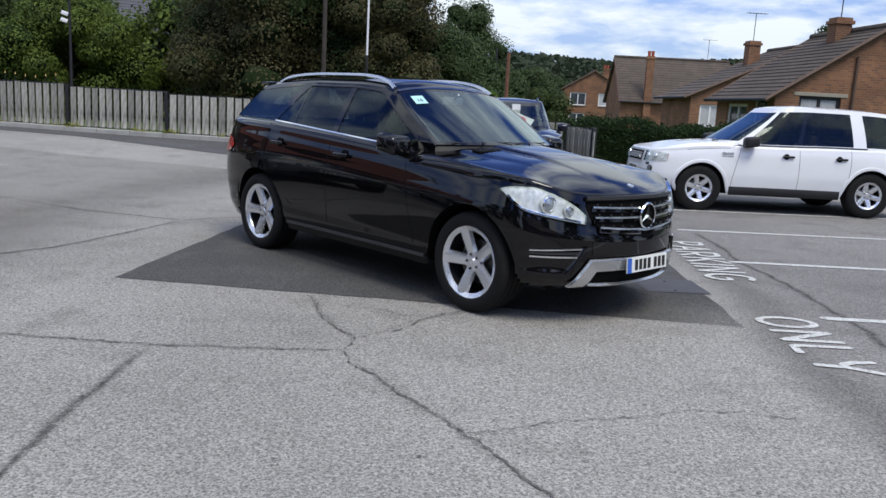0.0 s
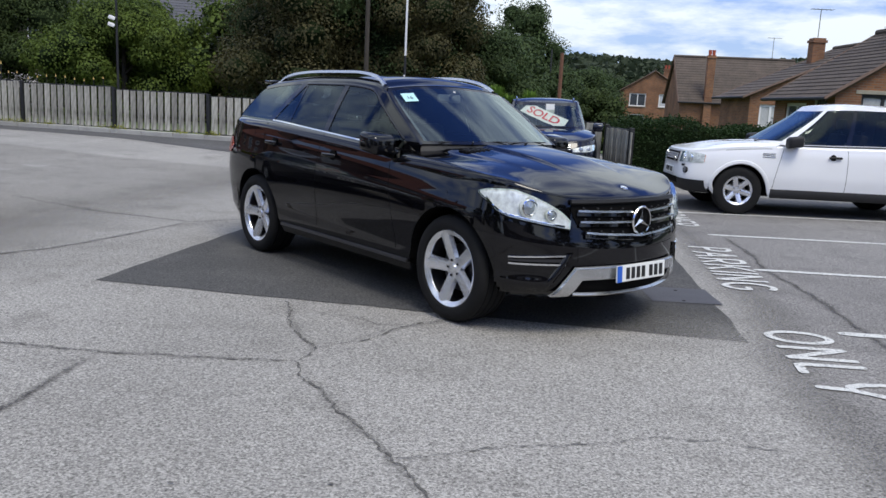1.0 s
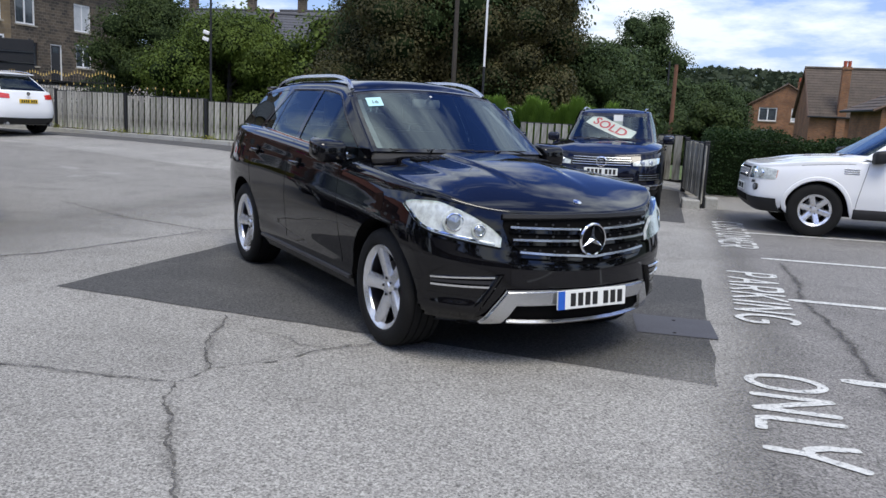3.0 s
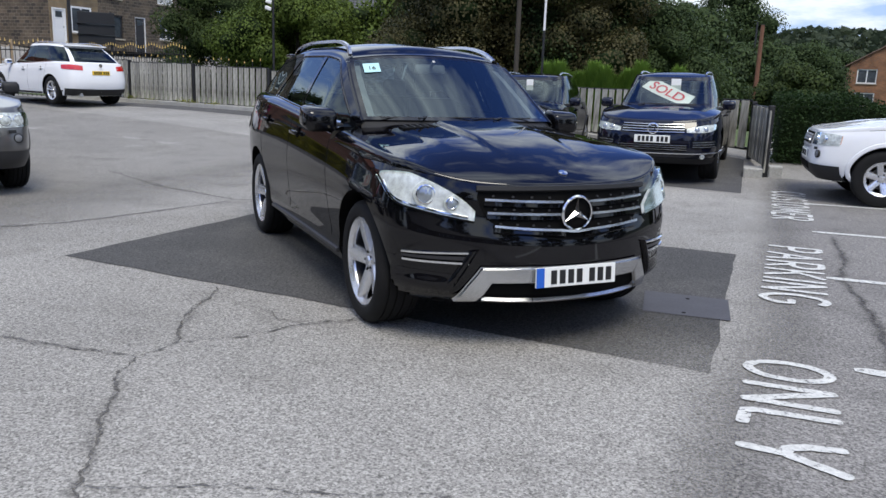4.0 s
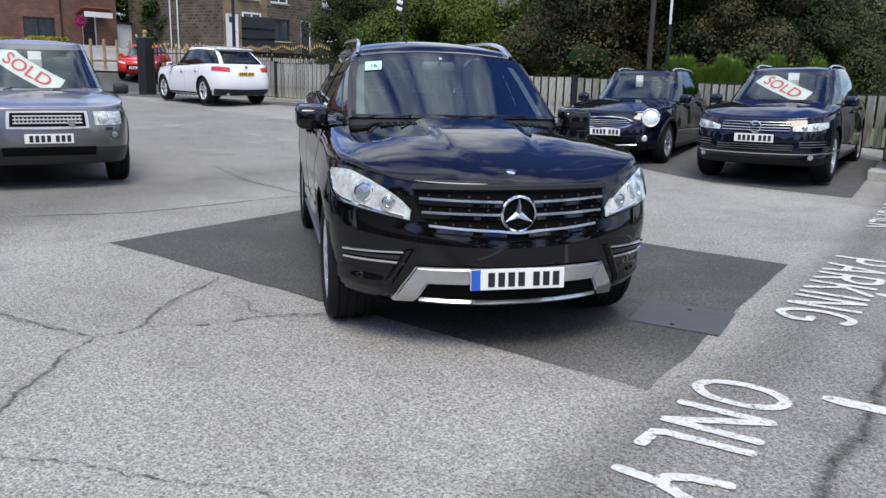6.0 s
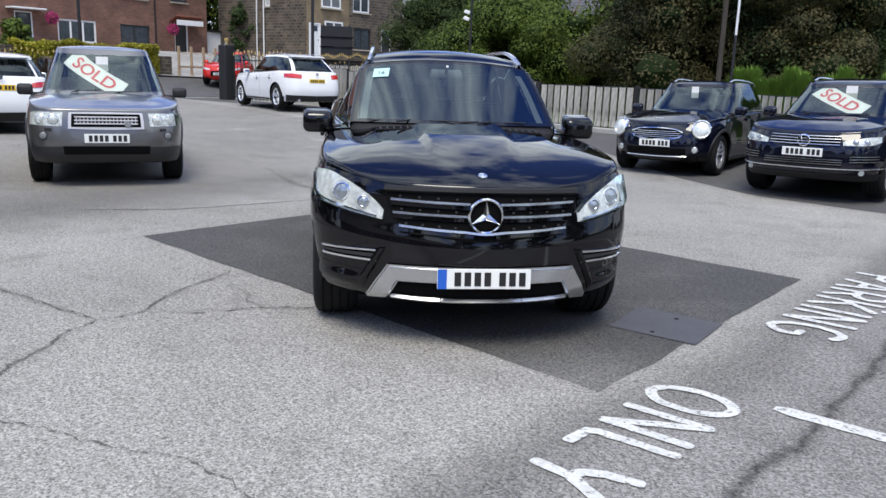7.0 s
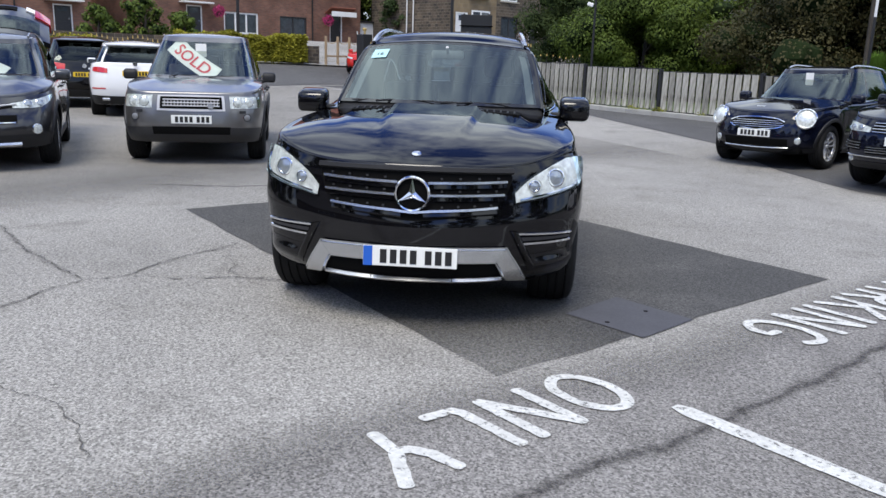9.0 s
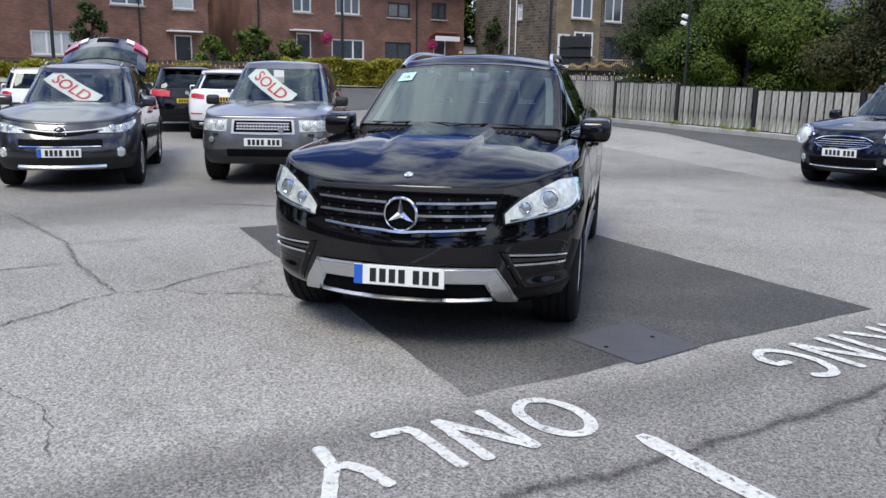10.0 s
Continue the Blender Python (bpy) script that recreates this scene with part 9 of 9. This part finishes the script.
def swept_front(m):
    car, sh, cabin, cq = build_car("suv", m, RAV, "dark grey SUV, sold, with its tailgate raised", M_DKGREY)
    Q = sh.q_y
    gr = strip(sh, "grille", M_GAP, car, -Q(0.46), Q(0.46), [(0, 0.755), (0.5, 0.70), (1, 0.755)], [(0, 0.80), (0.5, 0.775), (1, 0.80)], 0.004, 30, 4)
    bar(sh, "grille_bar", M_SILVER, gr, [(-Q(0.5), 0.79), (-Q(0.12), 0.755), (0.0, 0.75), (Q(0.12), 0.755), (Q(0.5), 0.79)], 0.02, 0.016, 0.006, 30)
    lamp_disc(gr, sh, "oval_emblem", 0.0, 0.75, 0.07, M_GLOSSBLACK, M_CHROME, 0.014)
    for sg in (1, -1):
        lo, hi = [(0, 0.745), (0.4, 0.745), (0.8, 0.80), (1, 0.87)], [(0, 0.80), (0.5, 0.85), (1, 0.90)]
        hl = strip(sh, "headlight", M_LAMPMID, car, sg * Q(0.42, 0.78), sg * abs(sh.q_x(1.72)), lo, hi, 0.003, 20, 5, "swept-back clear headlight")
        strip(sh, "lens", M_LENS, hl, sg * Q(0.42, 0.78), sg * abs(sh.q_x(1.72)), lo, hi, 0.016, 20, 5, rim=0.003).visible_shadow = False
        for y in (0.60, 0.72):
            lamp_disc(hl, sh, "projector", sg * Q(y, 0.8), 0.80, 0.045, M_PROJ, M_CHROME, 0.012)
        lamp_disc(car, sh, "fog_lamp", sg * Q(0.70, 0.5), 0.50, 0.055, M_LAMPMID, M_CHROME, 0.014)
    strip(sh, "middle_grille", M_GAP, car, -Q(0.5, 0.6), Q(0.5, 0.6), [(0, 0.58), (1, 0.58)], [(0, 0.67), (1, 0.67)], 0.004, 26, 3)
    strip(sh, "lower_bumper", M_PLASTIC, car, -Q(0.86, 0.35), Q(0.86, 0.35), [(0, 0.28), (1, 0.28)], [(0, 0.45), (0.5, 0.43), (1, 0.45)], 0.006, 30, 3)
    bar(sh, "bumper_bar", M_SATIN, car, [(-Q(0.52, 0.35), 0.33), (0.0, 0.325), (Q(0.52, 0.35), 0.33)], 0.05, 0.03, 0.006, 26)
    bar(sh, "chrome_strip", M_CHROME, car, [(-Q(0.48, 0.6), 0.58), (0.0, 0.575), (Q(0.48, 0.6), 0.58)], 0.016, 0.014, 0.006, 26)
    p = sh.at(0.0, 0.50)
    make_plate(car, pose(p.x + 0.02, 0, 0.505), M_PLATE)
    banner(car, cabin, -0.50, 0.88, 0.28, 0.12, 0.30)
    # the raised tailgate stands above the roof
    p = cabin(2.0, 0.98)
    m_ = pose(p.x + 0.05, 0, p.z + 0.05, 0, 29, 0)
    tg = part("tailgate", moved(hatch_slab(0.0, 1.0, -1.0, 1.0, 0.0, 0.09), m_), M_DKGREY, car, "raised tailgate", True)
    part("tailgate_glass", moved(hatch_slab(0.14, 0.56, -0.8, 0.8, 0.092, 0.1), m_), M_SIDE, tg, smooth=True)
    part("handle_recess", moved(hatch_slab(0.80, 0.93, -0.24, 0.30, 0.09, 0.104), m_), M_GAP, tg)
    for sg in (1, -1):
        part("tailgate_lamp", moved(hatch_slab(0.72, 1.03, sg * 0.70, sg * 1.04, -0.03, 0.12), m_), M_REDLAMP, tg, "red lamp on the tailgate", True)
        part("reversing_lamp", moved(hatch_slab(0.86, 1.03, sg * 0.50, sg * 0.695, -0.02, 0.11), m_), M_PAPER, tg, "white reversing lamp", True)
        part("gas_strut", rod((p.x - 0.1, sg * 0.6, p.z - 0.3), (p.x - 0.50, sg * 0.62, p.z + 0.22), 0.012), M_PLASTIC, tg)
    return car


swept_front(pose(-8.15, 5.62, 0.02, 0, 0, -18))

EVO = dict(TOUR, wb=2.66, fo=0.85, ro=0.85, W=0.95, R=0.37, rim=0.25, rails=None, arch_lip=1)
EVO["top"] = [(-2.2, 1.15), (-1.2, 1.12), (0.0, 1.06), (0.9, 1.03), (1.6, 0.98), (2.0, 0.92), (2.2, 0.86)]
EVO["cab"] = dict(TOUR["cab"], xrb=-2.02, xrt=-1.75, xfb=1.0, xft=0.2, roof=[(-1.9, 1.48), (-1.2, 1.54), (-0.5, 1.57), (0.0, 1.58), (0.3, 1.54)], pillars=[(-0.16, -0.24), (-1.1, -1.2)])
EVO.update(cowl=0.95, doors=((0.95, 0.8, 0), (-0.2, -0.2, 0), (-1.0, -1.1, 0)), belt_trim=(0.55, -1.4))


def coupe_tail(m):
    car, sh, cabin, cq = build_car("suv", m, EVO, "white coupe-like SUV seen from behind", M_WHITE)
    screen_tail(car, sh, M_PLASTIC, 0.93, (0.93, 1.04, -1.95, 0.55))
    for sg in (1, -1):
        strip(sh, "rear_reflector", M_REDLAMP, car, sg * abs(sh.q_y(0.86, 0.6, True)), sg * abs(sh.q_y(0.6, 0.6, True)), [(0, 0.60), (1, 0.60)], [(0, 0.625), (1, 0.625)], 0.008, 8, 2)
        part("exhaust_tip", box(0.1, 0.16, 0.06, (-sh.B + 0.02, sg * 0.6, 0.36), 0.02), M_SATIN, car)
    p = cabin(2.0, 0.97)
    part("spoiler", box(0.26, 1.18, 0.04, (p.x - 0.04, 0, p.z), 0.014), M_WHITE, car, smooth=True)
    return car


coupe_tail(pose(-14.7, 10.0, 0.09, 0, 0, 160))


def dark_tail(m):
    c = dict(TOUR, rails=None)
    car, sh, cabin, cq = build_car("suv", m, c, "black SUV seen from behind in the sales row", M_BLACK)
    screen_tail(car, sh, M_PLASTIC, 0.8, (0.9, 1.06, -2.05, 0.42))
    p = cabin(2.0, 0.97)
    part("spoiler", box(0.22, 1.14, 0.035, (p.x - 0.02, 0, p.z), 0.012), M_BLACK, car, smooth=True)
    return car


dark_tail(pose(-18.0, 9.7, ground_z(-18.0, 9.7), 0, 0, 166))

SMALL = dict(MINI, crown=0.06)


def small_car(m, mat, label, tail):
    car, sh, cabin, cq = build_car("hatchback", m, SMALL, label, mat, "cars in the street")
    Q = sh.q_y
    screen_tail(car, sh, M_PLASTIC, 0.75, (0.78, 0.96, -1.8, 0.55))
    strip(sh, "grille", M_GAP, car, -Q(0.4), Q(0.4), [(0, 0.4), (1, 0.4)], [(0, 0.62), (0.5, 0.64), (1, 0.62)], 0.004, 20, 3)
    for sg in (1, -1):
        strip(sh, "headlight", M_LAMPMID, car, sg * Q(0.45, 0.7), sg * abs(sh.q_x(1.6)), [(0, 0.66), (1, 0.74)], [(0, 0.73), (1, 0.82)], 0.004, 14, 3)
    p = sh.at(0.0, 0.46)
    make_plate(car, pose(p.x + 0.016, 0, 0.5), M_PLATE, False)
    return car


def street_z(x, y):
    return ground_z(x, y) + 0.02


small_car(pose(-28.6, 26.6, street_z(-28.6, 26.6), 0, 0, -50), M_RED, "small red hatchback in the street", False)
small_car(pose(-22.4, 15.2, ground_z(-22.4, 15.2), 0, 0, 170), M_BLACK, "black hatchback by the gate", True)
small_car(pose(-11.6, 2.2, ground_z(-11.6, 2.2) - 0.02, 0, 0, -10), M_NAVY, "dark blue hatchback in the sales row", True)
small_car(pose(-19.5, 6.2, ground_z(-19.5, 6.2), 0, 0, 170), M_WHITE, "white hatchback behind the sales row", True)
dark_suv_front()
